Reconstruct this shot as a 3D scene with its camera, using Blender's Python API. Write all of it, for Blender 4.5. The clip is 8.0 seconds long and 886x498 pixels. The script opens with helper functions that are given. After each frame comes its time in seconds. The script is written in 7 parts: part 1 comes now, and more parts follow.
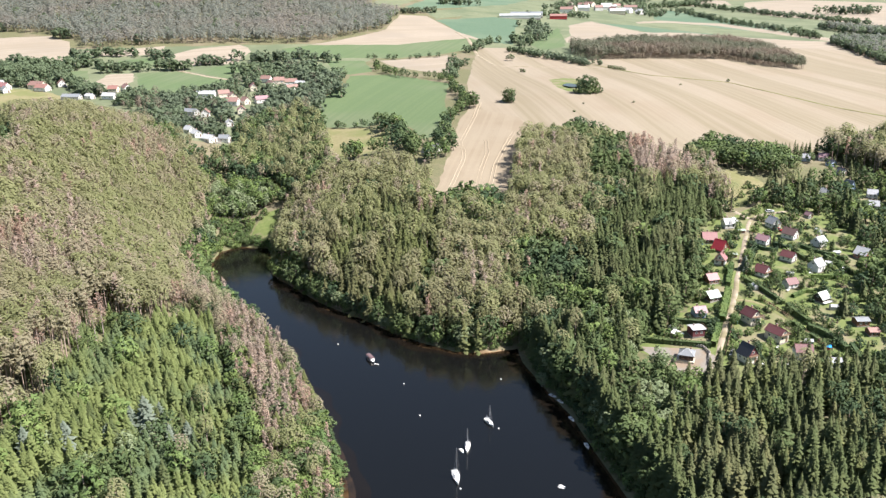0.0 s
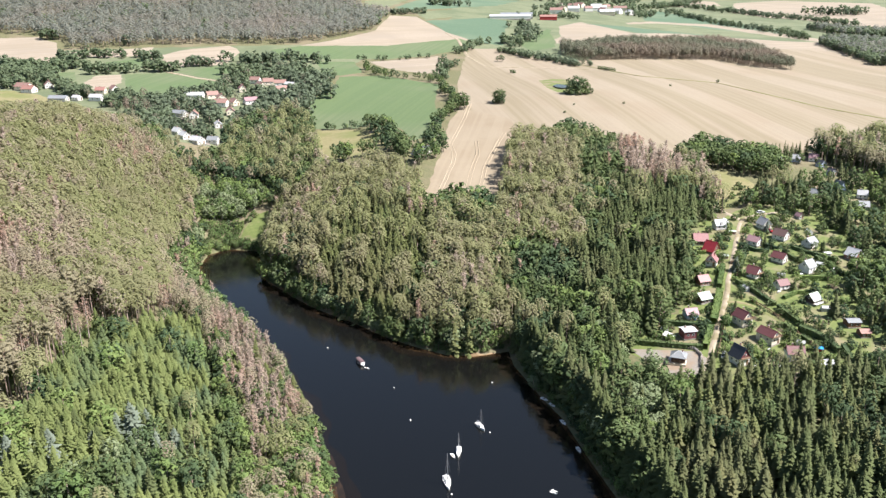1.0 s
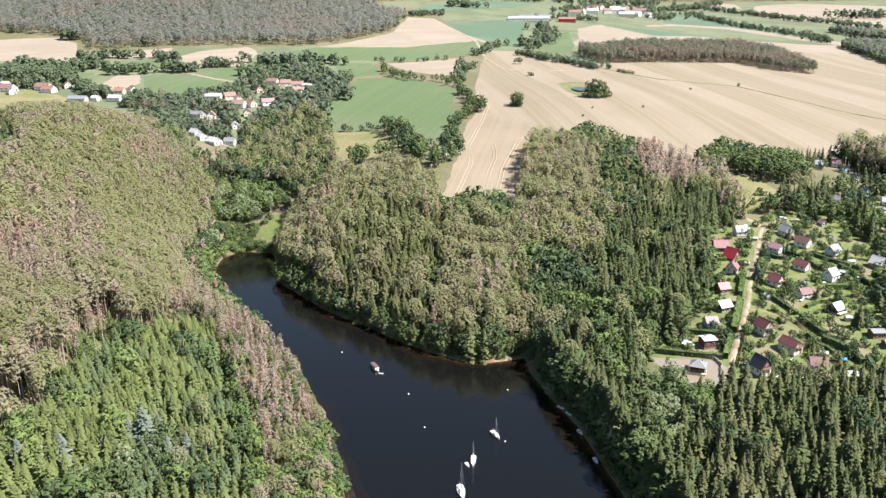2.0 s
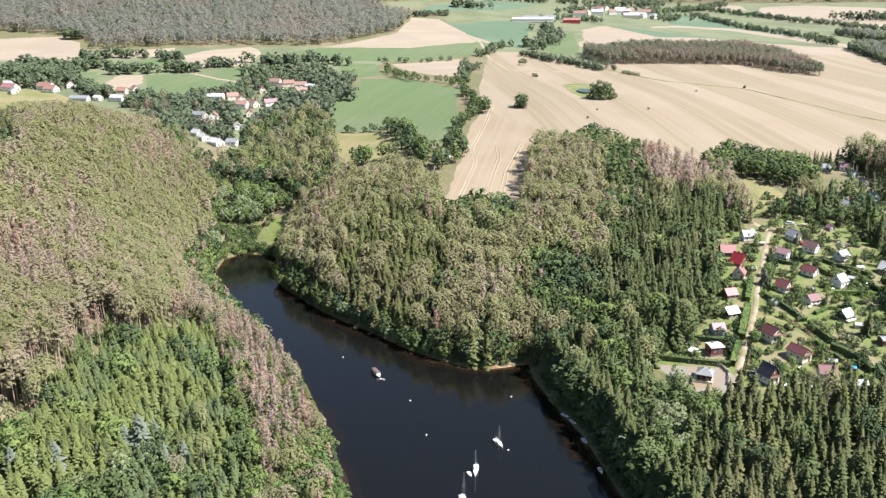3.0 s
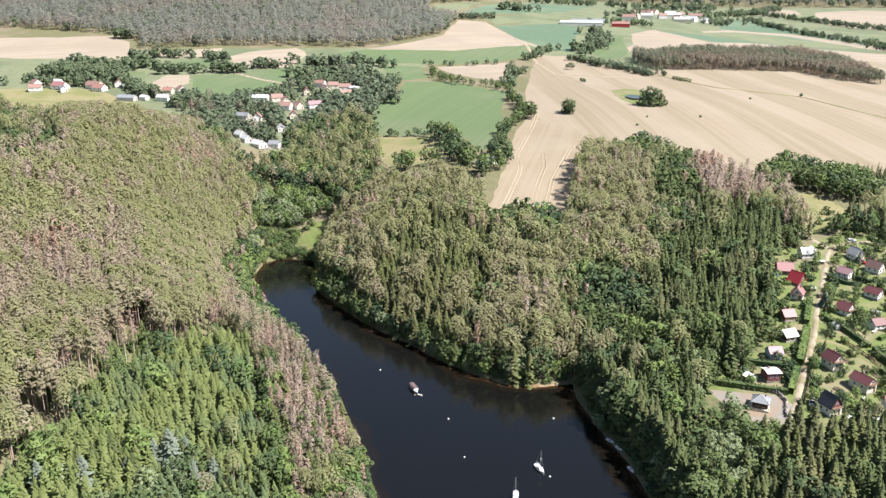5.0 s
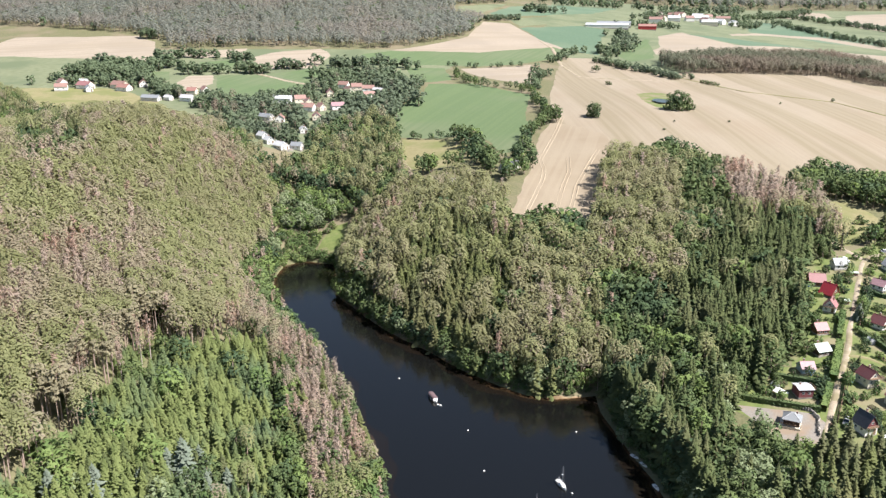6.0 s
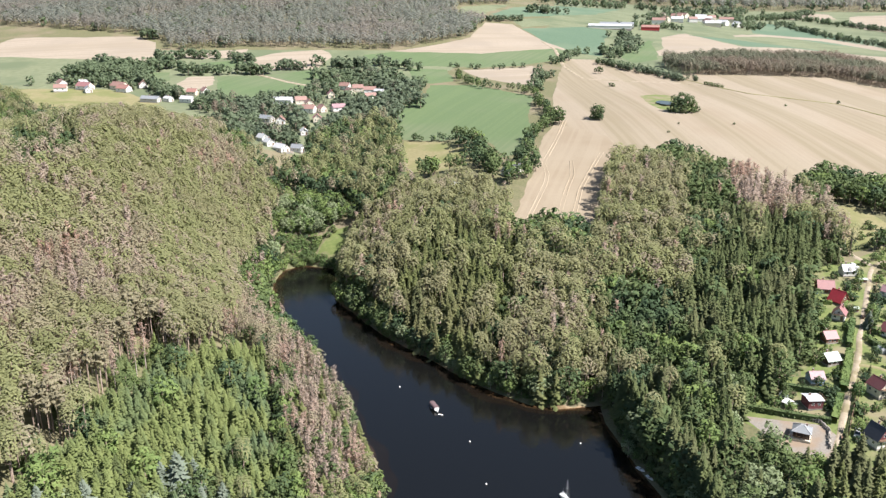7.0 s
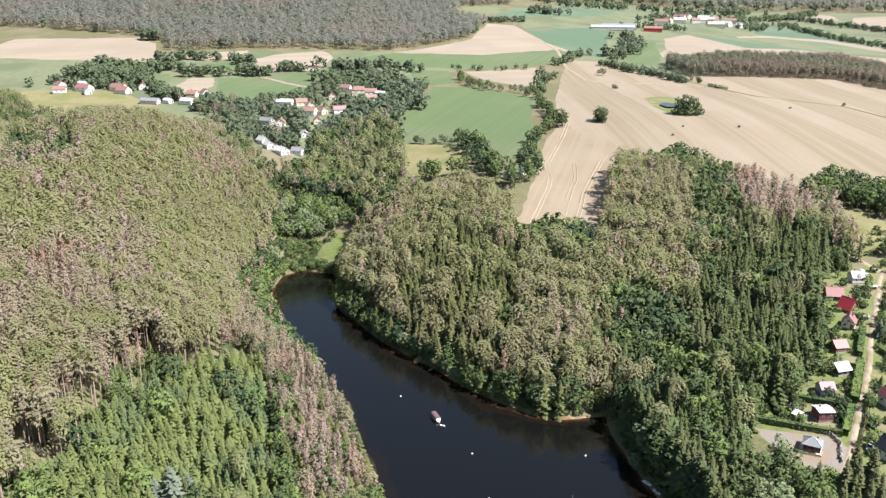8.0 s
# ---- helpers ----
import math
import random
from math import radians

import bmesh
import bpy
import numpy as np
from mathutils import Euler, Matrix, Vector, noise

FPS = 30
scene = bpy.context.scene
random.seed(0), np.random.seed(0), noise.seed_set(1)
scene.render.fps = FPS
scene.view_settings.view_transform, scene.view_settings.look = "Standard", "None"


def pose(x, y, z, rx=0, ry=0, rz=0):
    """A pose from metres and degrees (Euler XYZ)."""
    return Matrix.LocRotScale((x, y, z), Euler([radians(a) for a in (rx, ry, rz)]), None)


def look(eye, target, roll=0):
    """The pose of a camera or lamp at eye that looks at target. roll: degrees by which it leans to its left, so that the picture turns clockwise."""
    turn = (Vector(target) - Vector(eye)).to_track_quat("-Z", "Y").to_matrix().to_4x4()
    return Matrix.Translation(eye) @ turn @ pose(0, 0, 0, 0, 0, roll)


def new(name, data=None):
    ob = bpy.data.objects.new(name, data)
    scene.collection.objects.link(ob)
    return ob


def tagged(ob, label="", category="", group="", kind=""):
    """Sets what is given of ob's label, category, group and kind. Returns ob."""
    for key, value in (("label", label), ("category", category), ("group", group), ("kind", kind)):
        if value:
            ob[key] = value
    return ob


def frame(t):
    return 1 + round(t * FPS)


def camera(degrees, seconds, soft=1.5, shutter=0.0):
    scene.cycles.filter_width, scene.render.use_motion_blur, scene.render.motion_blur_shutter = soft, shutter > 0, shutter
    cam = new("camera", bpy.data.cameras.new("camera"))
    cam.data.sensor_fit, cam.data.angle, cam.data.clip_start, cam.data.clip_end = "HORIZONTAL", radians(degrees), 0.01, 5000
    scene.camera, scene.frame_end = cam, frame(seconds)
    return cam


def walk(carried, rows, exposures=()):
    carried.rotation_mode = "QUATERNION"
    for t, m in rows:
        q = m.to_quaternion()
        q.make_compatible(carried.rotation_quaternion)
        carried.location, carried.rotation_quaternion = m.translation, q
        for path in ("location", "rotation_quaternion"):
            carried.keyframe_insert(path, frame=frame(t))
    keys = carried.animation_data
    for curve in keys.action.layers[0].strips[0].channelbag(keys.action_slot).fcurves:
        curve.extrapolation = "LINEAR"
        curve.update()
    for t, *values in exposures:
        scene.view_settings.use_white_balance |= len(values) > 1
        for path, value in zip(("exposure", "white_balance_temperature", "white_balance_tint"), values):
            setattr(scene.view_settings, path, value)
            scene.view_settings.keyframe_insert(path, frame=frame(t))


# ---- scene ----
# The plan below is drawn in units of 1.3 m; houses, boats and fences are drawn in metres
UNIT = 1.3

# Camera and its flight
cam = camera(58.0, 8.0, soft=1.35)
PATH = [
    (0.0, 0.01, 0.00, 99.72, 72.140, 0.517, -0.167),
    (0.5, 0.08, 0.72, 99.68, 72.173, 0.512, -0.586),
    (1.0, 0.18, 1.76, 99.69, 72.186, 0.499, -0.848),
    (1.5, 0.18, 3.06, 99.73, 72.233, 0.415, 0.054),
    (1.7, 0.15, 3.60, 99.74, 72.270, 0.400, 0.276),
    (2.8, 0.19, 7.12, 99.78, 72.336, 0.221, 0.607),
    (3.0, 0.18, 7.84, 99.77, 72.340, 0.160, 0.696),
    (3.5, 0.12, 9.80, 99.81, 72.352, 0.081, 0.814),
    (4.0, -0.05, 11.77, 99.88, 72.383, -0.020, 1.536),
    (4.5, -0.21, 13.83, 99.99, 72.403, -0.126, 2.292),
    (5.0, -0.52, 15.96, 100.10, 72.462, -0.223, 3.884),
    (5.2, -0.57, 16.81, 100.15, 72.493, -0.290, 5.082),
    (6.3, -1.03, 22.04, 100.17, 72.546, -0.474, 5.637),
    (6.5, -1.11, 22.92, 100.21, 72.540, -0.500, 5.692),
    (7.0, -1.32, 25.07, 100.42, 72.564, -0.510, 5.730),
    (7.5, -1.59, 27.26, 100.60, 72.583, -0.505, 5.796),
    (8.0, -1.88, 29.52, 100.72, 72.607, -0.529, 5.846),
]
walk(cam, [(t, pose(x * UNIT, y * UNIT, z * UNIT, rx, ry, rz)) for t, x, y, z, rx, ry, rz in PATH], exposures=[(0.0, 1.05), (4.5, 1.05), (6.5, 0.98), (8.0, 0.98)])

# Sky and sun
SUN_DIR = Vector((0.90, -0.26, 1.25)).normalized()
elev = math.asin(SUN_DIR.z)
world = bpy.data.worlds.new("sky")
scene.world = world
world.use_nodes = True
wn = world.node_tree
sky = wn.nodes.new("ShaderNodeTexSky")
sky.sky_type = "NISHITA"
sky.sun_disc = False
sky.sun_elevation = elev
sky.sun_rotation = math.atan2(SUN_DIR.x, SUN_DIR.y)
sky.air_density, sky.dust_density = 1.0, 0.9
wn.links.new(sky.outputs[0], wn.nodes["Background"].inputs[0])
wn.nodes["Background"].inputs[1].default_value = 0.066
sun_data = bpy.data.lights.new("sun", "SUN")
sun_data.energy, sun_data.angle, sun_data.color = 5.55, radians(0.55), (1.0, 0.945, 0.91)
sun = new("sun", sun_data)
sun.matrix_world = look(SUN_DIR * 500, (0, 0, 0))


# Materials
def shader(name, a, b, rough=0.85, fine=1.0, broad=0.05, third=None, bump=0.0, metal=0.0, leaf=0.0, island=0.0, stripe=(), spec=0.3):
    """Two colours mixed by a fine and a broad noise in world metres; a third colour in broad patches; leaf: share of light let through."""
    m = bpy.data.materials.new(name)
    m.use_nodes = True
    nt = m.node_tree
    bs = nt.nodes["Principled BSDF"]
    bs.inputs["Roughness"].default_value = rough
    bs.inputs["Metallic"].default_value = metal
    bs.inputs["Specular IOR Level"].default_value = spec
    geo = nt.nodes.new("ShaderNodeNewGeometry")

    def noise_at(scale, detail=3.0, vec=None):
        n = nt.nodes.new("ShaderNodeTexNoise")
        n.inputs["Scale"].default_value, n.inputs["Detail"].default_value = scale, detail
        nt.links.new(vec or geo.outputs["Position"], n.inputs["Vector"])
        return n.outputs["Fac"]

    def mapped(sock, lo, hi):
        r = nt.nodes.new("ShaderNodeMapRange")
        r.inputs[1].default_value, r.inputs[2].default_value = lo, hi
        nt.links.new(sock, r.inputs[0])
        return r.outputs[0]

    def mix(fac, c1, c2):
        n = nt.nodes.new("ShaderNodeMix")
        n.data_type = "RGBA"
        for sock, v in ((n.inputs[0], fac), (n.inputs[6], c1), (n.inputs[7], c2)):
            if isinstance(v, tuple):
                sock.default_value = (*v, 1)
            elif isinstance(v, float):
                sock.default_value = v
            else:
                nt.links.new(v, sock)
        return n.outputs[2]

    f = noise_at(fine)
    col = mix(mapped(f, 0.3, 0.7), a, b)
    if island:
        ad = nt.nodes.new("ShaderNodeMath")
        ad.operation = "MULTIPLY"
        nt.links.new(geo.outputs["Random Per Island"], ad.inputs[0])
        ad.inputs[1].default_value = island
        col = mix(ad.outputs[0], col, tuple(min(1, c * 1.35) for c in b))
    if third:
        col = mix(mapped(noise_at(broad, 4.0), 0.46, 0.62), col, third)
    for (dx, dy), width, tone, strength in stripe:
        cross = nt.nodes.new("ShaderNodeVectorMath")
        cross.operation = "DOT_PRODUCT"
        nt.links.new(geo.outputs["Position"], cross.inputs[0])
        cross.inputs[1].default_value = (-dy / width, dx / width, 0)
        along = nt.nodes.new("ShaderNodeVectorMath")
        along.operation = "DOT_PRODUCT"
        nt.links.new(geo.outputs["Position"], along.inputs[0])
        along.inputs[1].default_value = (dx / width / 60, dy / width / 60, 0)
        comb = nt.nodes.new("ShaderNodeCombineXYZ")
        nt.links.new(cross.outputs["Value"], comb.inputs[0])
        nt.links.new(along.outputs["Value"], comb.inputs[1])
        mu = nt.nodes.new("ShaderNodeMath")
        mu.operation = "MULTIPLY"
        nt.links.new(mapped(noise_at(1.0, 1.0, comb.outputs[0]), 0.45, 0.56), mu.inputs[0])
        mu.inputs[1].default_value = strength
        col = mix(mu.outputs[0], col, tone)
    nt.links.new(col, bs.inputs["Base Color"])
    if bump:
        bn = nt.nodes.new("ShaderNodeBump")
        bn.inputs["Strength"].default_value, bn.inputs["Distance"].default_value = 0.7, bump
        nt.links.new(f, bn.inputs["Height"])
        nt.links.new(bn.outputs[0], bs.inputs["Normal"])
    if leaf:
        tr = nt.nodes.new("ShaderNodeBsdfTranslucent")
        nt.links.new(col, tr.inputs[0])
        mx = nt.nodes.new("ShaderNodeMixShader")
        mx.inputs[0].default_value = leaf
        nt.links.new(bs.outputs[0], mx.inputs[1])
        nt.links.new(tr.outputs[0], mx.inputs[2])
        nt.links.new(mx.outputs[0], nt.nodes["Material Output"].inputs[0])
    return m


M = {}
M["undergrowth"] = shader("undergrowth", (0.100, 0.104, 0.050), (0.158, 0.150, 0.080), fine=0.8, broad=0.03, third=(0.175, 0.150, 0.095), bump=0.2)
M["stubble"] = shader("stubble", (0.232, 0.193, 0.140), (0.278, 0.236, 0.176), fine=1.2, broad=0.012, third=(0.240, 0.196, 0.140), bump=0.05, stripe=[((0.13, -0.99), 24.0, (0.200, 0.168, 0.110), 0.8), ((0.13, -0.99), 3.0, (0.310, 0.266, 0.200), 0.22)])
M["stubble_strip"] = shader("stubble_strip", (0.235, 0.192, 0.136), (0.272, 0.228, 0.166), fine=1.2, broad=0.03, third=(0.230, 0.186, 0.130), bump=0.05, stripe=[((0.17, 1.0), 3.4, (0.285, 0.240, 0.176), 0.35)])
# Far stubble, paler and with extra blue that stands in for distance haze.
M["stubble_far_hazy"] = shader("stubble_far_hazy", (0.27, 0.228, 0.178), (0.32, 0.275, 0.215), fine=0.5, broad=0.015, third=(0.262, 0.224, 0.176), stripe=[((0.9, 0.4), 8.0, (0.245, 0.205, 0.15), 0.6)])
M["crop"] = shader("crop", (0.094, 0.135, 0.060), (0.110, 0.154, 0.070), fine=0.7, broad=0.012, third=(0.122, 0.152, 0.080), bump=0.05, stripe=[((0.3, 1.0), 5.0, (0.082, 0.124, 0.056), 0.4)])
# Far crop: haze is tinted in, bluer than the near crop.
M["crop_far_hazy"] = shader("crop_far_hazy", (0.080, 0.130, 0.082), (0.100, 0.152, 0.096), fine=0.3, broad=0.008, third=(0.12, 0.166, 0.105))
M["meadow"] = shader("meadow", (0.190, 0.172, 0.085), (0.235, 0.212, 0.112), fine=0.5, broad=0.05, third=(0.155, 0.165, 0.065), bump=0.05)
M["lawn"] = shader("lawn", (0.100, 0.136, 0.040), (0.150, 0.178, 0.060), fine=0.5, broad=0.09, third=(0.200, 0.178, 0.105), bump=0.04)
M["gravel"] = shader("gravel", (0.190, 0.172, 0.150), (0.255, 0.234, 0.206), fine=2.2, broad=0.12, third=(0.235, 0.182, 0.132), bump=0.03)
M["dirt"] = shader("dirt", (0.26, 0.215, 0.16), (0.35, 0.30, 0.23), fine=1.1, broad=0.2, third=(0.21, 0.18, 0.11), bump=0.03)
M["shore"] = shader("shore", (0.20, 0.14, 0.08), (0.29, 0.21, 0.13), fine=0.9, broad=0.1, third=(0.14, 0.095, 0.05), bump=0.1)
M["pale_grass"] = shader("pale_grass", (0.132, 0.152, 0.086), (0.172, 0.188, 0.112), fine=0.2, broad=0.02, third=(0.112, 0.136, 0.076))
M["pine_needles"] = shader("pine_needles", (0.212, 0.228, 0.106), (0.288, 0.300, 0.146), fine=0.14, broad=0.02, third=(0.272, 0.264, 0.148), leaf=0.45, island=0.06)
M["pine_needles_dry"] = shader("pine_needles_dry", (0.265, 0.244, 0.158), (0.335, 0.304, 0.202), fine=0.14, broad=0.03, third=(0.320, 0.276, 0.198), leaf=0.45, island=0.08)
M["dead_needles"] = shader("dead_needles", (0.325, 0.262, 0.216), (0.41, 0.336, 0.280), fine=0.2, broad=0.035, third=(0.385, 0.270, 0.210), leaf=0.4, island=0.12)
M["spruce_needles"] = shader("spruce_needles", (0.054, 0.078, 0.029), (0.108, 0.130, 0.050), fine=0.3, broad=0.03, third=(0.112, 0.122, 0.056), leaf=0.2, island=0.25)
M["light_spruce_needles"] = shader("light_spruce_needles", (0.098, 0.120, 0.044), (0.165, 0.186, 0.070), fine=0.25, broad=0.04, third=(0.150, 0.152, 0.070), leaf=0.28, island=0.2)
M["young_spruce_needles"] = shader("young_spruce_needles", (0.128, 0.165, 0.056), (0.196, 0.230, 0.086), fine=0.25, broad=0.05, third=(0.118, 0.166, 0.084), leaf=0.3, island=0.2)
M["blue_spruce_needles"] = shader("blue_spruce_needles", (0.130, 0.168, 0.125), (0.205, 0.240, 0.188), fine=0.4, broad=0.05, leaf=0.28, island=0.3)
M["leaves"] = shader("leaves", (0.062, 0.094, 0.036), (0.112, 0.150, 0.056), fine=0.22, broad=0.04, third=(0.052, 0.086, 0.042), leaf=0.2, island=0.2)
M["leaves_light"] = shader("leaves_light", (0.112, 0.168, 0.050), (0.178, 0.235, 0.078), fine=0.22, broad=0.05, third=(0.092, 0.146, 0.05), leaf=0.25, island=0.2)
M["leaves_grey"] = shader("leaves_grey", (0.185, 0.232, 0.120), (0.245, 0.290, 0.165), fine=0.3, broad=0.05, leaf=0.32, island=0.15)
# Distance haze is put into this colour: greyer and bluer than nearer needles.
M["far_needles_hazy"] = shader("far_needles_hazy", (0.190, 0.210, 0.180), (0.246, 0.258, 0.222), fine=0.10, broad=0.008, third=(0.256, 0.240, 0.210), leaf=0.5, island=0.06)
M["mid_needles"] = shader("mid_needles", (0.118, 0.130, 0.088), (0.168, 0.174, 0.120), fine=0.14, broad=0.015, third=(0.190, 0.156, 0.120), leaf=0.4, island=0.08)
# Paler and bluer than the near leaves, with aerial haze mixed into the colour.
M["far_leaves_hazy"] = shader("far_leaves_hazy", (0.112, 0.156, 0.088), (0.165, 0.208, 0.118), fine=0.10, broad=0.01, third=(0.138, 0.176, 0.114), leaf=0.4, island=0.12)
M["bark"] = shader("bark", (0.24, 0.180, 0.145), (0.35, 0.268, 0.215), fine=1.2, broad=0.3, third=(0.29, 0.235, 0.195))
M["bark_grey"] = shader("bark_grey", (0.26, 0.22, 0.19), (0.40, 0.35, 0.31), fine=1.5)


# Terrain
LAKE = [(-70, 312), (-64, 281), (-53, 266), (-41, 250.5), (-26, 237), (-15, 225), (-4, 216.5), (3, 212), (11, 210.5), (21.5, 213.5), (22, 205), (25, 194),
        (27.5, 185), (31, 175), (34, 158), (37, 143), (45, 100), (60, 40), (65, -80), (-5, -80), (-10, 60), (-18, 120), (-21, 141), (-22, 148),
        (-25.5, 161), (-30, 173), (-37, 190), (-44, 205), (-55, 226), (-78, 260), (-86, 278), (-90, 295), (-90.5, 308), (-84, 315)]


def ease(e0, e1, v):
    t = np.clip((np.asarray(v, float) - e0) / (e1 - e0), 0, 1)
    return t * t * (3 - 2 * t)


def outline_distance(x, y, poly):
    """Distance to a closed outline, negative inside."""
    x, y = np.asarray(x, float), np.asarray(y, float)
    best, inside = np.full(x.shape, 1e9), np.zeros(x.shape, bool)
    for (ax, ay), (bx, by) in zip(poly, poly[1:] + poly[:1]):
        dx, dy = bx - ax, by - ay
        t = np.clip(((x - ax) * dx + (y - ay) * dy) / (dx * dx + dy * dy + 1e-9), 0, 1)
        best = np.minimum(best, np.hypot(x - ax - t * dx, y - ay - t * dy))
        inside ^= ((ay > y) != (by > y)) & (x < dx * (y - ay) / (dy + 1e-12) + ax)
    return np.where(inside, -best, best)


def within(x, y, poly):
    return outline_distance(x, y, poly) < 0


def height(x, y):
    """The land: a bowl round the lake, a steep wooded ridge in the west, a rising plateau in the north and far hills."""
    x, y = np.asarray(x, float), np.asarray(y, float)
    b = 4 + np.interp(y, [-400, 120, 186, 330, 420, 600, 900, 1300, 1900, 2600, 5000], [3, 2, 4, 21, 26, 36, 51, 66, 95, 130, 140])
    b = b + 8 * np.exp(-(((x - 95) / 110) ** 2 + ((y - 470) / 120) ** 2))
    b = b - 10 * ease(150, 420, x) * ease(450, 700, y)
    b = b + 30 * ease(-80, -160, x) * (1 - 0.62 * ease(-150, -250, x)) * (1 - ease(300, 440, y))
    b = b + 12.6 * ease(-40, -90, x) * (1 - ease(170, 330, y))
    b = b + 7 * np.exp(-(((x + 42) / 38) ** 2 + ((y - 345) / 38) ** 2))
    b = b - 7 * np.exp(-(((x + 75) / 45) ** 2)) * ease(300, 330, y) * (1 - ease(380, 560, y))
    b = b + 75 * np.exp(-(((x + 420) / 420) ** 2 + ((y - 1250) / 420) ** 2))
    d = outline_distance(x, y, LAKE)
    return np.where(d > 0, b * (1 - np.exp(-np.maximum(d, 0) / 26.0)), np.maximum(0.25 * d, -4))


def h1(x, y):
    return float(height(np.array([x]), np.array([y]))[0])


def link_mesh(name, verts, faces, mats=(), index=None, parent=None, smooth=False):
    me = bpy.data.meshes.new(name)
    me.from_pydata(verts, [], faces)
    for m in mats:
        me.materials.append(m)
    if index is not None:
        me.polygons.foreach_set("material_index", index)
    if smooth:
        me.polygons.foreach_set("use_smooth", [True] * len(me.polygons))
    me.update()
    ob = new(name, me)
    if parent:
        ob.parent = parent
    return ob


def part(name, bm, material, parent, label=""):
    me = bpy.data.meshes.new(name)
    bmesh.ops.recalc_face_normals(bm, faces=bm.faces)
    bm.to_mesh(me)
    bm.free()
    me.materials.append(material)
    ob = new(name, me)
    ob.parent = parent
    return tagged(ob, label)


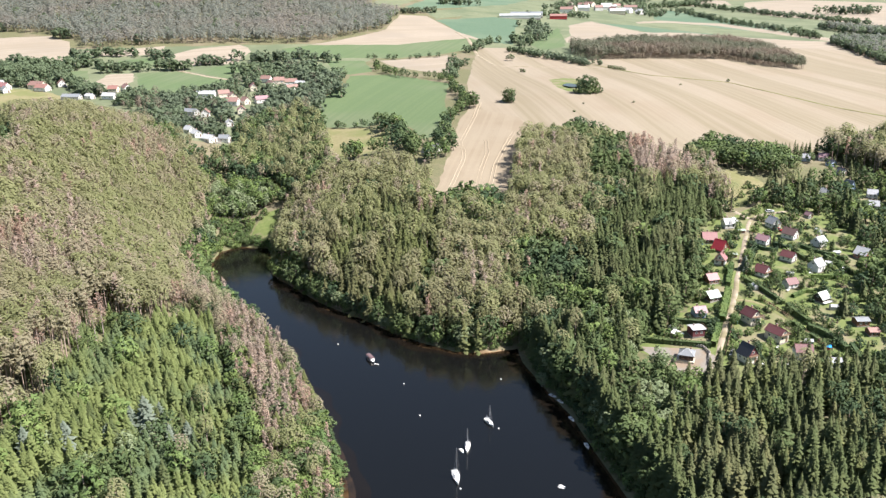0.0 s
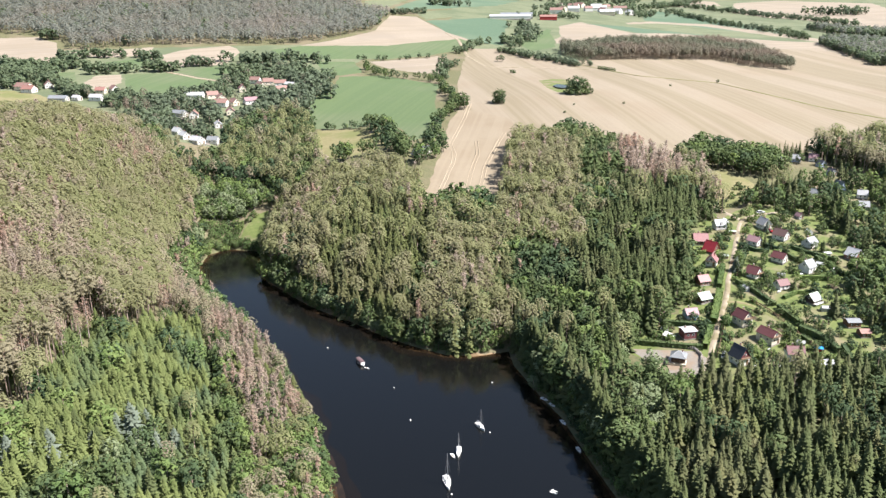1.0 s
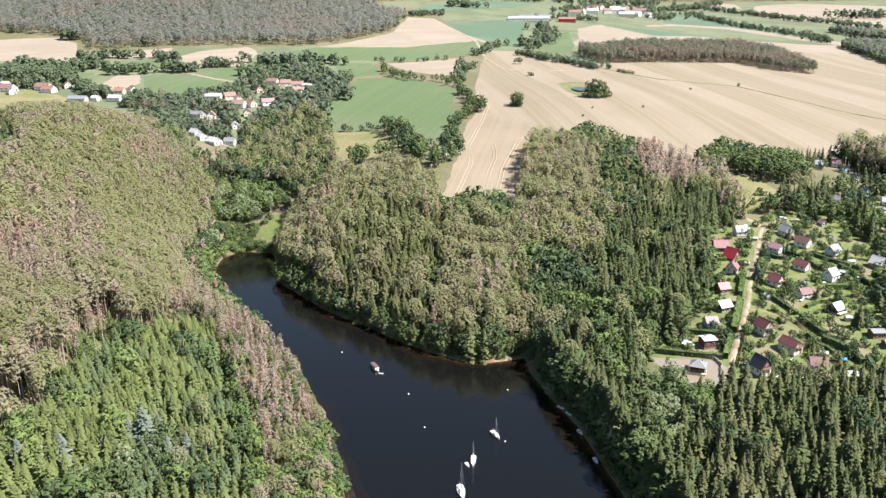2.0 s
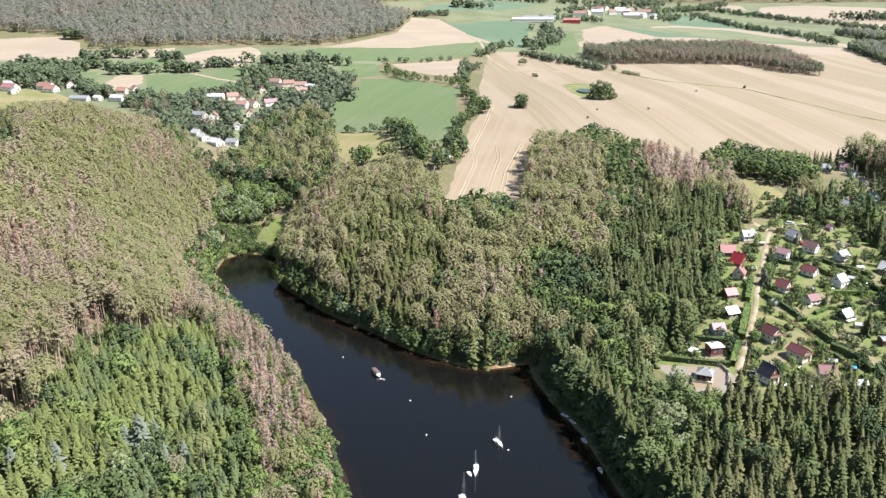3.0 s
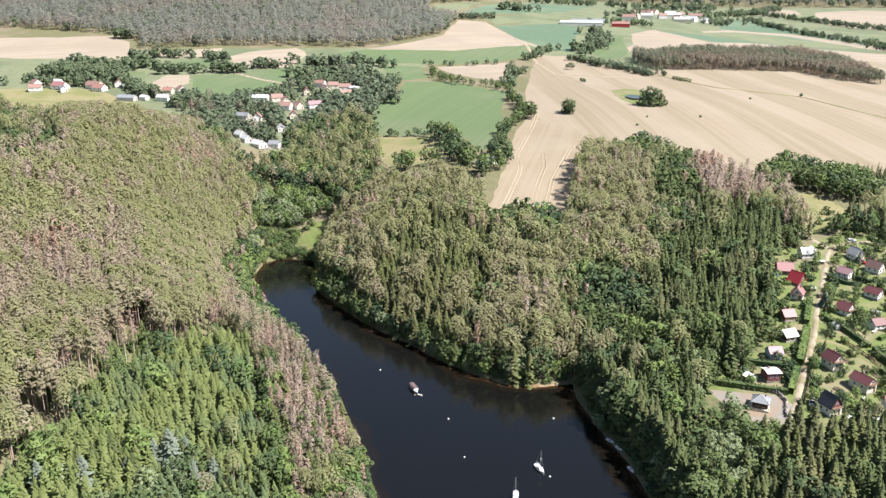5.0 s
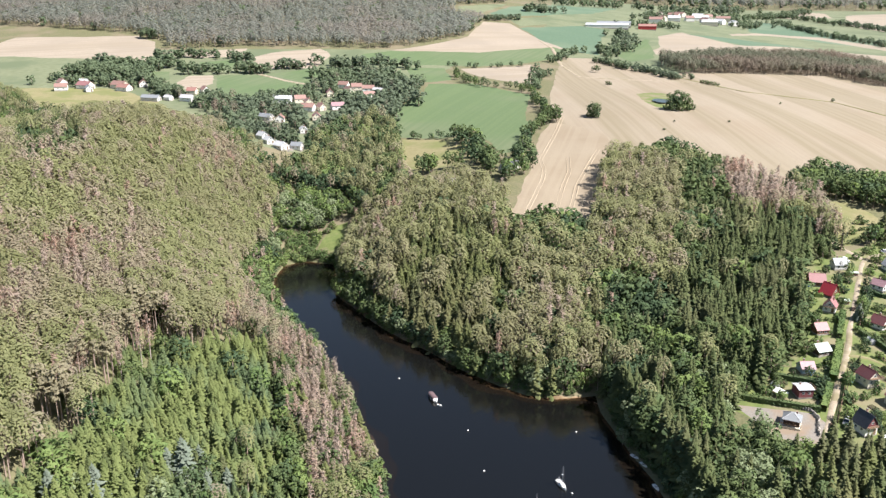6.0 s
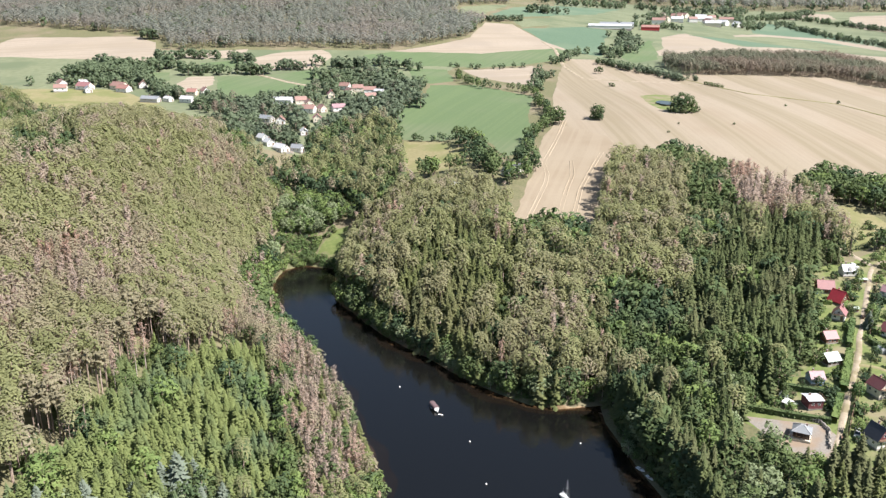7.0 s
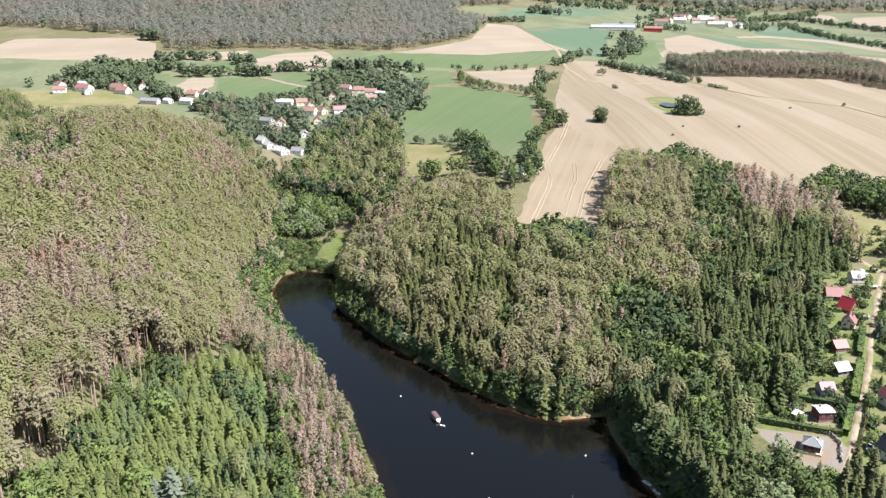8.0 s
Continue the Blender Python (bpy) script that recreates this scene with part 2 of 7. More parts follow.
# Land cover: outlines of fields, later ones lie over earlier ones
COVER = [
    ("pale_grass", [(-460, 470), (-300, 455), (-230, 455), (-150, 480), (-90, 560), (-60, 640), (-45, 730), (-120, 732), (-300, 690), (-460, 650)]),
    ("pale_grass", [(40, 640), (20, 900), (60, 1700), (1000, 1750), (900, 900), (640, 480), (300, 560)]),
    ("stubble", [(-4, 300), (4.6, 365), (9, 423), (16, 455), (17, 533), (25, 650), (34, 732), (62, 735), (101, 668), (129, 672), (180, 780), (300, 830), (440, 815), (640, 800), (760, 620), (640, 400), (420, 360), (224, 395), (161, 358), (112, 355), (80, 350), (42, 370), (33, 349), (27, 300), (10, 296)]),
    ("stubble_strip", [(-5, 299), (4.6, 365), (9, 423), (16, 455), (40, 425), (44, 404), (36, 349), (29, 299), (10, 295)]),
    ("crop", [(-80, 495), (-66, 539), (-66, 585), (-36, 590), (-4, 554), (5, 540), (2, 472), (5, 424), (3, 398), (-9, 394), (-25, 445), (-42, 435), (-66, 444)]),
    ("meadow", [(-63, 441), (-28, 427), (-20, 385), (-44, 366), (-54, 366)]),
    ("crop", [(-92, 652), (-61, 654), (-51, 602), (-66, 591), (-79, 597)]),
    ("stubble_far_hazy", [(-116, 729), (-84, 771), (-55, 826), (-46, 933), (-16, 939), (4, 872), (38, 786), (-5, 761), (-39, 736)]),
    ("crop", [(-128, 661), (-136, 706), (-115, 726), (-39, 740), (27, 794), (39, 769), (33, 734), (-5, 685), (-36, 668), (-84, 665)]),
    ("crop_far_hazy", [(-6, 909), (62, 972), (89, 955), (76, 843), (66, 755), (44, 770), (15, 837)]),
    ("stubble_far_hazy", [(-49, 654), (5, 685), (12, 655), (7, 591), (0, 592), (-31, 620)]),
    ("pale_grass", [(-19, 974), (91, 1136), (72, 1022), (-6, 919)]),
    ("pale_grass", [(-81, 1036), (-22, 1140), (-49, 1003), (-79, 961)]),
    ("crop_far_hazy", [(-43, 1008), (-18, 1110), (60, 1290), (150, 1400), (93, 1161), (19, 1044), (-33, 989)]),
    ("crop", [(82, 758), (93, 806), (124, 888), (128, 877), (114, 752), (90, 723)]),
    ("stubble_far_hazy", [(118, 775), (143, 923), (178, 983), (215, 884), (300, 880), (300, 800), (156, 800)]),
    ("crop_far_hazy", [(178, 968), (222, 963), (300, 923), (330, 876), (222, 890), (193, 944)]),
    ("stubble_far_hazy", [(215, 884), (277, 915), (420, 880), (430, 800), (300, 820)]),
    ("crop_far_hazy", [(292, 1127), (331, 1313), (380, 1380), (410, 1183), (440, 1027), (420, 955), (346, 1021)]),
    ("stubble_far_hazy", [(496, 1370), (508, 1258), (540, 1204), (572, 1064), (700, 1100), (760, 1350), (830, 1560), (690, 1660), (585, 1600)]),
    ("crop_far_hazy", [(282, 1092), (319, 1265), (400, 1251), (430, 1150), (404, 1120), (380, 1095)]),
    ("stubble_far_hazy", [(238, 1001), (290, 1060), (355, 1063), (392, 955), (418, 883), (440, 900), (411, 1002), (375, 1112), (290, 1090), (240, 1022)]),
    ("stubble_far_hazy", [(430, 1500), (500, 1700), (560, 1650), (533, 1524), (464, 1494)]),
    ("stubble_far_hazy", [(-460, 730), (-350, 745), (-325, 722), (-296, 654), (-297, 643), (-351, 645), (-460, 645)]),
    ("stubble_far_hazy", [(-298, 682), (-271, 689), (-237, 709), (-229, 680), (-261, 660), (-284, 665)]),
    ("stubble_far_hazy", [(-225, 662), (-211, 693), (-176, 721), (-160, 691), (-159, 636), (-193, 623), (-215, 639)]),
    ("crop", [(-254, 643), (-226, 661), (-213, 634), (-228, 611), (-242, 616)]),
    ("crop", [(-222, 595), (-189, 601), (-182, 591), (-143, 575), (-139, 546), (-164, 528), (-170, 515), (-186, 520), (-203, 542)]),
    ("crop", [(-188, 607), (-158, 630), (-146, 613), (-140, 576), (-149, 576), (-175, 596)]),
    ("stubble_far_hazy", [(-240, 556), (-240, 590), (-225, 595), (-214, 566), (-218, 546), (-232, 542)]),
    ("crop", [(-276, 600), (-261, 603), (-249, 575), (-250, 565), (-266, 580)]),
    ("meadow", [(-360, 530), (-280, 540), (-251, 524), (-222, 499), (-240, 470), (-330, 480), (-380, 500)]),
    ("lawn", [(88, 276), (107, 283), (116, 291), (149, 316), (190, 318), (190, 240), (150, 195), (116, 180), (100, 178), (74, 181), (62, 185), (53, 198), (55, 214), (71, 216), (77, 235), (84, 262)]),
    ("meadow", [(115, 331), (125, 331), (130, 315), (121, 297), (110, 291), (108, 296), (111, 314)]),
    ("lawn", [(-73, 313), (-68, 322), (-70, 332), (-76, 330), (-80, 318), (-82, 315.5)]),
    ("pale_grass", [(-175, 490), (-150, 520), (-120, 565), (-92, 560), (-95, 530), (-108, 480), (-106, 400), (-135, 390), (-150, 440)]),
    ("lawn", [(71, 540), (82, 548), (90, 541), (95, 515), (97, 492), (93, 480), (80, 481), (74, 494), (71, 515)]),
    ("gravel", [(53, 200.5), (61, 198), (70, 196), (72, 192), (69.5, 185), (64.8, 184.5), (58.2, 188.3), (56.0, 194.4)]),
]
COVER_MATS = ["undergrowth", "stubble", "stubble_strip", "crop", "meadow", "crop_far_hazy", "stubble_far_hazy", "pale_grass", "lawn", "gravel", "shore"]
rng = np.random.default_rng(7)


def softened(poly, step=6.0, jitter=0.5):
    pts = []
    for (ax, ay), (bx, by) in zip(poly, poly[1:] + poly[:1]):
        n = max(1, int(math.hypot(bx - ax, by - ay) / step))
        for k in range(n):
            f = k / n
            w = jitter if k else 0.0
            pts.append((ax + (bx - ax) * f + rng.normal(0, w), ay + (by - ay) * f + rng.normal(0, w)))
    return pts


def build_ground():
    from mathutils import geometry
    pts, edges = [], []

    def ring(poly):
        k = len(pts)
        pts.extend(poly)
        edges.extend((k + i, k + (i + 1) % len(poly)) for i in range(len(poly)))

    soft_cover = []
    for name, poly in COVER:
        far = np.mean([p[1] for p in poly]) > 600
        sp = softened(poly, 14 if far else 5, 1.2 if far else 0.5)
        soft_cover.append((name, sp))
        ring(sp)
    ring(softened(LAKE, 3.0, 0.25))
    for x0, x1, y0, y1, s in ((-260, 230, 80, 430, 5.5), (-560, 640, 430, 1020, 13), (-1500, 1700, 1020, 2800, 45), (-900, 900, -500, 80, 40), (-4600, 4600, -1500, 4700, 260)):
        xs, ys = np.meshgrid(np.arange(x0, x1, s), np.arange(y0, y1, s))
        g = np.stack([xs.ravel(), ys.ravel()], 1) + rng.uniform(-0.3, 0.3, (xs.size, 2)) * s
        if s == 260:
            g = g[~((g[:, 0] > -1500) & (g[:, 0] < 1700) & (g[:, 1] > -500) & (g[:, 1] < 2800))]
        pts.extend(map(tuple, g))
    vs, _, fs, *_ = geometry.delaunay_2d_cdt([Vector(p) for p in pts], edges, [], 0, 1e-4)
    v = np.array([tuple(p) for p in vs])
    z = height(v[:, 0], v[:, 1]) + 0.12 * np.sin(v[:, 0] * 0.21 + 1.3 * np.sin(v[:, 1] * 0.13)) * (outline_distance(v[:, 0], v[:, 1], LAKE) > 3)
    f = np.array([tuple(t) for t in fs])
    c = v[f].mean(1)
    idx = np.zeros(len(f), int)
    for name, poly in soft_cover:
        lo, hi = np.min(poly, 0), np.max(poly, 0)
        near = np.nonzero((c[:, 0] > lo[0]) & (c[:, 0] < hi[0]) & (c[:, 1] > lo[1]) & (c[:, 1] < hi[1]))[0]
        idx[near[within(c[near, 0], c[near, 1], poly)]] = COVER_MATS.index(name)
    d = outline_distance(c[:, 0], c[:, 1], LAKE)
    sandy = ((c[:, 0] < 21) & (c[:, 1] > 205) & (c[:, 1] < 296)) | ((c[:, 0] < -10) & (c[:, 1] < 172))
    idx[sandy & (d < 0.7 + 0.8 * np.sin(c[:, 0] * 0.23) * np.sin(c[:, 1] * 0.31))] = COVER_MATS.index("shore")
    ob = link_mesh("ground", np.column_stack([v, z]).tolist(), f.tolist(), [M[k] for k in COVER_MATS], idx.tolist(), smooth=True)
    return tagged(ob, "rolling land with stubble fields, green crops and grass", "ground", kind="structure")


build_ground()

# Lake water
wm = bpy.data.materials.new("dark_lake_water")
wm.use_nodes = True
wb = wm.node_tree.nodes["Principled BSDF"]
wb.inputs["Base Color"].default_value = (0.0050, 0.0052, 0.0050, 1)
wb.inputs["Specular IOR Level"].default_value = 0.75
wb.inputs["Roughness"].default_value = 0.09
wb.inputs["IOR"].default_value = 1.33
wno = wm.node_tree.nodes.new("ShaderNodeTexNoise")
wno.inputs["Scale"].default_value, wno.inputs["Detail"].default_value = 0.8, 4.0
wge = wm.node_tree.nodes.new("ShaderNodeNewGeometry")
wm.node_tree.links.new(wge.outputs["Position"], wno.inputs["Vector"])
wbu = wm.node_tree.nodes.new("ShaderNodeBump")
wbu.inputs["Strength"].default_value, wbu.inputs["Distance"].default_value = 0.45, 0.07
wm.node_tree.links.new(wno.outputs["Fac"], wbu.inputs["Height"])
wm.node_tree.links.new(wbu.outputs[0], wb.inputs["Normal"])
water = link_mesh("water", [(-110, -150, 0), (90, -150, 0), (90, 335, 0), (-110, 335, 0)], [(0, 1, 2, 3)], [wm])
tagged(water, "dark brown still lake water with faint ripples", "lake", kind="structure")

# Shallows: a brown rim where the sandy bottom shows through the water
M["shallows"] = shader("shallow_water", (0.050, 0.028, 0.013), (0.085, 0.050, 0.024), rough=0.1, fine=0.6, broad=0.15, third=(0.022, 0.014, 0.008), spec=0.5)
M["shallows_deep"] = shader("deeper_shallow_water", (0.022, 0.014, 0.008), (0.034, 0.021, 0.011), rough=0.1, fine=0.5, broad=0.15, third=(0.014, 0.010, 0.006), spec=0.5)
M["shallows_edge"] = shader("brown_tinted_water", (0.0075, 0.0062, 0.0050), (0.0095, 0.0074, 0.0054), rough=0.1, fine=0.4, broad=0.15, third=(0.0080, 0.0060, 0.0045), spec=0.3)


def build_shallows():
    rim = np.array(softened(LAKE, 2.0, 0.0))
    step = np.roll(rim, -1, 0) - np.roll(rim, 1, 0)
    inward = np.stack([step[:, 1], -step[:, 0]], 1) / np.linalg.norm(step, axis=1)[:, None]
    if outline_distance(*(rim[:1] + inward[:1]).T, LAKE)[0] > 0:
        inward = -inward
    n = len(rim)
    wide = 0.8 + 0.45 * np.sin(np.arange(n) * 0.37) + 0.3 * np.sin(np.arange(n) * 0.91 + 1)
    verts = []
    for off, z in ((-0.8 + 0 * wide, 0.02), (0.35 + 0.5 * wide, 0.02), (0.8 + 1.25 * wide, 0.015), (2.0 + 2.6 * wide, 0.012)):
        verts += [(p[0], p[1], z) for p in rim + inward * off[:, None]]
    faces = [(r * n + i, r * n + (i + 1) % n, (r + 1) * n + (i + 1) % n, (r + 1) * n + i) for r in (0, 1, 2) for i in range(n)]
    ob = link_mesh("water_shallows", verts, faces, [M["shallows"], M["shallows_deep"], M["shallows_edge"]], [0] * n + [1] * n + [2] * n)
    tagged(ob, "brown shallow water over the sandy bank", "lake", kind="structure")


build_shallows()


# Trees: templates are arrays of triangles with a material slot each (0 crown, 1 trunk)
def tri_soup(tris, slots, hubs, crown_z, up=0.25):
    """Triangles, slots and soft normals that swell out of each tuft's hub and of the crown as a whole."""
    v, slots = np.array(tris, float).reshape(-1, 3, 3), np.array(slots, int)
    hub = np.zeros((len(v), 3))
    hub[: len(hubs)] = hubs

    def unit(a):
        return a / (np.linalg.norm(a, axis=-1, keepdims=True) + 1e-9)

    n = 0.55 * unit(v - hub[:, None]) + 0.55 * unit(v - np.array([0, 0, crown_z])) + np.array([0, 0, up])
    stem = slots == 1
    n[stem] = unit(v[stem] * np.array([1, 1, 0])) + np.array([0, 0, 0.1])
    face = np.cross(v[:, 1] - v[:, 0], v[:, 2] - v[:, 0])
    n = unit(n + 0.35 * unit(face)[:, None] * np.sign((face * n.sum(1)).sum(1))[:, None, None])
    turned = (face * n.sum(1)).sum(1) < 0
    v[turned] = v[turned][:, ::-1]
    n[turned] = n[turned][:, ::-1]
    return v, slots, n


def trunk_tris(r, h, taper=0.35, sides=5, lean=0.0):
    out = []
    for i in range(sides):
        a, b = 2 * math.pi * i / sides, 2 * math.pi * (i + 1) / sides
        p = [(r * math.cos(a), r * math.sin(a), -0.6), (r * math.cos(b), r * math.sin(b), -0.6)]
        q = [(r * taper * math.cos(a) + lean, r * taper * math.sin(a), h), (r * taper * math.cos(b) + lean, r * taper * math.sin(b), h)]
        out += [(p[0], p[1], q[1]), (p[0], q[1], q[0])]
    return out


def limb(a, b, w):
    """A thin tapering branch of two crossed triangles."""
    a, b = Vector(a), Vector(b)
    return [(tuple(a + Vector((w, 0, 0))), tuple(a - Vector((w, 0, 0))), tuple(b)), (tuple(a + Vector((0, 0, w))), tuple(a - Vector((0, 0, w))), tuple(b))]


def leaf_tri(r, c, size, up=0.6, out=None, stretch=1.0, loose=0.42):
    """A leafy scrap that faces up, or outwards from its clump with some scatter."""
    n = np.array([r.normal(), r.normal(), r.normal() + up * 2])
    if out is not None:
        n = loose * n + out * 1.25 + np.array([0, 0, 0.35])
    n /= np.linalg.norm(n)
    t = np.cross(n, [r.normal(), r.normal(), r.normal()])
    t /= np.linalg.norm(t) + 1e-9
    b = np.cross(n, t) / stretch
    t = t * stretch
    a0 = r.uniform(0, 6.28)
    out = []
    for k in range(3):
        a = a0 + k * 2.1 + r.uniform(-0.3, 0.3)
        s = size * r.uniform(0.7, 1.25)
        out.append(tuple(np.array(c) + s * (math.cos(a) * t + math.sin(a) * b)))
    return out


def make_spruce(seed, boughs, h=10.0, rad=2.35, sag=0.34, lift_top=0.15, slim=0.19, ragged=0.55):
    """Boughs spiral up the stem; each is a drooping, ridged kite, longer and shorter by turns."""
    r = np.random.default_rng(seed)
    tris, hubs = [], []
    lump = r.uniform(0, 6.28)
    for k in range(boughs):
        f = ((k + r.uniform(0, 1)) / boughs) ** 0.80
        z = 0.4 + (h - 0.7) * f
        a = 2.399 * k + r.uniform(-0.5, 0.5)
        q = (rad * (1 - f) ** 0.84 + 0.13) * r.uniform(ragged, 1.18) * (1 + 0.3 * (1 - ragged) * math.sin(a + lump))
        w = slim * q + 0.11
        dx, dy = math.cos(a), math.sin(a)
        lift = lift_top * q if f > 0.55 else 0.0
        tilt = r.uniform(-0.25, 0.25)
        bend = r.uniform(0.5, 0.72)
        fold = 0.10 + 0.10 * q
        mid = (dx * q * bend - dy * w, dy * q * bend + dx * w, z - sag * q * 0.6 + lift + tilt * w - fold)
        mid2 = (dx * q * bend + dy * w, dy * q * bend - dx * w, z - sag * q * 0.6 + lift - tilt * w - fold)
        tip = (dx * q, dy * q, z - sag * q * r.uniform(0.8, 1.3) + lift * 1.6)
        root = (0, 0, z + 0.15 + 0.12 * q)
        tris += [(root, mid, tip), (root, tip, mid2)]
        hubs += [(dx * q * 0.3, dy * q * 0.3, z - 0.9 * q - 0.2)] * 2
    for i in range(3):
        a = i * 2.09
        tris.append(((0.11 * math.cos(a), 0.11 * math.sin(a), h - 0.9), (0.11 * math.cos(a + 2.09), 0.11 * math.sin(a + 2.09), h - 0.9), (0, 0, h + 0.35)))
    slots = [0] * len(tris)
    hubs += [(0, 0, h - 1.2)] * 3
    tr = trunk_tris(0.15, h * 0.9, 0.15, 3)
    return tri_soup(tris + tr, slots + [1] * len(tr), hubs, h * 0.3)


def make_pine(seed, clumps, per, h=10.0, rad=2.05, base=0.38, size=0.48, limbs=5, loose=0.3, twigs=0):
    """Rounded tufts of needles in an uneven dome on a bare stem."""
    r = np.random.default_rng(seed)
    tris, hubs = [], []
    tops = []
    lean, lump = r.uniform(-0.5, 0.5), r.uniform(0, 6.28)
    for k in range(clumps):
        f = (k + r.uniform(0.1, 0.9)) / clumps
        z = h * (base + (0.97 - base) * f)
        a = 2.4 * k + r.uniform(-0.6, 0.6)
        prof = min(1.0, 0.6 + 1.6 * f) * math.sqrt(max(0.0, 1 - f ** 1.7)) + 0.05
        q = rad * prof * r.uniform(0.45, 0.86) * (1 + 0.2 * math.sin(a + lump))
        c = np.array([q * math.cos(a) + lean * f, q * math.sin(a), z])
        tops.append(c)
        cs = rad * r.uniform(0.34, 0.52) * (1.0 if f < 0.8 else 0.8)
        for _ in range(per):
            p = r.normal(size=3)
            p[2] += 0.45
            p /= np.linalg.norm(p)
            tris.append(leaf_tri(r, c + p * np.array([cs, cs, cs * 0.62]) * r.uniform(0.75, 1.08), size, 0.3, p, 1.35, loose))
            hubs.append(c - np.array([0, 0, 0.3 * cs]))
    slots = [0] * len(tris)
    tr = trunk_tris(0.17, h * 0.9, 0.3, 4 if limbs else 3, lean) if limbs >= 0 else []
    for c in tops[: max(0, limbs)]:
        tr += limb((lean * 0.3, 0, c[2] - 0.6), c, 0.07)
    # dry twigs under and between the tufts
    for k in range(twigs):
        f, a, q = r.uniform(-0.12, 0.8), r.uniform(0, 6.28), rad * r.uniform(0.35, 0.95)
        tr.append(leaf_tri(r, (q * math.cos(a) + lean * f, q * math.sin(a), h * (base + (0.97 - base) * f)), size * 0.8, 0.5, None, 1.9))
    return tri_soup(tris + tr, slots + [1] * len(tr), hubs, h * (base + 0.35 * (1 - base)), 0.6)


def make_dome_pine(seed, scraps, h=10.4, rad=1.95, size=0.4, twigs=10, limbs=3, deep=2.7):
    """A dense rounded crown with a gently lumped surface on a bare stem."""
    r = np.random.default_rng(seed)
    lean, p1, p2 = r.uniform(-0.4, 0.4), r.uniform(0, 6.28), r.uniform(0, 6.28)
    mid = h - deep * 0.9
    tris, hubs = [], []
    for k in range(scraps):
        f = 1 - 1.55 * (k + r.uniform(0, 1)) / scraps
        a = 2.399 * k + r.uniform(-0.4, 0.4)
        ring_r = math.sqrt(max(0.02, 1 - f * f)) if f > -0.2 else 0.98 + 0.4 * (f + 0.2)
        lump = 1 + 0.16 * math.sin(3 * a + p1 + 2 * f) + 0.12 * math.sin(2 * a + p2 - 5 * f)
        q = rad * ring_r * lump * r.uniform(0.82, 1.1)
        c = np.array([q * math.cos(a) + lean * 0.5, q * math.sin(a), mid + deep * f * (0.9 + 0.1 * lump) * r.uniform(0.92, 1.08)])
        p = np.array([math.cos(a) * ring_r, math.sin(a) * ring_r, f + 0.25])
        tris.append(leaf_tri(r, c, size, 0.3, p / np.linalg.norm(p), 1.3, 0.3))
        hubs.append((0, 0, mid - 1.5))
    tr = trunk_tris(0.17, h * 0.9, 0.3, 4 if limbs else 3, lean)
    for k in range(limbs):
        tr += limb((0, 0, mid - deep * 1.1), tris[-1 - 5 * k][0], 0.07)
    for k in range(twigs):
        a, q = r.uniform(0, 6.28), rad * r.uniform(0.35, 1.0)
        tr.append(leaf_tri(r, (q * math.cos(a), q * math.sin(a), mid - deep * r.uniform(-0.4, 1.0)), size * 0.8, 0.5, None, 1.9))
    return tri_soup(tris + tr, [0] * len(tris) + [1] * len(tr), hubs, mid - 2.0, 0.5)


def make_broadleaf(seed, clumps, per, h=9.0, rad=2.7, base=0.08, size=0.5):
    r = np.random.default_rng(seed)
    tris, tops, hubs = [], [], []
    for k in range(clumps):
        f = (k + 0.5) / clumps
        zc = -1 + 2 * f
        ring_r = math.sqrt(max(0.05, 1 - zc * zc))
        a = 2.4 * k + r.uniform(-0.4, 0.4)
        s = r.uniform(0.62, 0.92)
        c = np.array([rad * s * ring_r * math.cos(a), rad * s * ring_r * math.sin(a), h * (base + (1 - base) * (0.5 + 0.43 * zc * s + 0.04))])
        tops.append(c)
        cs = rad * r.uniform(0.30, 0.46)
        for _ in range(per):
            p = r.normal(size=3)
            p[2] += 0.25
            p /= np.linalg.norm(p)
            tris.append(leaf_tri(r, c + p * cs * np.array([1, 1, 0.85]) * r.uniform(0.75, 1.08), size, 0.2, p, 1.1, 0.3))
            hubs.append(c)
    slots = [0] * len(tris)
    tr = trunk_tris(0.22, h * 0.7, 0.3, 5)
    for c in tops[:8:2]:
        tr += limb((0, 0, h * 0.28), c, 0.1)
    return tri_soup(tris + tr, slots + [1] * len(tr), hubs, h * 0.45)


def make_dead(seed, boughs, per, h=11.0, rad=1.35, size=0.3):
    r = np.random.default_rng(seed)
    tris, tr = [], trunk_tris(0.16, h, 0.1, 4, r.uniform(-0.3, 0.3))
    for k in range(boughs):
        f = (k + r.uniform(0, 1)) / boughs
        z = h * (0.35 + 0.63 * f)
        q = rad * (1.05 - 0.75 * f) * r.uniform(0.6, 1.2)
        a = 2.4 * k
        tip = np.array([q * math.cos(a), q * math.sin(a), z + 0.25 * q])
        tr += limb((0, 0, z - 0.2), tip, 0.07)
        for _ in range(per):
            tris.append(leaf_tri(r, tip * np.array([1, 1, 0]) * r.uniform(0.25, 1.05) + np.array([0, 0, z + r.uniform(-0.3, 0.5)]) + r.normal(0, 0.16, 3), size, 0.2, None, 2.3))
    return tri_soup(tris + tr, [0] * len(tris) + [1] * len(tr), [(0, 0, t[0][2] - 0.8) for t in tris], h * 0.55)


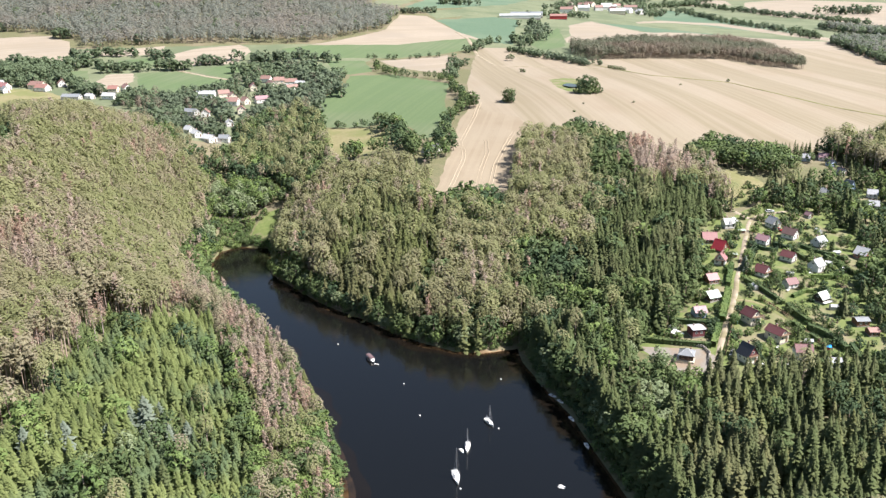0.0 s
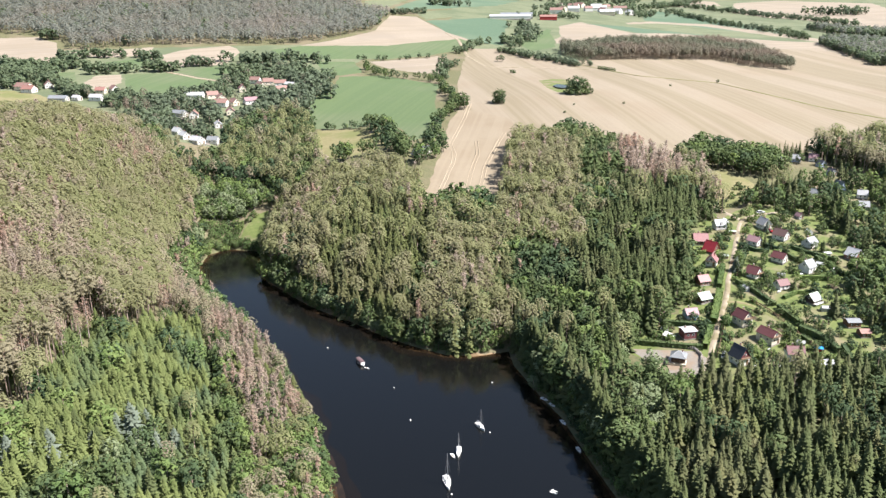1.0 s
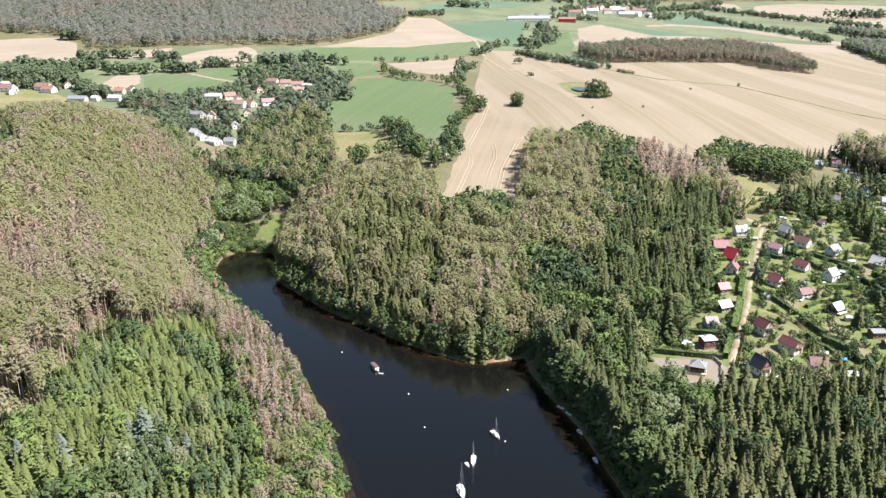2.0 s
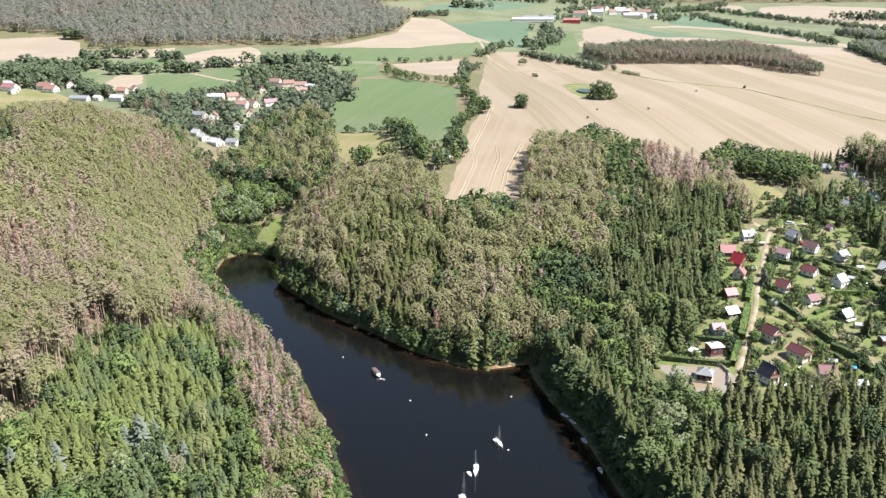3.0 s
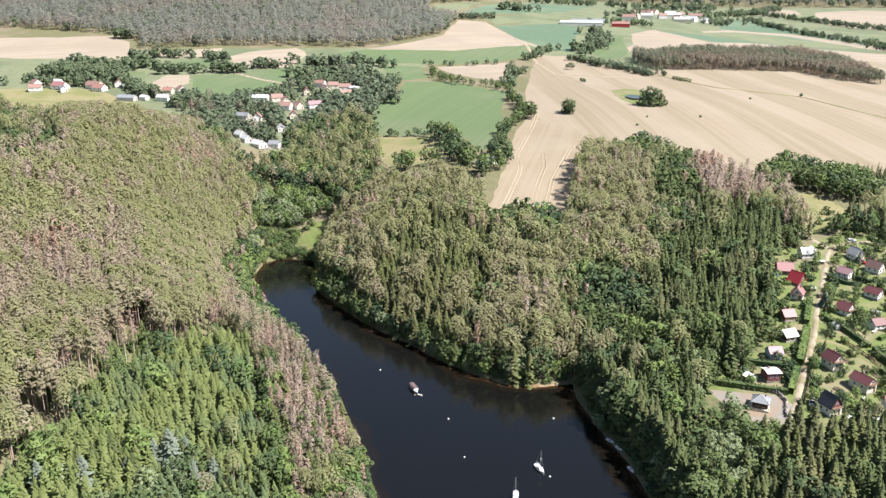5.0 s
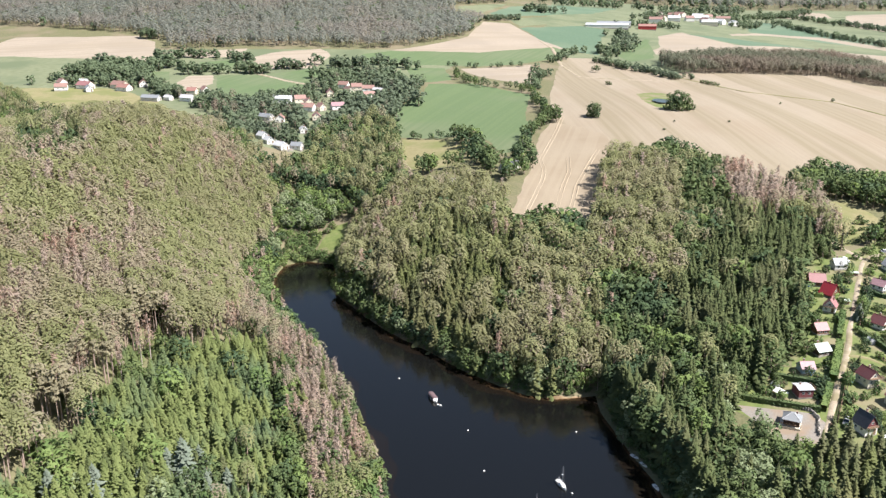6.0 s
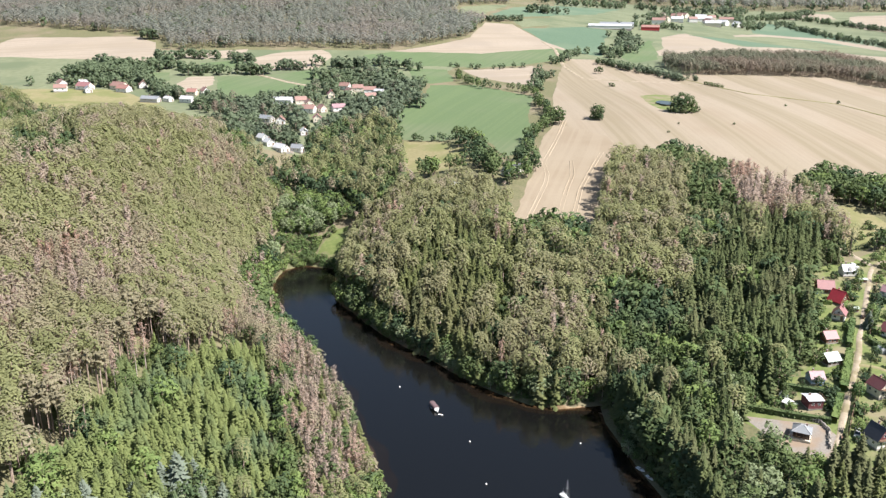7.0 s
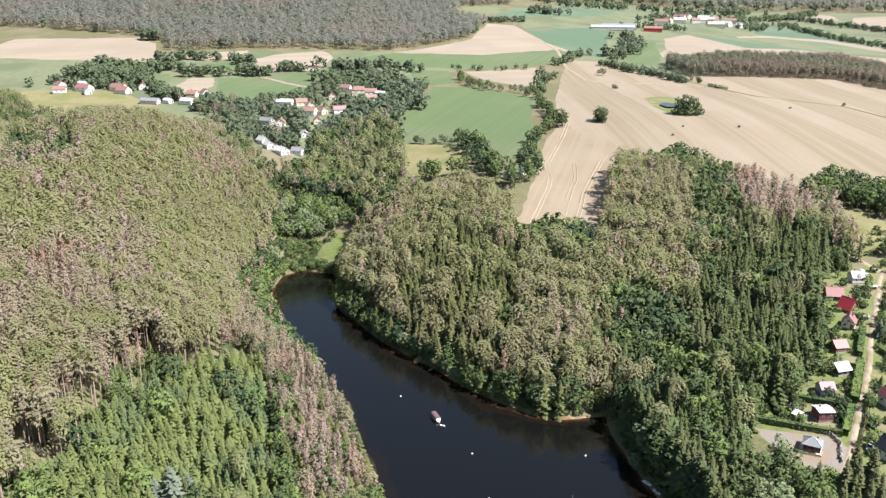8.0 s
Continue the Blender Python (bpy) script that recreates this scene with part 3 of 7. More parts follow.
KINDS = {
    "pine": ("pine_needles", "bark", [make_dome_pine(s, 170, 10.4, (1.9, 2.1, 1.75)[s % 3], 0.36, 9) for s in range(9)], [make_dome_pine(s, 92, 10.4, (1.9, 2.1, 1.75)[s % 3], 0.48, 5, 0) for s in range(20, 29)], "Scots pine with an olive green crown and bare reddish trunk"),
    "dry_pine": ("pine_needles_dry", "bark", [make_dome_pine(s, 110, 10.4, 1.85, 0.36, 40, 5) for s in range(30, 36)], [make_dome_pine(s, 62, 10.4, 1.85, 0.47, 24, 0) for s in range(40, 46)], "thinning Scots pine with a brownish drought-stressed crown"),
    "dead_pine": ("dead_needles", "bark_grey", [make_dead(s, 19, 8) for s in range(50, 56)], [make_dead(s, 13, 6, size=0.42) for s in range(60, 64)], "dead pine with pinkish grey bare twigs"),
    "spruce": ("spruce_needles", "bark", [make_spruce(s, 135, (10.0, 9.2, 10.6)[s % 3], (2.3, 2.7, 2.5)[s % 3], ragged=0.68) for s in range(70, 76)], [make_spruce(s, 74, 10.0, 2.6, slim=0.24) for s in range(80, 84)], "dark green pointed spruce in a dense stand"),
    "light_spruce": ("light_spruce_needles", "bark", [make_spruce(s, 115, (9.4, 8.6, 10.2)[s % 3], (2.6, 2.9, 2.7)[s % 3], 0.28, slim=0.21, ragged=0.66) for s in range(250, 256)], [make_spruce(s, 74, 9.6, 2.7, 0.28, slim=0.25) for s in range(256, 260)], "yellowish green spruce among pines"),
    "young_spruce": ("young_spruce_needles", "bark", [make_spruce(s, 96, (6.4, 5.8, 7.0)[s % 3], 1.85, 0.2, 0.15, 0.19, 0.7) for s in range(90, 97)], [make_spruce(s, 60, 6.4, 1.85, 0.2, 0.15, 0.22, 0.7) for s in range(100, 104)], "young bright green spruce in a plantation"),
    "blue_spruce": ("blue_spruce_needles", "bark", [make_spruce(s, 190, 8.6, 3.0, 0.2, 0.2, 0.15) for s in range(110, 114)], [make_spruce(s, 70, 8.2, 2.1, 0.12, 0.2) for s in range(114, 116)], "silvery blue spruce with level boughs"),
    "broadleaf": ("leaves", "bark", [make_broadleaf(s, 16, 20, size=0.42) for s in range(120, 126)], [make_broadleaf(s, 12, 11, size=0.66) for s in range(130, 135)], "rounded deciduous tree with deep green leaves"),
    "light_broadleaf": ("leaves_light", "bark", [make_broadleaf(s, 16, 20, size=0.42) for s in range(140, 145)], [make_broadleaf(s, 12, 11, size=0.66) for s in range(150, 154)], "deciduous tree with fresh light green leaves"),
    "willow": ("leaves_grey", "bark_grey", [make_broadleaf(s, 17, 20, 8.5, 2.6, 0.12, 0.42) for s in range(160, 164)], [make_broadleaf(s, 12, 11, 8.5, 2.6, 0.12, 0.66) for s in range(164, 167)], "willow with pale grey-green leaves"),
    "edge_pine": ("pine_needles_dry", "bark", [make_pine(s, 9, 12, 11.0, 1.5, 0.68, 0.40) for s in range(210, 215)], [make_pine(s, 8, 9, 11.0, 1.5, 0.68, 0.5) for s in range(215, 218)], "tall pine with a long bare pinkish trunk at the wood's edge"),
    "shrub": ("leaves", "bark", [make_broadleaf(s, 11, 13, 2.4, 1.35, -0.12, 0.30) for s in range(220, 225)], [make_broadleaf(s, 10, 9, 2.4, 1.35, -0.12, 0.40) for s in range(225, 229)], "rounded dark green garden shrub"),
    "light_shrub": ("leaves_light", "bark", [make_broadleaf(s, 11, 13, 2.4, 1.35, -0.12, 0.30) for s in range(230, 235)], [make_broadleaf(s, 10, 9, 2.4, 1.35, -0.12, 0.40) for s in range(235, 239)], "rounded light green garden shrub"),
    "mid_pine": ("mid_needles", "bark", [make_dome_pine(s, 44, 9.5, 2.3, 0.8, 6, 0, 3.6) for s in range(240, 247)], [make_pine(s, 6, 6, 9.5, 2.6, 0.0, 0.95, -1) for s in range(246, 249)], "pine"),
    "far_pine": ("far_needles_hazy", "bark", [make_pine(s, 8, 7, 9.5, 2.6, 0.02, 0.95, -1) for s in range(170, 176)], [make_dome_pine(s, 22, 9.5, 2.5, 1.15, 0, 0, 4.0) for s in range(180, 188)], "pine"),
    "far_broadleaf": ("far_leaves_hazy", "bark", [make_broadleaf(s, 10, 10, 8.0, 3.0, 0.0, 0.95) for s in range(190, 195)], [make_broadleaf(s, 7, 7, 8, 3.2, 0.0, 1.4) for s in range(200, 205)], "deciduous tree"),
}
PLANTED = {k: [] for k in KINDS}  # kind: (x, y, size, lod)


def plant(kind, x, y, size, lod):
    PLANTED[kind].append((float(x), float(y), float(size), lod))


def scatter(poly, spacing, mix, lod=0, size=(0.85, 1.2), holes=(), keep=None, jitter=0.38, sick=True):
    """Fill an outline with trees: mix is {kind: share}; keep(x, y) thins it out."""
    lo, hi = np.min(poly, 0), np.max(poly, 0)
    xs, ys = np.meshgrid(np.arange(lo[0], hi[0], spacing), np.arange(lo[1], hi[1], spacing * 0.87))
    xs[1::2] += spacing / 2
    x, y = xs.ravel() + rng.uniform(-jitter, jitter, xs.size) * spacing, ys.ravel() + rng.uniform(-jitter, jitter, xs.size) * spacing
    ok = within(x, y, poly) & (outline_distance(x, y, LAKE) > 0.8)
    for hole in holes:
        ok &= ~within(x, y, hole)
    if keep is not None:
        ok &= keep(x, y)
    x, y = x[ok], y[ok]
    kinds = rng.choice(np.array(list(mix), dtype=object), len(x), p=np.array(list(mix.values())) / sum(mix.values()))
    sizes = rng.uniform(*size, len(x))
    for i, (a, b, k) in enumerate(zip(x, y, kinds)):
        # browned and dead pines come in patches
        if k == "pine" and sick:
            patch = noise.noise(Vector((a * 0.036, b * 0.036, 3.7))) + 0.6 * noise.noise(Vector((a * 0.12, b * 0.12, 9.1)))
            if patch > 0.34 and rng.uniform() < 0.42:
                kinds[i] = "dead_pine"
            elif patch > 0.14 and rng.uniform() < 0.75:
                kinds[i] = "dry_pine"
    for a, b, k, s in zip(x, y, kinds, sizes):
        plant(k, a, b, s, lod(a, b) if callable(lod) else lod)


def near_lod(x, y):
    return 0 if math.hypot(x, y) < 240 else 1


PINES = {"pine": 0.77, "dry_pine": 0.16, "dead_pine": 0.05, "spruce": 0.02}
# West slope: old pines, young plantation, a strip of dead pines, mixed shore trees
scatter([(-85, 134), (-83, 142), (-86, 163), (-85, 191), (-77, 205), (-75, 217), (-82, 240), (-93, 262), (-95, 280), (-97, 310), (-100, 335), (-112, 346), (-130, 352), (-150, 356), (-200, 360), (-250, 350), (-240, 300), (-205, 235), (-180, 195), (-145, 150), (-120, 118)], 2.6, PINES, near_lod, (0.88, 1.14))
scatter([(-83, 134), (-81, 142), (-83, 164), (-82, 190), (-75, 204), (-67, 213), (-61, 196), (-55, 178), (-60, 160), (-66, 148), (-70, 120), (-66, 100), (-90, 90), (-115, 112)], 2.2, {"young_spruce": 0.975, "light_broadleaf": 0.015, "broadleaf": 0.01}, 0, (0.8, 1.25))
scatter([(-70, 120), (-66, 148), (-60, 160), (-55, 178), (-51, 171), (-44, 157), (-38, 140), (-33, 112), (-66, 100)], 2.4, {"young_spruce": 0.88, "light_broadleaf": 0.04, "broadleaf": 0.06, "pine": 0.02}, 0, (0.75, 1.1))
scatter([(-66, 216), (-58, 233), (-48, 222), (-40, 204), (-33, 187), (-29, 172), (-34, 163), (-37, 152), (-43, 164), (-48, 171), (-54, 185), (-61, 200)], 2.3, {"dead_pine": 0.66, "dry_pine": 0.14, "light_spruce": 0.10, "broadleaf": 0.10}, 0, (0.6, 1.0))
scatter([(-31, 174), (-26, 163), (-22.5, 150), (-20, 138), (-18, 118), (-33, 112), (-38, 140), (-42, 160), (-37, 152), (-34, 163)], 2.6, {"light_broadleaf": 0.42, "pine": 0.2, "dead_pine": 0.12, "broadleaf": 0.16, "dry_pine": 0.1}, 0, (0.55, 0.85))
scatter([(-57, 231), (-79, 261), (-87, 280), (-91, 296), (-92, 309), (-99, 325), (-101, 300), (-96, 275), (-83, 248), (-70, 230)], 3.0, {"broadleaf": 0.5, "light_broadleaf": 0.3, "dead_pine": 0.2}, near_lod, (0.55, 0.9))
scatter([(-84, 242), (-76, 217), (-66, 213), (-57, 234), (-70, 232), (-84, 252)], 2.6, {"dead_pine": 0.35, "dry_pine": 0.35, "broadleaf": 0.3}, 0, (0.6, 0.9))
# Slope falling from the ridge to the village
scatter([(-112, 347), (-150, 358), (-200, 362), (-250, 352), (-300, 425), (-345, 520), (-320, 505), (-277, 460), (-225, 450), (-170, 440), (-145, 398), (-128, 388), (-112, 390), (-101, 354)], 3.9, {"pine": 0.42, "spruce": 0.14, "broadleaf": 0.36, "light_broadleaf": 0.08}, 1, (0.6, 0.9))
# Inlet and the valley behind it
scatter([(-97, 318), (-101, 350), (-88, 354), (-70, 347), (-64, 332), (-68, 325), (-78, 340), (-90, 338), (-95, 325)], 3.8, {"broadleaf": 0.3, "light_broadleaf": 0.45, "willow": 0.25}, 1, (0.5, 0.8))
scatter([(-101, 352), (-114, 385), (-108, 425), (-98, 455), (-80, 470), (-66, 448), (-54, 375), (-47, 341), (-54, 327), (-64, 332), (-72, 347), (-88, 354)], 3.5, {"pine": 0.30, "broadleaf": 0.38, "spruce": 0.26, "light_broadleaf": 0.06}, 1, (0.75, 1.15))
# Peninsula and the woods up to the stubble
Z_DARK = [(-41.7, 288), (-21, 292), (-2, 282), (-3, 248), (-10, 228), (-28, 239), (-41, 264)]
Z_EAST = [(53.6, 259), (70, 298), (86, 300), (100, 296), (93, 276), (78, 248), (68, 216), (58, 203), (46, 215), (43, 245)]
Z_LUSH = [(24, 254), (36, 258), (43, 245), (46, 215), (38, 218), (25, 223)]
Z_MIX = [(25, 223), (38, 218), (46, 215), (58, 203), (52, 199), (47, 180), (29, 170), (20, 195), (20, 216)]
Z_DEEP = [(64, 360), (80, 352), (76, 306), (69, 297), (53.6, 259), (48, 272), (59, 306)]
Z_PINK = [(80, 350), (90, 351), (98, 335), (103, 316), (98, 306), (76, 306)]
Z_TOP = [(52, 376), (67, 384), (84, 354), (75, 340), (62, 350)]
scatter([(-69, 306), (-66, 331), (-47, 340), (-20, 334), (-5, 316), (-3, 284), (10, 290), (23, 283), (29, 322), (38, 369), (67, 383), (82, 352), (100, 335), (104, 296), (71, 300), (58, 260), (39, 242), (20, 216), (15, 200), (-10, 205), (-40, 235), (-66, 270)], 2.9, {"pine": 0.56, "dry_pine": 0.10, "light_spruce": 0.18, "spruce": 0.06, "broadleaf": 0.06, "dead_pine": 0.04}, near_lod, (0.8, 1.2), [Z_DARK, Z_LUSH, Z_MIX, Z_TOP, Z_DEEP, Z_PINK, Z_EAST], sick=False)
scatter([(5, 242), (16, 243), (18, 227), (8, 223)], 4.6, {"dead_pine": 0.8, "dry_pine": 0.2}, near_lod, (1.0, 1.25))
scatter([(-3, 292), (10, 300), (22, 290), (18, 276), (2, 276)], 3.4, {"broadleaf": 0.7, "light_broadleaf": 0.3}, near_lod, (1.0, 1.3))
scatter(Z_PINK, 2.7, {"dead_pine": 0.78, "dry_pine": 0.12, "spruce": 0.10}, near_lod, (0.9, 1.2))
scatter(Z_DEEP, 3.0, {"broadleaf": 0.55, "spruce": 0.35, "pine": 0.10}, near_lod, (0.9, 1.25))
scatter(Z_DARK, 3.0, {"light_spruce": 0.68, "spruce": 0.14, "pine": 0.18}, near_lod, (0.85, 1.25), sick=False)
scatter(Z_EAST, 2.9, {"spruce": 0.86, "pine": 0.03, "broadleaf": 0.10, "light_broadleaf": 0.01}, near_lod, (0.9, 1.4), sick=False)
scatter(Z_LUSH, 3.2, {"broadleaf": 0.62, "spruce": 0.22, "light_broadleaf": 0.08, "willow": 0.08}, near_lod, (0.9, 1.3))
scatter(Z_MIX, 3.0, {"broadleaf": 0.30, "spruce": 0.48, "light_broadleaf": 0.06, "pine": 0.10, "willow": 0.06}, 0, (0.8, 1.25), sick=False)
scatter(Z_TOP, 3.6, {"broadleaf": 1.0}, 1, (0.95, 1.2))
scatter([(99, 284), (108, 287), (109, 300), (111, 315), (109, 332), (101, 334), (104, 312), (100, 296)], 2.9, {"pine": 0.4, "spruce": 0.35, "dead_pine": 0.15, "broadleaf": 0.1}, near_lod, (0.85, 1.15))
# South-east shore
scatter([(30, 176), (47, 181), (58, 187), (62, 178), (58, 165), (50, 158), (38, 146), (33, 158)], 2.8, {"light_broadleaf": 0.10, "broadleaf": 0.40, "willow": 0.15, "spruce": 0.35}, 0, (0.65, 1.15))
scatter([(58, 165), (62, 178), (66, 180), (75, 179), (88, 178), (100, 176), (118, 182), (128, 186), (98, 140), (80, 108), (44, 108), (37, 144), (50, 158)], 2.9, {"spruce": 0.70, "light_spruce": 0.22, "pine": 0.03, "broadleaf": 0.05}, 0, (0.55, 1.2), sick=False)
scatter([(118, 182), (135, 194), (170, 245), (182, 320), (205, 325), (190, 260), (155, 195), (130, 172)], 3.4, {"spruce": 0.55, "pine": 0.25, "broadleaf": 0.2}, near_lod)
scatter([(168, 352), (185, 362), (215, 374), (228, 330), (180, 318), (174, 335)], 3.3, {"spruce": 0.5, "pine": 0.35, "broadleaf": 0.15}, 1, (0.9, 1.3))
scatter([(107, 345), (123, 362), (139, 350), (150, 347), (146, 322), (130, 322), (126, 331), (113, 334), (104, 318)], 3.6, {"broadleaf": 0.8, "light_broadleaf": 0.2}, 1, (0.8, 1.05))
# Far woods
scatter([(112, 704), (123, 662), (157, 671), (203, 680), (240, 690), (256, 660), (268, 647), (287, 641), (299, 700), (304, 770), (283, 815), (203, 776), (163, 766), (134, 738), (117, 735)], 4.1, {"mid_pine": 1.0}, 0, (0.75, 1.15))
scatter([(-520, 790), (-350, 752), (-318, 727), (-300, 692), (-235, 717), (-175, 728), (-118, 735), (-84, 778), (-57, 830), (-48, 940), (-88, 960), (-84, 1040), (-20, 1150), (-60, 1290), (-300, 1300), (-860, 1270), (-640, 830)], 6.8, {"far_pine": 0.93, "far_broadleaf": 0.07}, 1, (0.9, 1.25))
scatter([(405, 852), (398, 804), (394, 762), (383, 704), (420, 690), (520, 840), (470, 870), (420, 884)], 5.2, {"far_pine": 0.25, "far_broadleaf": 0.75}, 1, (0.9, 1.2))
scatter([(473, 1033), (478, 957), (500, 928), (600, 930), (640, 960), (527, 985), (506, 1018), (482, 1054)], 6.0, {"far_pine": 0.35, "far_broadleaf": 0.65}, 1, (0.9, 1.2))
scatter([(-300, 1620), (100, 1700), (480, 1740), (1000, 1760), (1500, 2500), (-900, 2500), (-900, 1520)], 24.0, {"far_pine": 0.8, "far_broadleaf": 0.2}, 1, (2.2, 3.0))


def tree_row(points, spacing, mix, size=(0.6, 1.0), width=2.0, lod=1):
    for (ax, ay), (bx, by) in zip(points, points[1:]):
        n = max(1, int(math.hypot(bx - ax, by - ay) / spacing))
        for k in range(n):
            f = (k + rng.uniform(0, 1)) / n
            kind = rng.choice(list(mix), p=np.array(list(mix.values())) / sum(mix.values()))
            plant(kind, ax + (bx - ax) * f + rng.normal(0, width), ay + (by - ay) * f + rng.normal(0, width), rng.uniform(*size), lod)


def pocket(x, y, wide):
    """A gap in the wood's edge where bare pink trunks stand behind young growth."""
    ux, uy = x / math.hypot(x, y), y / math.hypot(x, y)
    for kind in ("pine", "dry_pine", "dead_pine", "young_spruce", "spruce", "broadleaf", "light_broadleaf"):
        PLANTED[kind] = [t for t in PLANTED[kind] if not (abs((t[0] - x) * uy - (t[1] - y) * ux) < wide and -11 < (t[0] - x) * ux + (t[1] - y) * uy < 4)]
    for k in range(int(wide * 3.2)):
        q, f = rng.uniform(-wide, wide), rng.uniform(-1.0, 4.0)
        plant("edge_pine" if rng.uniform() < 0.8 else "dead_pine", x + uy * q + ux * f, y - ux * q + uy * f, rng.uniform(0.85, 1.15), 0)
    for k in range(int(wide * 11)):
        q, f = rng.uniform(-wide - 1, wide + 1), rng.uniform(-11, -2.5)
        plant("young_spruce" if rng.uniform() < 0.75 else "light_shrub", x + uy * q + ux * f, y - ux * q + uy * f, rng.uniform(0.4, 0.85), 0)


for px, py, wide in ((-90, 198, 5), (-90.5, 169, 4.5), (-89.5, 152, 4), (-91, 186, 2.2)):
    pocket(px, py, wide)
tree_row([(-59, 206), (-54, 187), (-49, 172), (-45, 161), (-43, 150)], 1.5, {"broadleaf": 0.7, "light_broadleaf": 0.3}, (0.55, 0.9), 1.0, 0)
# Open dry grass with low shrubs before the gravel yard
YARD_FRONT = [(68.7, 188.2), (64.5, 175), (54.5, 178.5), (57.5, 190), (60, 188)]
for kind in PLANTED:
    PLANTED[kind] = [t for t in PLANTED[kind] if t[2] * (2.5 if "shrub" in kind else 10) < 3 or not (53 < t[0] < 70 and 172 < t[1] < 192 and within(t[0], t[1], YARD_FRONT))]
scatter(YARD_FRONT, 2.2, {"shrub": 0.5, "light_shrub": 0.5}, 0, (0.4, 1.0), keep=lambda x, y: y < 184)
# Blue spruces in the lower plantation, undergrowth along the wood's edge
for x, y, size in ((-78.8, 131.6, 0.95), (-73.3, 136.1, 1.0), (-62.7, 148.8, 1.3), (-65.6, 148.2, 0.95), (-57.2, 146.6, 0.9), (-54.7, 150.1, 0.85), (-71.5, 134.0, 0.8), (-60.6, 151.5, 1.05), (-68.4, 143.0, 0.75)):
    plant("blue_spruce", x, y, size, 0)
scatter([(-72, 150), (-58, 156), (-50, 148), (-47, 138), (-60, 128), (-78, 134)], 6.4, {"spruce": 0.7, "willow": 0.3}, 0, (0.6, 0.9))
tree_row([(-84, 134), (-81.5, 142), (-84, 163), (-83, 190), (-76, 204), (-71, 214)], 1.6, {"shrub": 0.3, "light_shrub": 0.2, "young_spruce": 0.4, "broadleaf": 0.1}, (0.45, 0.9), 1.2, 0)
BL = {"broadleaf": 0.85, "light_broadleaf": 0.15}
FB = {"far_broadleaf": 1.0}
tree_row([(1, 398), (5, 425), (10, 445), (14, 462), (11, 485), (6, 520)], 3.2, BL, (0.5, 0.95), 1.4)
tree_row([(-52, 622), (-37, 588), (-24, 574), (-8, 566), (0, 557), (8, 538)], 3.5, BL, (0.5, 0.85), 1.8)
tree_row([(-60, 440), (-48, 437), (-38, 434)], 2.2, BL, (0.35, 0.6), 0.8)
tree_row([(-33, 432), (-24, 413), (-17, 376), (-10, 350)], 2.4, BL, (0.8, 1.15), 2.5)
tree_row([(-8, 345), (1, 362), (0, 390)], 2.6, BL, (0.7, 1.0), 2.2)
tree_row([(-45, 372), (-40, 360), (-22, 372)], 2.6, BL, (0.8, 1.1), 2.5)
tree_row([(60, 712), (85, 693), (104, 657), (120, 628)], 2.7, FB, (0.45, 0.75), 3)
tree_row([(70, 745), (88, 790), (104, 860), (96, 900)], 2.4, FB, (0.7, 1.2), 6)
tree_row([(8, 655), (14, 630), (10, 596), (8, 560)], 2.7, FB, (0.45, 0.8), 3)
tree_row([(20, 700), (40, 745), (52, 770)], 3.6, FB, (0.5, 0.9), 3)
tree_row([(-66, 668), (-30, 664), (-2, 680)], 5.4, FB, (0.4, 0.6), 2)
tree_row([(-330, 612), (-300, 598), (-285, 606), (-262, 622)], 2.7, FB, (0.9, 1.4), 6)
tree_row([(-175, 500), (-165, 515), (-150, 525), (-135, 520)], 2.4, FB, (0.5, 0.9), 3)
tree_row([(-152, 500), (-140, 495), (-132, 480), (-128, 470)], 2.1, FB, (0.5, 0.95), 3)
tree_row([(-128, 545), (-116, 545), (-105, 538), (-98, 530)], 1.8, FB, (0.5, 0.95), 3)
tree_row([(-108, 520), (-102, 500), (-100, 480), (-104, 455)], 1.8, FB, (0.7, 1.1), 4)
tree_row([(-150, 450), (-140, 425), (-138, 405), (-128, 395)], 1.8, FB, (0.5, 0.9), 3)
tree_row([(-128, 430), (-120, 415), (-108, 412)], 1.8, FB, (0.5, 0.9), 2.5)
tree_row([(-330, 560), (-310, 545), (-280, 550), (-262, 535)], 2.4, FB, (0.6, 1.0), 5)
tree_row([(-300, 560), (-262, 556), (-250, 545)], 3, FB, (0.7, 1.1), 5)
tree_row([(-256, 552), (-231, 528), (-212, 512), (-190, 500)], 1.92, FB, (0.7, 1.1), 4)
tree_row([(-252, 610), (-232, 606), (-244, 590)], 2.4, FB, (0.7, 1.0), 4)
tree_row([(-222, 602), (-212, 602)], 2.1, FB, (0.8, 1.1), 2)
tree_row([(-206, 606), (-188, 608)], 1.8, FB, (0.9, 1.2), 2)
tree_row([(-187, 625), (-168, 632)], 2.1, FB, (0.8, 1.1), 2)
tree_row([(-300, 655), (-270, 662), (-226, 664), (-215, 642)], 3, FB, (0.6, 1.1), 4)
tree_row([(-158, 632), (-140, 640), (-110, 655), (-96, 650)], 1.92, FB, (0.8, 1.2), 8)
tree_row([(-150, 600), (-120, 590), (-94, 585), (-82, 560), (-80, 520)], 1.8, FB, (0.8, 1.2), 7)
tree_row([(-100, 530), (-84, 505), (-78, 480)], 1.8, FB, (0.8, 1.2), 5)
tree_row([(-170, 505), (-155, 480), (-150, 455), (-140, 430)], 2.1, FB, (0.6, 1.0), 5)
tree_row([(-125, 470), (-118, 450), (-112, 430)], 1.8, FB, (0.8, 1.1), 4)
tree_row([(388, 1364), (387, 1186), (390, 1103), (409, 1052), (418, 986), (414, 905)], 2.2, FB, (0.5, 1.05), 6)
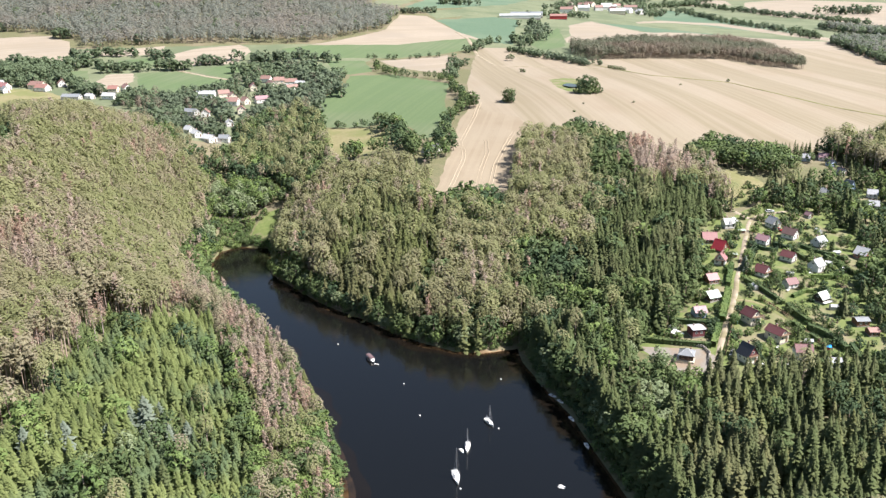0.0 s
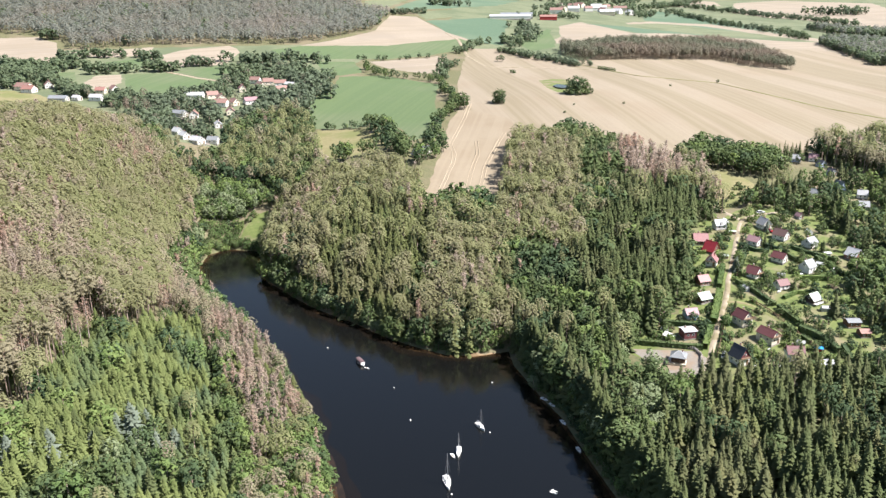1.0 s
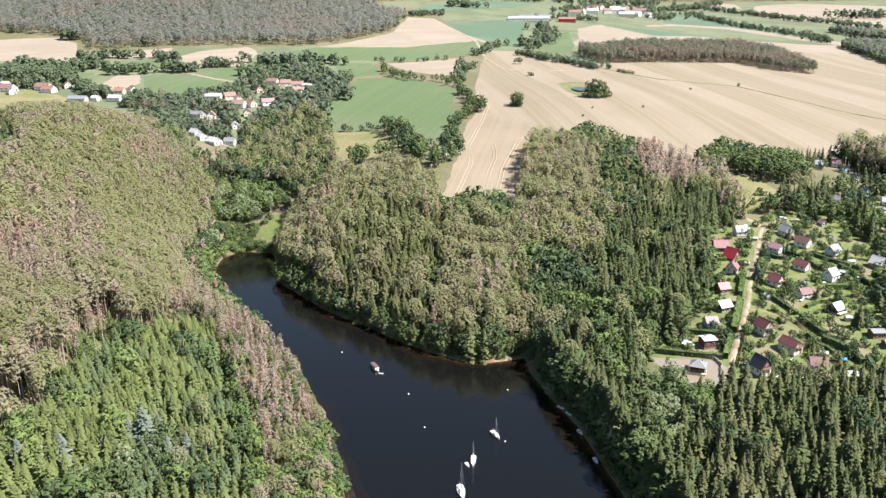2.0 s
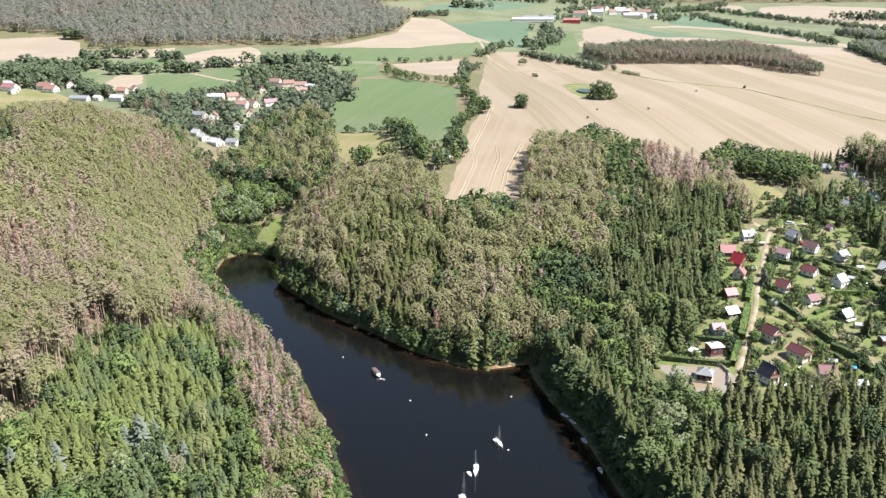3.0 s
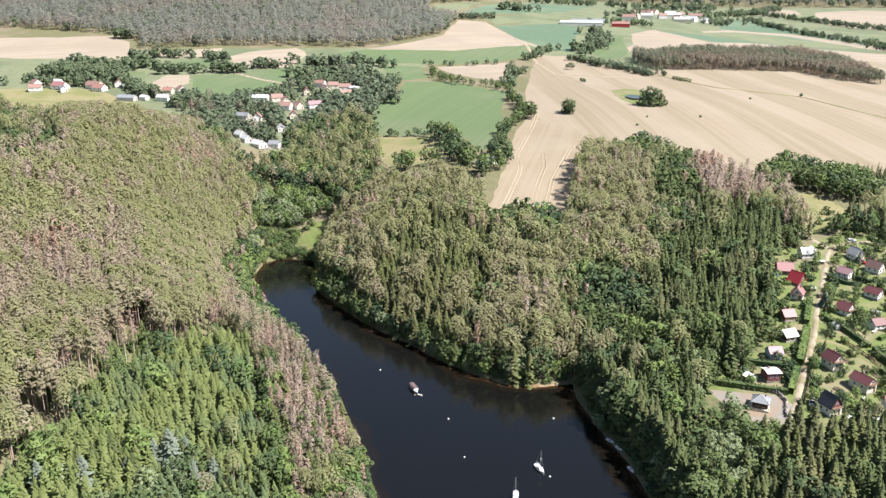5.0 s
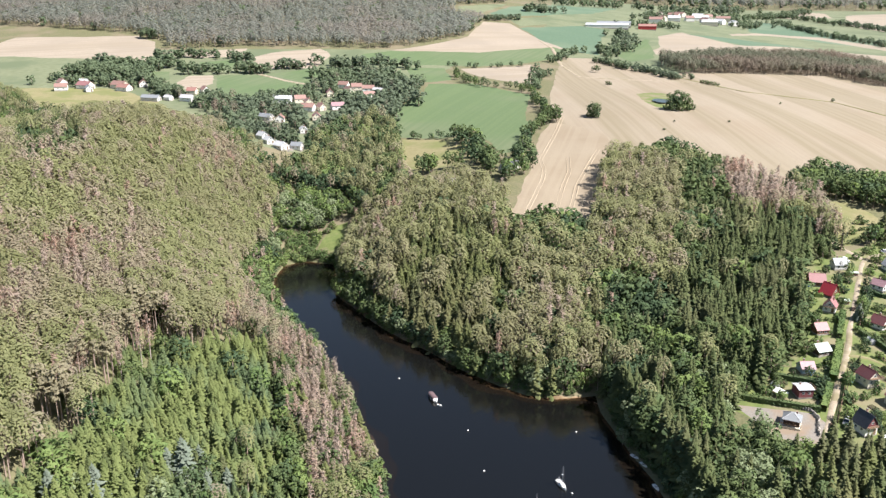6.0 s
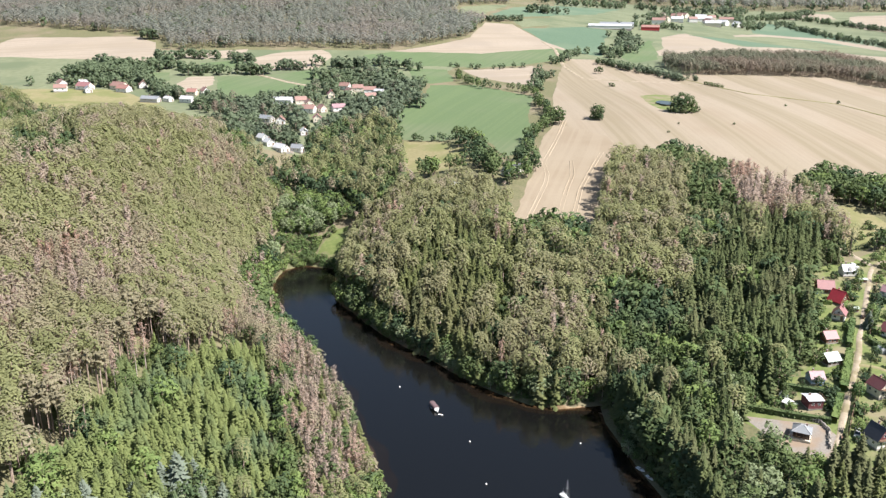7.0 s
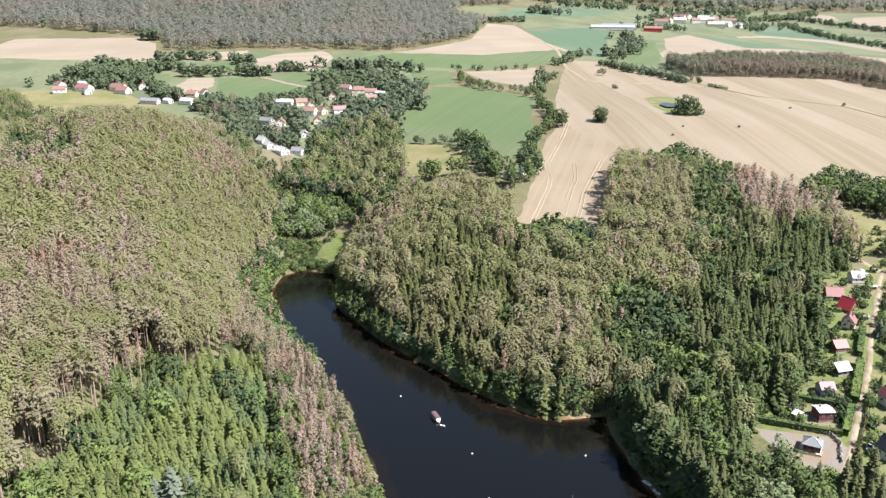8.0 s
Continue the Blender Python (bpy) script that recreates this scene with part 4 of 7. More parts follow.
tree_row([(430, 1560), (470, 1440), (520, 1240), (545, 1190), (560, 1090)], 2.6, FB, (0.6, 1.2), 7)
tree_row([(600, 1300), (640, 1290), (690, 1330)], 4.0, FB, (1.2, 1.8), 10)
tree_row([(330, 1400), (420, 1480), (520, 1640)], 3.2, FB, (0.8, 1.4), 9)
tree_row([(40, 1280), (130, 1420), (250, 1480), (420, 1640)], 6.6, FB, (1.2, 2.0), 18)
tree_row([(150, 1100), (180, 1220), (260, 1420), (330, 1400), (310, 1180), (270, 1150)], 5.4, FB, (0.7, 1.2), 12)
tree_row([(110, 1000), (150, 1030), (180, 1010)], 3.6, FB, (0.7, 1.1), 6)
tree_row([(-46, 940), (-20, 965), (0, 975)], 3, FB, (0.6, 1.0), 4)
tree_row([(0, 1075), (22, 1085), (40, 1100)], 2.4, FB, (1.0, 1.4), 5)
tree_row([(-345, 735), (-330, 738)], 3, FB, (1.0, 1.3), 3)
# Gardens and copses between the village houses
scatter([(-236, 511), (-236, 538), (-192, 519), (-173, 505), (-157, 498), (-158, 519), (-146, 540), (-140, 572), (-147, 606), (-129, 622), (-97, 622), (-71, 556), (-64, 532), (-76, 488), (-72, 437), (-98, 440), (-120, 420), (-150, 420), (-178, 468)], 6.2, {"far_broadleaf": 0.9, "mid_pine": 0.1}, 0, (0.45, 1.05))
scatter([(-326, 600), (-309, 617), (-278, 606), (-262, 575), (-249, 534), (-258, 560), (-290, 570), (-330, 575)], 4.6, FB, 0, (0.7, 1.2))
tree_row([(61, 717), (71, 694), (81, 677), (99, 657), (112, 625)], 1.9, FB, (0.4, 0.75), 2)
tree_row([(17, 462), (15, 445)], 2.2, BL, (0.8, 1.1), 2.0)
# Trees standing alone on the stubble
for x, y, s in ((38, 462, 0.95), (40.5, 464, 0.9), (37, 466, 0.75), (82, 480, 1.1), (86, 482, 1.25), (90, 480, 1.15), (85, 477, 0.95), (92, 478, 0.8), (39.5, 460.5, 0.8), (83, 478.5, 1.0), (88, 477.5, 1.05), (55, 656, 0.7), (57, 657, 0.6), (53, 659, 0.5)):
    plant("broadleaf", x, y, s, 0)
for x, y, s in ((38, 460.5, 1.4), (40, 459.5, 1.5), (36.5, 462, 1.3), (80, 478, 1.6), (83, 476, 1.7), (87, 475.5, 1.8), (91, 476.5, 1.6), (94, 479, 1.5), (58, 588, 1.2), (59.5, 587, 1.0), (194, 549, 0.9), (126, 611, 1.1), (128, 607.5, 1.2), (130, 604, 1.1), (132, 601, 1.2), (134, 598, 1.0), (71, 429.5, 0.5), (107, 449, 0.5), (79, 448, 0.4), (153, 519, 0.5)):
    plant("shrub", x, y, s, 0)

SEPARATE = {"pine": 130, "dry_pine": 60, "dead_pine": 70, "spruce": 120, "light_spruce": 60, "young_spruce": 130, "blue_spruce": 24, "broadleaf": 130, "light_broadleaf": 90, "willow": 20, "edge_pine": 70, "shrub": 150, "light_shrub": 120}
TREE_NAME = {"mid_pine": "field_pine_tree", "edge_pine": "edge_pine_tree", "shrub": "shrub_tree", "light_shrub": "light_shrub_tree", "pine": "pine_tree", "dry_pine": "dry_pine_tree", "dead_pine": "dead_pine_tree", "spruce": "spruce_tree", "light_spruce": "light_spruce_tree", "young_spruce": "young_spruce_tree", "blue_spruce": "blue_spruce_tree",
             "broadleaf": "deciduous_tree", "light_broadleaf": "light_deciduous_tree", "willow": "willow_tree", "far_pine": "far_pine_tree", "far_broadleaf": "far_deciduous_tree"}


def mesh_of(name, tris, mats, slots=None, normals=None):
    n = len(tris)
    me = bpy.data.meshes.new(name)
    me.vertices.add(3 * n)
    me.vertices.foreach_set("co", np.ascontiguousarray(tris, np.float32).ravel())
    me.loops.add(3 * n)
    me.loops.foreach_set("vertex_index", np.arange(3 * n, dtype=np.int32))
    me.polygons.add(n)
    me.polygons.foreach_set("loop_start", np.arange(0, 3 * n, 3, dtype=np.int32))
    for m in mats:
        me.materials.append(m)
    if slots is not None:
        me.polygons.foreach_set("material_index", slots.astype(np.int32))
    me.update(calc_edges=True)
    if normals is not None:
        soft = me.attributes.new("custom_normal", "FLOAT_VECTOR", "POINT")
        soft.data.foreach_set("vector", np.ascontiguousarray(normals, np.float32).ravel())
    return me


def open_plots():
    """No tree stands in the yards before the village houses, nor in the gap of the wood below them."""
    for kind, far in (("far_broadleaf", 22), ("mid_pine", 22), ("pine", 30), ("dry_pine", 30), ("dead_pine", 30), ("spruce", 30), ("broadleaf", 30), ("light_broadleaf", 30)):
        a = np.array(PLANTED[kind])
        shut = np.zeros(len(a), bool)
        for h in VILLAGE:
            if far == 22 or h[1] < 480:
                dx, dy = h[0] - a[:, 0], h[1] - a[:, 1]
                n = math.hypot(h[0], h[1])
                along, across = (dx * h[0] + dy * h[1]) / n, (dx * h[1] - dy * h[0]) / n
                shut |= (np.abs(across) < 5.5) & (along > -5) & (along < far)
        PLANTED[kind] = [t for t, b in zip(PLANTED[kind], shut) if not b]


def grow_trees():
    open_plots()
    for kind, planted in PLANTED.items():
        if not planted:
            continue
        leafmat, barkmat, lod0, lod1, label = KINDS[kind]
        arr = np.array(planted)
        z = height(arr[:, 0], arr[:, 1]) - 0.1
        turn = rng.uniform(0, 6.283, len(arr))
        fat = rng.uniform(0.85, 1.2, len(arr))
        order = np.argsort(np.hypot(arr[:, 0] - 10, arr[:, 1] - 165))
        single = set(order[: SEPARATE.get(kind, 0)].tolist())
        shared = {}
        soup, soft, slots = [], [], []
        for i, (x, y, s, lod) in enumerate(planted):
            lib = lod1 if lod else lod0
            v = int(rng.integers(len(lib)))
            if i in single:
                if (lod, v) not in shared:
                    t, sl, nm = lib[v]
                    shared[lod, v] = (mesh_of("crown", t[sl == 0], [M[leafmat]], None, nm[sl == 0]), mesh_of("trunk", t[sl == 1], [M[barkmat]], None, nm[sl == 1]))
                crown, trunk = shared[lod, v]
                tree = new(TREE_NAME[kind].replace("shrub_tree", "shrub"))
                tree.matrix_basis = Matrix.LocRotScale((x, y, z[i]), Euler((0, 0, turn[i])), (s * fat[i], s * fat[i], s))
                tagged(tree, label, "shrub" if "shrub" in kind else "tree", TREE_NAME[kind].replace("shrub_tree", "shrub") + "s near the lake")
                for nm, me in (("trunk", trunk), ("crown", crown)):
                    new(nm, me).parent = tree
            else:
                t, sl, nm = lib[v]
                c, sn = math.cos(turn[i]) * s * fat[i], math.sin(turn[i]) * s * fat[i]
                rot = np.array([[c, sn, 0], [-sn, c, 0], [0, 0, s]])
                soup.append(t @ rot + np.array([x, y, z[i]]))
                turned = np.array([[math.cos(turn[i]), math.sin(turn[i]), 0], [-math.sin(turn[i]), math.cos(turn[i]), 0], [0, 0, 1]])
                soft.append(nm @ turned)
                slots.append(sl)
        if soup:
            me = mesh_of(TREE_NAME[kind] + "s", np.concatenate(soup), [M[leafmat], M[barkmat]], np.concatenate(slots), np.concatenate(soft))
            tagged(new(TREE_NAME[kind].replace("_tree", "_stand"), me), "dense stand of many trees, each a " + label, "trees", kind="stuff")


# Paints and building materials
def plain(name, c, rough=0.6, metal=0.0, var=0.18, fine=1.4, bump=0.0, spec=0.4):
    return shader(name, tuple(v * (1 - var) for v in c), tuple(min(0.95, v * (1 + var * 0.6)) for v in c), rough, fine, 0.35, tuple(min(0.95, v * (1 - var * 0.5) + 0.01) for v in c), bump, metal, spec=spec)


ROOF = {k: plain("roof_" + k, c, 0.55, var=0.2, fine=2.0, bump=0.02) for k, c in {
    "maroon": (0.14, 0.052, 0.054), "red": (0.36, 0.035, 0.05), "pink": (0.29, 0.145, 0.145), "mauve": (0.31, 0.19, 0.205), "rust": (0.29, 0.155, 0.13), "grey": (0.34, 0.35, 0.37), "pale": (0.47, 0.48, 0.49),
    "slate": (0.055, 0.06, 0.075), "mint": (0.39, 0.45, 0.38), "brown": (0.16, 0.10, 0.09), "blue": (0.03, 0.33, 0.80), "tile": (0.27, 0.165, 0.140), "steel": (0.23, 0.245, 0.26)}.items()}
WALL = {k: plain("wall_" + k, c, 0.8, var=0.1) for k, c in {
    "white": (0.72, 0.71, 0.68), "cream": (0.66, 0.60, 0.49), "wood": (0.17, 0.085, 0.055), "dark": (0.07, 0.045, 0.035), "brick": (0.30, 0.15, 0.11), "blue": (0.40, 0.50, 0.66), "grey": (0.50, 0.49, 0.47), "maroon": (0.16, 0.05, 0.055), "red": (0.40, 0.05, 0.05)}.items()}
M["stone"] = shader("stone", (0.24, 0.22, 0.20), (0.40, 0.37, 0.33), fine=1.6, broad=0.5, third=(0.18, 0.17, 0.15), bump=0.05)
M["timber"] = plain("timber", (0.20, 0.13, 0.085), 0.75)
M["frame"] = plain("window_frame_paint", (0.74, 0.73, 0.70), 0.5, var=0.08)
M["chimney"] = plain("chimney_brick", (0.36, 0.22, 0.17), 0.85)
M["hull"] = plain("white_hull_gelcoat", (0.82, 0.82, 0.80), 0.25, var=0.04)
M["deck"] = plain("boat_deck", (0.66, 0.65, 0.61), 0.5, var=0.1)
M["mast"] = plain("mast_aluminium", (0.62, 0.63, 0.65), 0.35, 0.8, 0.06)
M["canvas"] = plain("sail_cover_canvas", (0.45, 0.46, 0.50), 0.8)
M["rope"] = plain("rigging_wire", (0.35, 0.35, 0.36), 0.5, 0.5)
M["buoy"] = plain("buoy_plastic", (0.85, 0.84, 0.80), 0.4, var=0.05)
M["awning"] = plain("maroon_awning", (0.13, 0.085, 0.09), 0.7)
glass = bpy.data.materials.new("window_glass")
glass.use_nodes = True
gb = glass.node_tree.nodes["Principled BSDF"]
gb.inputs["Base Color"].default_value = (0.03, 0.04, 0.05, 1)
gb.inputs["Roughness"].default_value = 0.08
gb.inputs["Metallic"].default_value = 0.0


def add_box(bm, x0, x1, y0, y1, z0, z1):
    v = [bm.verts.new((x, y, z)) for z in (z0, z1) for x, y in ((x0, y0), (x1, y0), (x1, y1), (x0, y1))]
    for f in ((3, 2, 1, 0), (4, 5, 6, 7), (0, 1, 5, 4), (1, 2, 6, 5), (2, 3, 7, 6), (3, 0, 4, 7)):
        bm.faces.new([v[i] for i in f])
    return v


def box_part(name, size, mat, parent, label=""):
    bm = bmesh.new()
    add_box(bm, *size)
    return part(name, bm, mat, parent, label)


def prism(bm, profile, y0, y1):
    """A profile in x and z pulled along y."""
    a = [bm.verts.new((x, y0, z)) for x, z in profile]
    b = [bm.verts.new((x, y1, z)) for x, z in profile]
    bm.faces.new(a)
    bm.faces.new(b[::-1])
    n = len(profile)
    for i in range(n):
        bm.faces.new((a[i], b[i], b[(i + 1) % n], a[(i + 1) % n]))


def window_part(parent, face, u, z, wide, high, w, l, name="window"):
    """A framed window on the front (-y), back, left or right wall."""
    def place(u0, u1, z0, z1, out0, out1):
        if face == "front":
            return (u0, u1, -l / 2 - out1, -l / 2 - out0, z0, z1)
        if face == "back":
            return (u0, u1, l / 2 + out0, l / 2 + out1, z0, z1)
        if face == "right":
            return (w / 2 + out0, w / 2 + out1, u0, u1, z0, z1)
        return (-w / 2 - out1, -w / 2 - out0, u0, u1, z0, z1)
    fr = box_part(name, place(u - wide / 2 - 0.09, u + wide / 2 + 0.09, z - high / 2 - 0.09, z + high / 2 + 0.09, -0.03, 0.05), M["frame"] if name == "window" else M["timber"], parent)
    if name == "window":
        box_part("pane", place(u - wide / 2, u - 0.03, z - high / 2, z + high / 2, 0.03, 0.065), glass, fr)
        box_part("pane", place(u + 0.03, u + wide / 2, z - high / 2, z + high / 2, 0.03, 0.065), glass, fr)
    return fr


def roof_part(house, w, l, e, r, mat, over=0.35, thick=0.14):
    """Two roof slopes with overhang and a ridge cap."""
    k = r / (w / 2)
    for s in (-1, 1):
        bm = bmesh.new()
        x1 = w / 2 + over
        prism(bm, [(0, e + r), (s * x1, e + r - k * x1), (s * x1, e + r - k * x1 + thick), (0, e + r + thick)], -l / 2 - over, l / 2 + over)
        part("roof_slope", bm, mat, house)
    box_part("ridge_cap", (-0.09, 0.09, -l / 2 - over - 0.02, l / 2 + over + 0.02, e + r + thick - 0.05, e + r + thick + 0.05), mat, house)


def house(x, y, rot, w, l, e, r, roof, wall, label, name="cabin", balcony=False, chimney=True, gable=None, deck=False, group="garden cabins of the colony", z=None, detail=True, dormer=False):
    ob = new(name)
    zz = h1(x, y) if z is None else z
    c, s = abs(math.cos(radians(rot))), abs(math.sin(radians(rot)))
    zz = max(zz, 0.5 * (h1(x, y + (l * c + w * s) / 2 / UNIT) + zz) - 0.15)
    ob.matrix_basis = pose(x, y, zz, 0, 0, rot) @ Matrix.Scale((0.88 if name in ("cabin", "shed") else 1.0) / UNIT, 4)
    tagged(ob, label, "house", group)
    box_part("plinth", (-w / 2 - 0.08, w / 2 + 0.08, -l / 2 - 0.08, l / 2 + 0.08, -2.2, 0.25), M["stone"], ob)
    bm = bmesh.new()
    prism(bm, [(-w / 2, 0.25), (w / 2, 0.25), (w / 2, e), (0, e + r), (-w / 2, e)], -l / 2, l / 2)
    part("wall", bm, WALL[wall], ob)
    if gable:
        for yy in (-l / 2 - 0.04, l / 2 + 0.02):
            bm = bmesh.new()
            prism(bm, [(-w / 2 * 0.98, e + 0.02), (w / 2 * 0.98, e + 0.02), (0, e + r - 0.03)], yy, yy + 0.02)
            part("gable_boarding", bm, WALL[gable], ob)
    roof_part(ob, w, l, e, r, ROOF[roof])
    if chimney:
        ch = box_part("chimney", (w * 0.12, w * 0.12 + 0.5, l * 0.1, l * 0.1 + 0.5, e + r * 0.5, e + r + 0.75), M["chimney"], ob)
        box_part("chimney_cap", (w * 0.12 - 0.07, w * 0.12 + 0.57, l * 0.1 - 0.07, l * 0.1 + 0.57, e + r + 0.75, e + r + 0.83), M["stone"], ch)
    if e > 1.5 and detail:
        window_part(ob, "front", -w * 0.24, e * 0.58, 0.85, 0.85, w, l)
        window_part(ob, "front", w * 0.28, 0.25 + 0.98, 0.85, 1.92, w, l, "door")
        for f in ("left", "right"):
            window_part(ob, f, -l * 0.22, e * 0.58, 0.8, 0.8, w, l)
            window_part(ob, f, l * 0.2, e * 0.58, 0.8, 0.8, w, l)
    if r > 1.6 and detail:
        window_part(ob, "front", 0, e + r * 0.32, 0.8, 0.75, w, l)
        window_part(ob, "back", 0, e + r * 0.32, 0.8, 0.75, w, l)
    if balcony:
        ba = box_part("balcony", (-w * 0.45, w * 0.45, -l / 2 - 1.0, -l / 2, e - 0.12, e), M["timber"], ob)
        box_part("balcony_rail", (-w * 0.45, w * 0.45, -l / 2 - 1.0, -l / 2 - 0.94, e + 0.7, e + 0.82), M["timber"], ba)
        for i in range(6):
            xx = -w * 0.45 + 0.9 * w * i / 5
            box_part("baluster", (xx - 0.03, xx + 0.03, -l / 2 - 0.99, -l / 2 - 0.95, e, e + 0.7), M["timber"], ba)
    if deck:
        de = box_part("deck", (-w / 2 - 1.4, -w / 2, -l / 2, l / 2, 0.15, 0.32), WALL["white"], ob)
        box_part("deck_rail", (-w / 2 - 1.4, -w / 2 - 1.33, -l / 2, l / 2, 0.95, 1.05), WALL["white"], de)
    if dormer:
        bm = bmesh.new()
        prism(bm, [(-0.7, e + 0.2), (0.7, e + 0.2), (0.7, e + 1.1), (0, e + 1.8), (-0.7, e + 1.1)], -w / 2 - 0.2, 0)
        bm.transform(Matrix.Rotation(radians(-90), 4, "Z"))
        part("dormer", bm, WALL[wall], ob)
    return ob


CABINS = [
    (73.8, 214.0, 98, 4.8, 5.0, 2.2, 2.0, "mauve", "blue", "small garden cabin with a faded red roof"),
    (80.2, 223.2, 112, 5.8, 5.8, 1.8, 2.2, "mint", "dark", "timber cabin with a pale mint sheet roof"),
    (83.4, 233.9, 106, 5.2, 5.2, 2.0, 2.2, "pink", "wood", "wooden cabin with a salmon red roof"),
    (90.3, 246.2, -28, 5.0, 5.8, 2.6, 2.9, "pink", "white", "white cabin with a steep salmon roof"),
    (91.6, 262.7, 84, 6.8, 6.8, 2.0, 2.9, "pink", "wood", "cabin with a wide dusty pink roof"),
    (93.2, 255.7, 38, 6.0, 5.8, 1.2, 4.2, "red", "wood", "steep cabin with a bright crimson roof"),
    (102.0, 273.9, 98, 5.2, 6.0, 2.6, 2.4, "grey", "white", "white cabin with a light grey roof and dormer"),
    (117.7, 273.6, 18, 5.2, 5.6, 2.6, 2.9, "grey", "white", "white cabin with a light grey roof"),
    (109.3, 260.2, 38, 4.9, 6.0, 2.4, 2.0, "mauve", "white", "cabin with a mauve roof and white gable"),
    (120.0, 264.1, 38, 5.2, 6.5, 2.6, 2.7, "brown", "white", "white gabled cabin with a dark brown roof"),
    (133.7, 281.3, 20, 2.9, 3.2, 1.8, 1.5, "mauve", "grey", "small shed with a pale weathered roof"),
    (148.0, 300.2, 24, 5.8, 5.8, 2.2, 3.2, "pale", "dark", "dark gabled cabin with a near-white roof"),
    (112.7, 247.1, 40, 4.9, 6.0, 2.4, 2.2, "maroon", "white", "white cabin with a maroon roof"),
    (100.5, 237.1, 38, 5.6, 5.6, 2.3, 2.7, "maroon", "white", "white cabin with a dark maroon roof"),
    (106.0, 229.0, 110, 4.7, 5.4, 2.2, 2.0, "maroon", "white", "cabin with a maroon roof and white terrace"),
    (118.4, 239.3, 124, 5.4, 5.8, 3.2, 2.7, "grey", "white", "tall white cabin with a grey roof"),
    (111.6, 220.0, 120, 5.2, 5.4, 1.7, 2.4, "mint", "dark", "dark timber cabin with a pale roof and deck"),
    (127.1, 257.5, 124, 5.2, 6.0, 2.6, 2.4, "grey", "white", "white cabin with a light bluish grey roof"),
    (137.3, 247.9, 34, 6.0, 5.8, 2.4, 2.9, "pale", "brick", "brick cabin with a white roof"),
    (116.4, 205.8, 92, 4.5, 5.2, 2.4, 0.8, "steel", "wood", "cabin with a low grey roof"),
    (117.0, 200.4, 92, 4.0, 3.9, 2.0, 1.0, "rust", "wood", "cabin with a red roof"),
    (86.8, 208.8, 22, 5.2, 6.2, 3.6, 2.6, "maroon", "cream", "cream house with a maroon roof and timber balcony"),
    (90.3, 199.0, 28, 4.8, 7.6, 3.6, 2.0, "maroon", "cream", "long cream house with a ribbed maroon roof"),
    (79.0, 189.4, 24, 5.0, 5.8, 3.4, 3.8, "slate", "white", "white house with a steep dark slate roof and red gable"),
    (93.7, 190.1, 84, 5.2, 6.2, 3.2, 2.2, "maroon", "white", "white house with a dark red roof and timber gable"),
    (99.6, 185.6, 92, 4.3, 5.6, 2.3, 0.8, "grey", "white", "low cabin with a pale grey roof under the spruces"),
    (69.9, 203.7, 100, 5.2, 5.2, 3.3, 0.5, "pale", "maroon", "two-storey maroon timber cabin with a flat white roof"),
    (150.6, 342.2, 30, 4.5, 5.0, 2.4, 2.2, "pale", "white", "small white cabin before the conifer hedge"),
    (158.8, 344.0, 60, 5.2, 5.4, 2.4, 2.2, "grey", "blue", "cabin with a weathered grey roof"),
    (167.3, 345.6, 60, 5.2, 5.4, 2.4, 2.2, "mauve", "white", "cabin with a weathered mauve roof"),
    (166.6, 336.6, 20, 4.3, 4.5, 2.3, 2.0, "slate", "blue", "dark roofed cabin with bluish walls"),
    (165.8, 325.2, 20, 4.3, 4.5, 2.3, 2.0, "slate", "white", "dark roofed cabin with a pale wall"),
    (161.2, 308.6, 25, 5.2, 5.2, 0.7, 5.0, "steel", "blue", "A-frame cabin with a grey roof and glazed gable"),
    (166.4, 300.6, 70, 4.9, 5.2, 2.4, 2.2, "grey", "white", "cabin with a light grey roof"),
    (161.2, 289.2, 70, 4.9, 5.2, 2.4, 2.4, "grey", "dark", "dark timber cabin with a light grey roof"),
]
for i, (x, y, rot, w, l, e, r, roof, wall, label) in enumerate(CABINS):
    house(x, y, rot, w, l, e, r, roof, wall, label, balcony=i in (21, 22, 23, 26, 3, 13), deck=i == 16, gable={23: "maroon", 24: "wood", 22: None}.get(i), dormer=i == 6, chimney=i not in (10, 16, 19, 20))
house(101.4, 193.2, 70, 2.0, 2.6, 1.7, 0.35, "blue", "red", "small red shed with a bright blue roof by the path", "shed", chimney=False, detail=False)
house(96.0, 250.5, 95, 2.2, 2.6, 1.6, 0.4, "mint", "wood", "low garden shed with a pale roof", "shed", chimney=False, detail=False)
house(104.8, 269.0, 95, 2.0, 3.4, 1.6, 0.4, "mint", "wood", "low garden shed with a pale green roof", "shed", chimney=False, detail=False)
house(85.5, 266.5, 90, 2.4, 4.6, 1.8, 0.4, "rust", "brick", "low brick outbuilding with a rusty roof", "shed", chimney=False, detail=False)
house(84.8, 251.5, 92, 2.6, 3.4, 1.7, 0.4, "rust", "brick", "low outbuilding with a rust red roof", "shed", chimney=False, detail=False)
house(129.6, 250.0, 95, 2.2, 3.0, 1.9, 0.4, "pale", "white", "small white garden shed", "shed", chimney=False, detail=False)


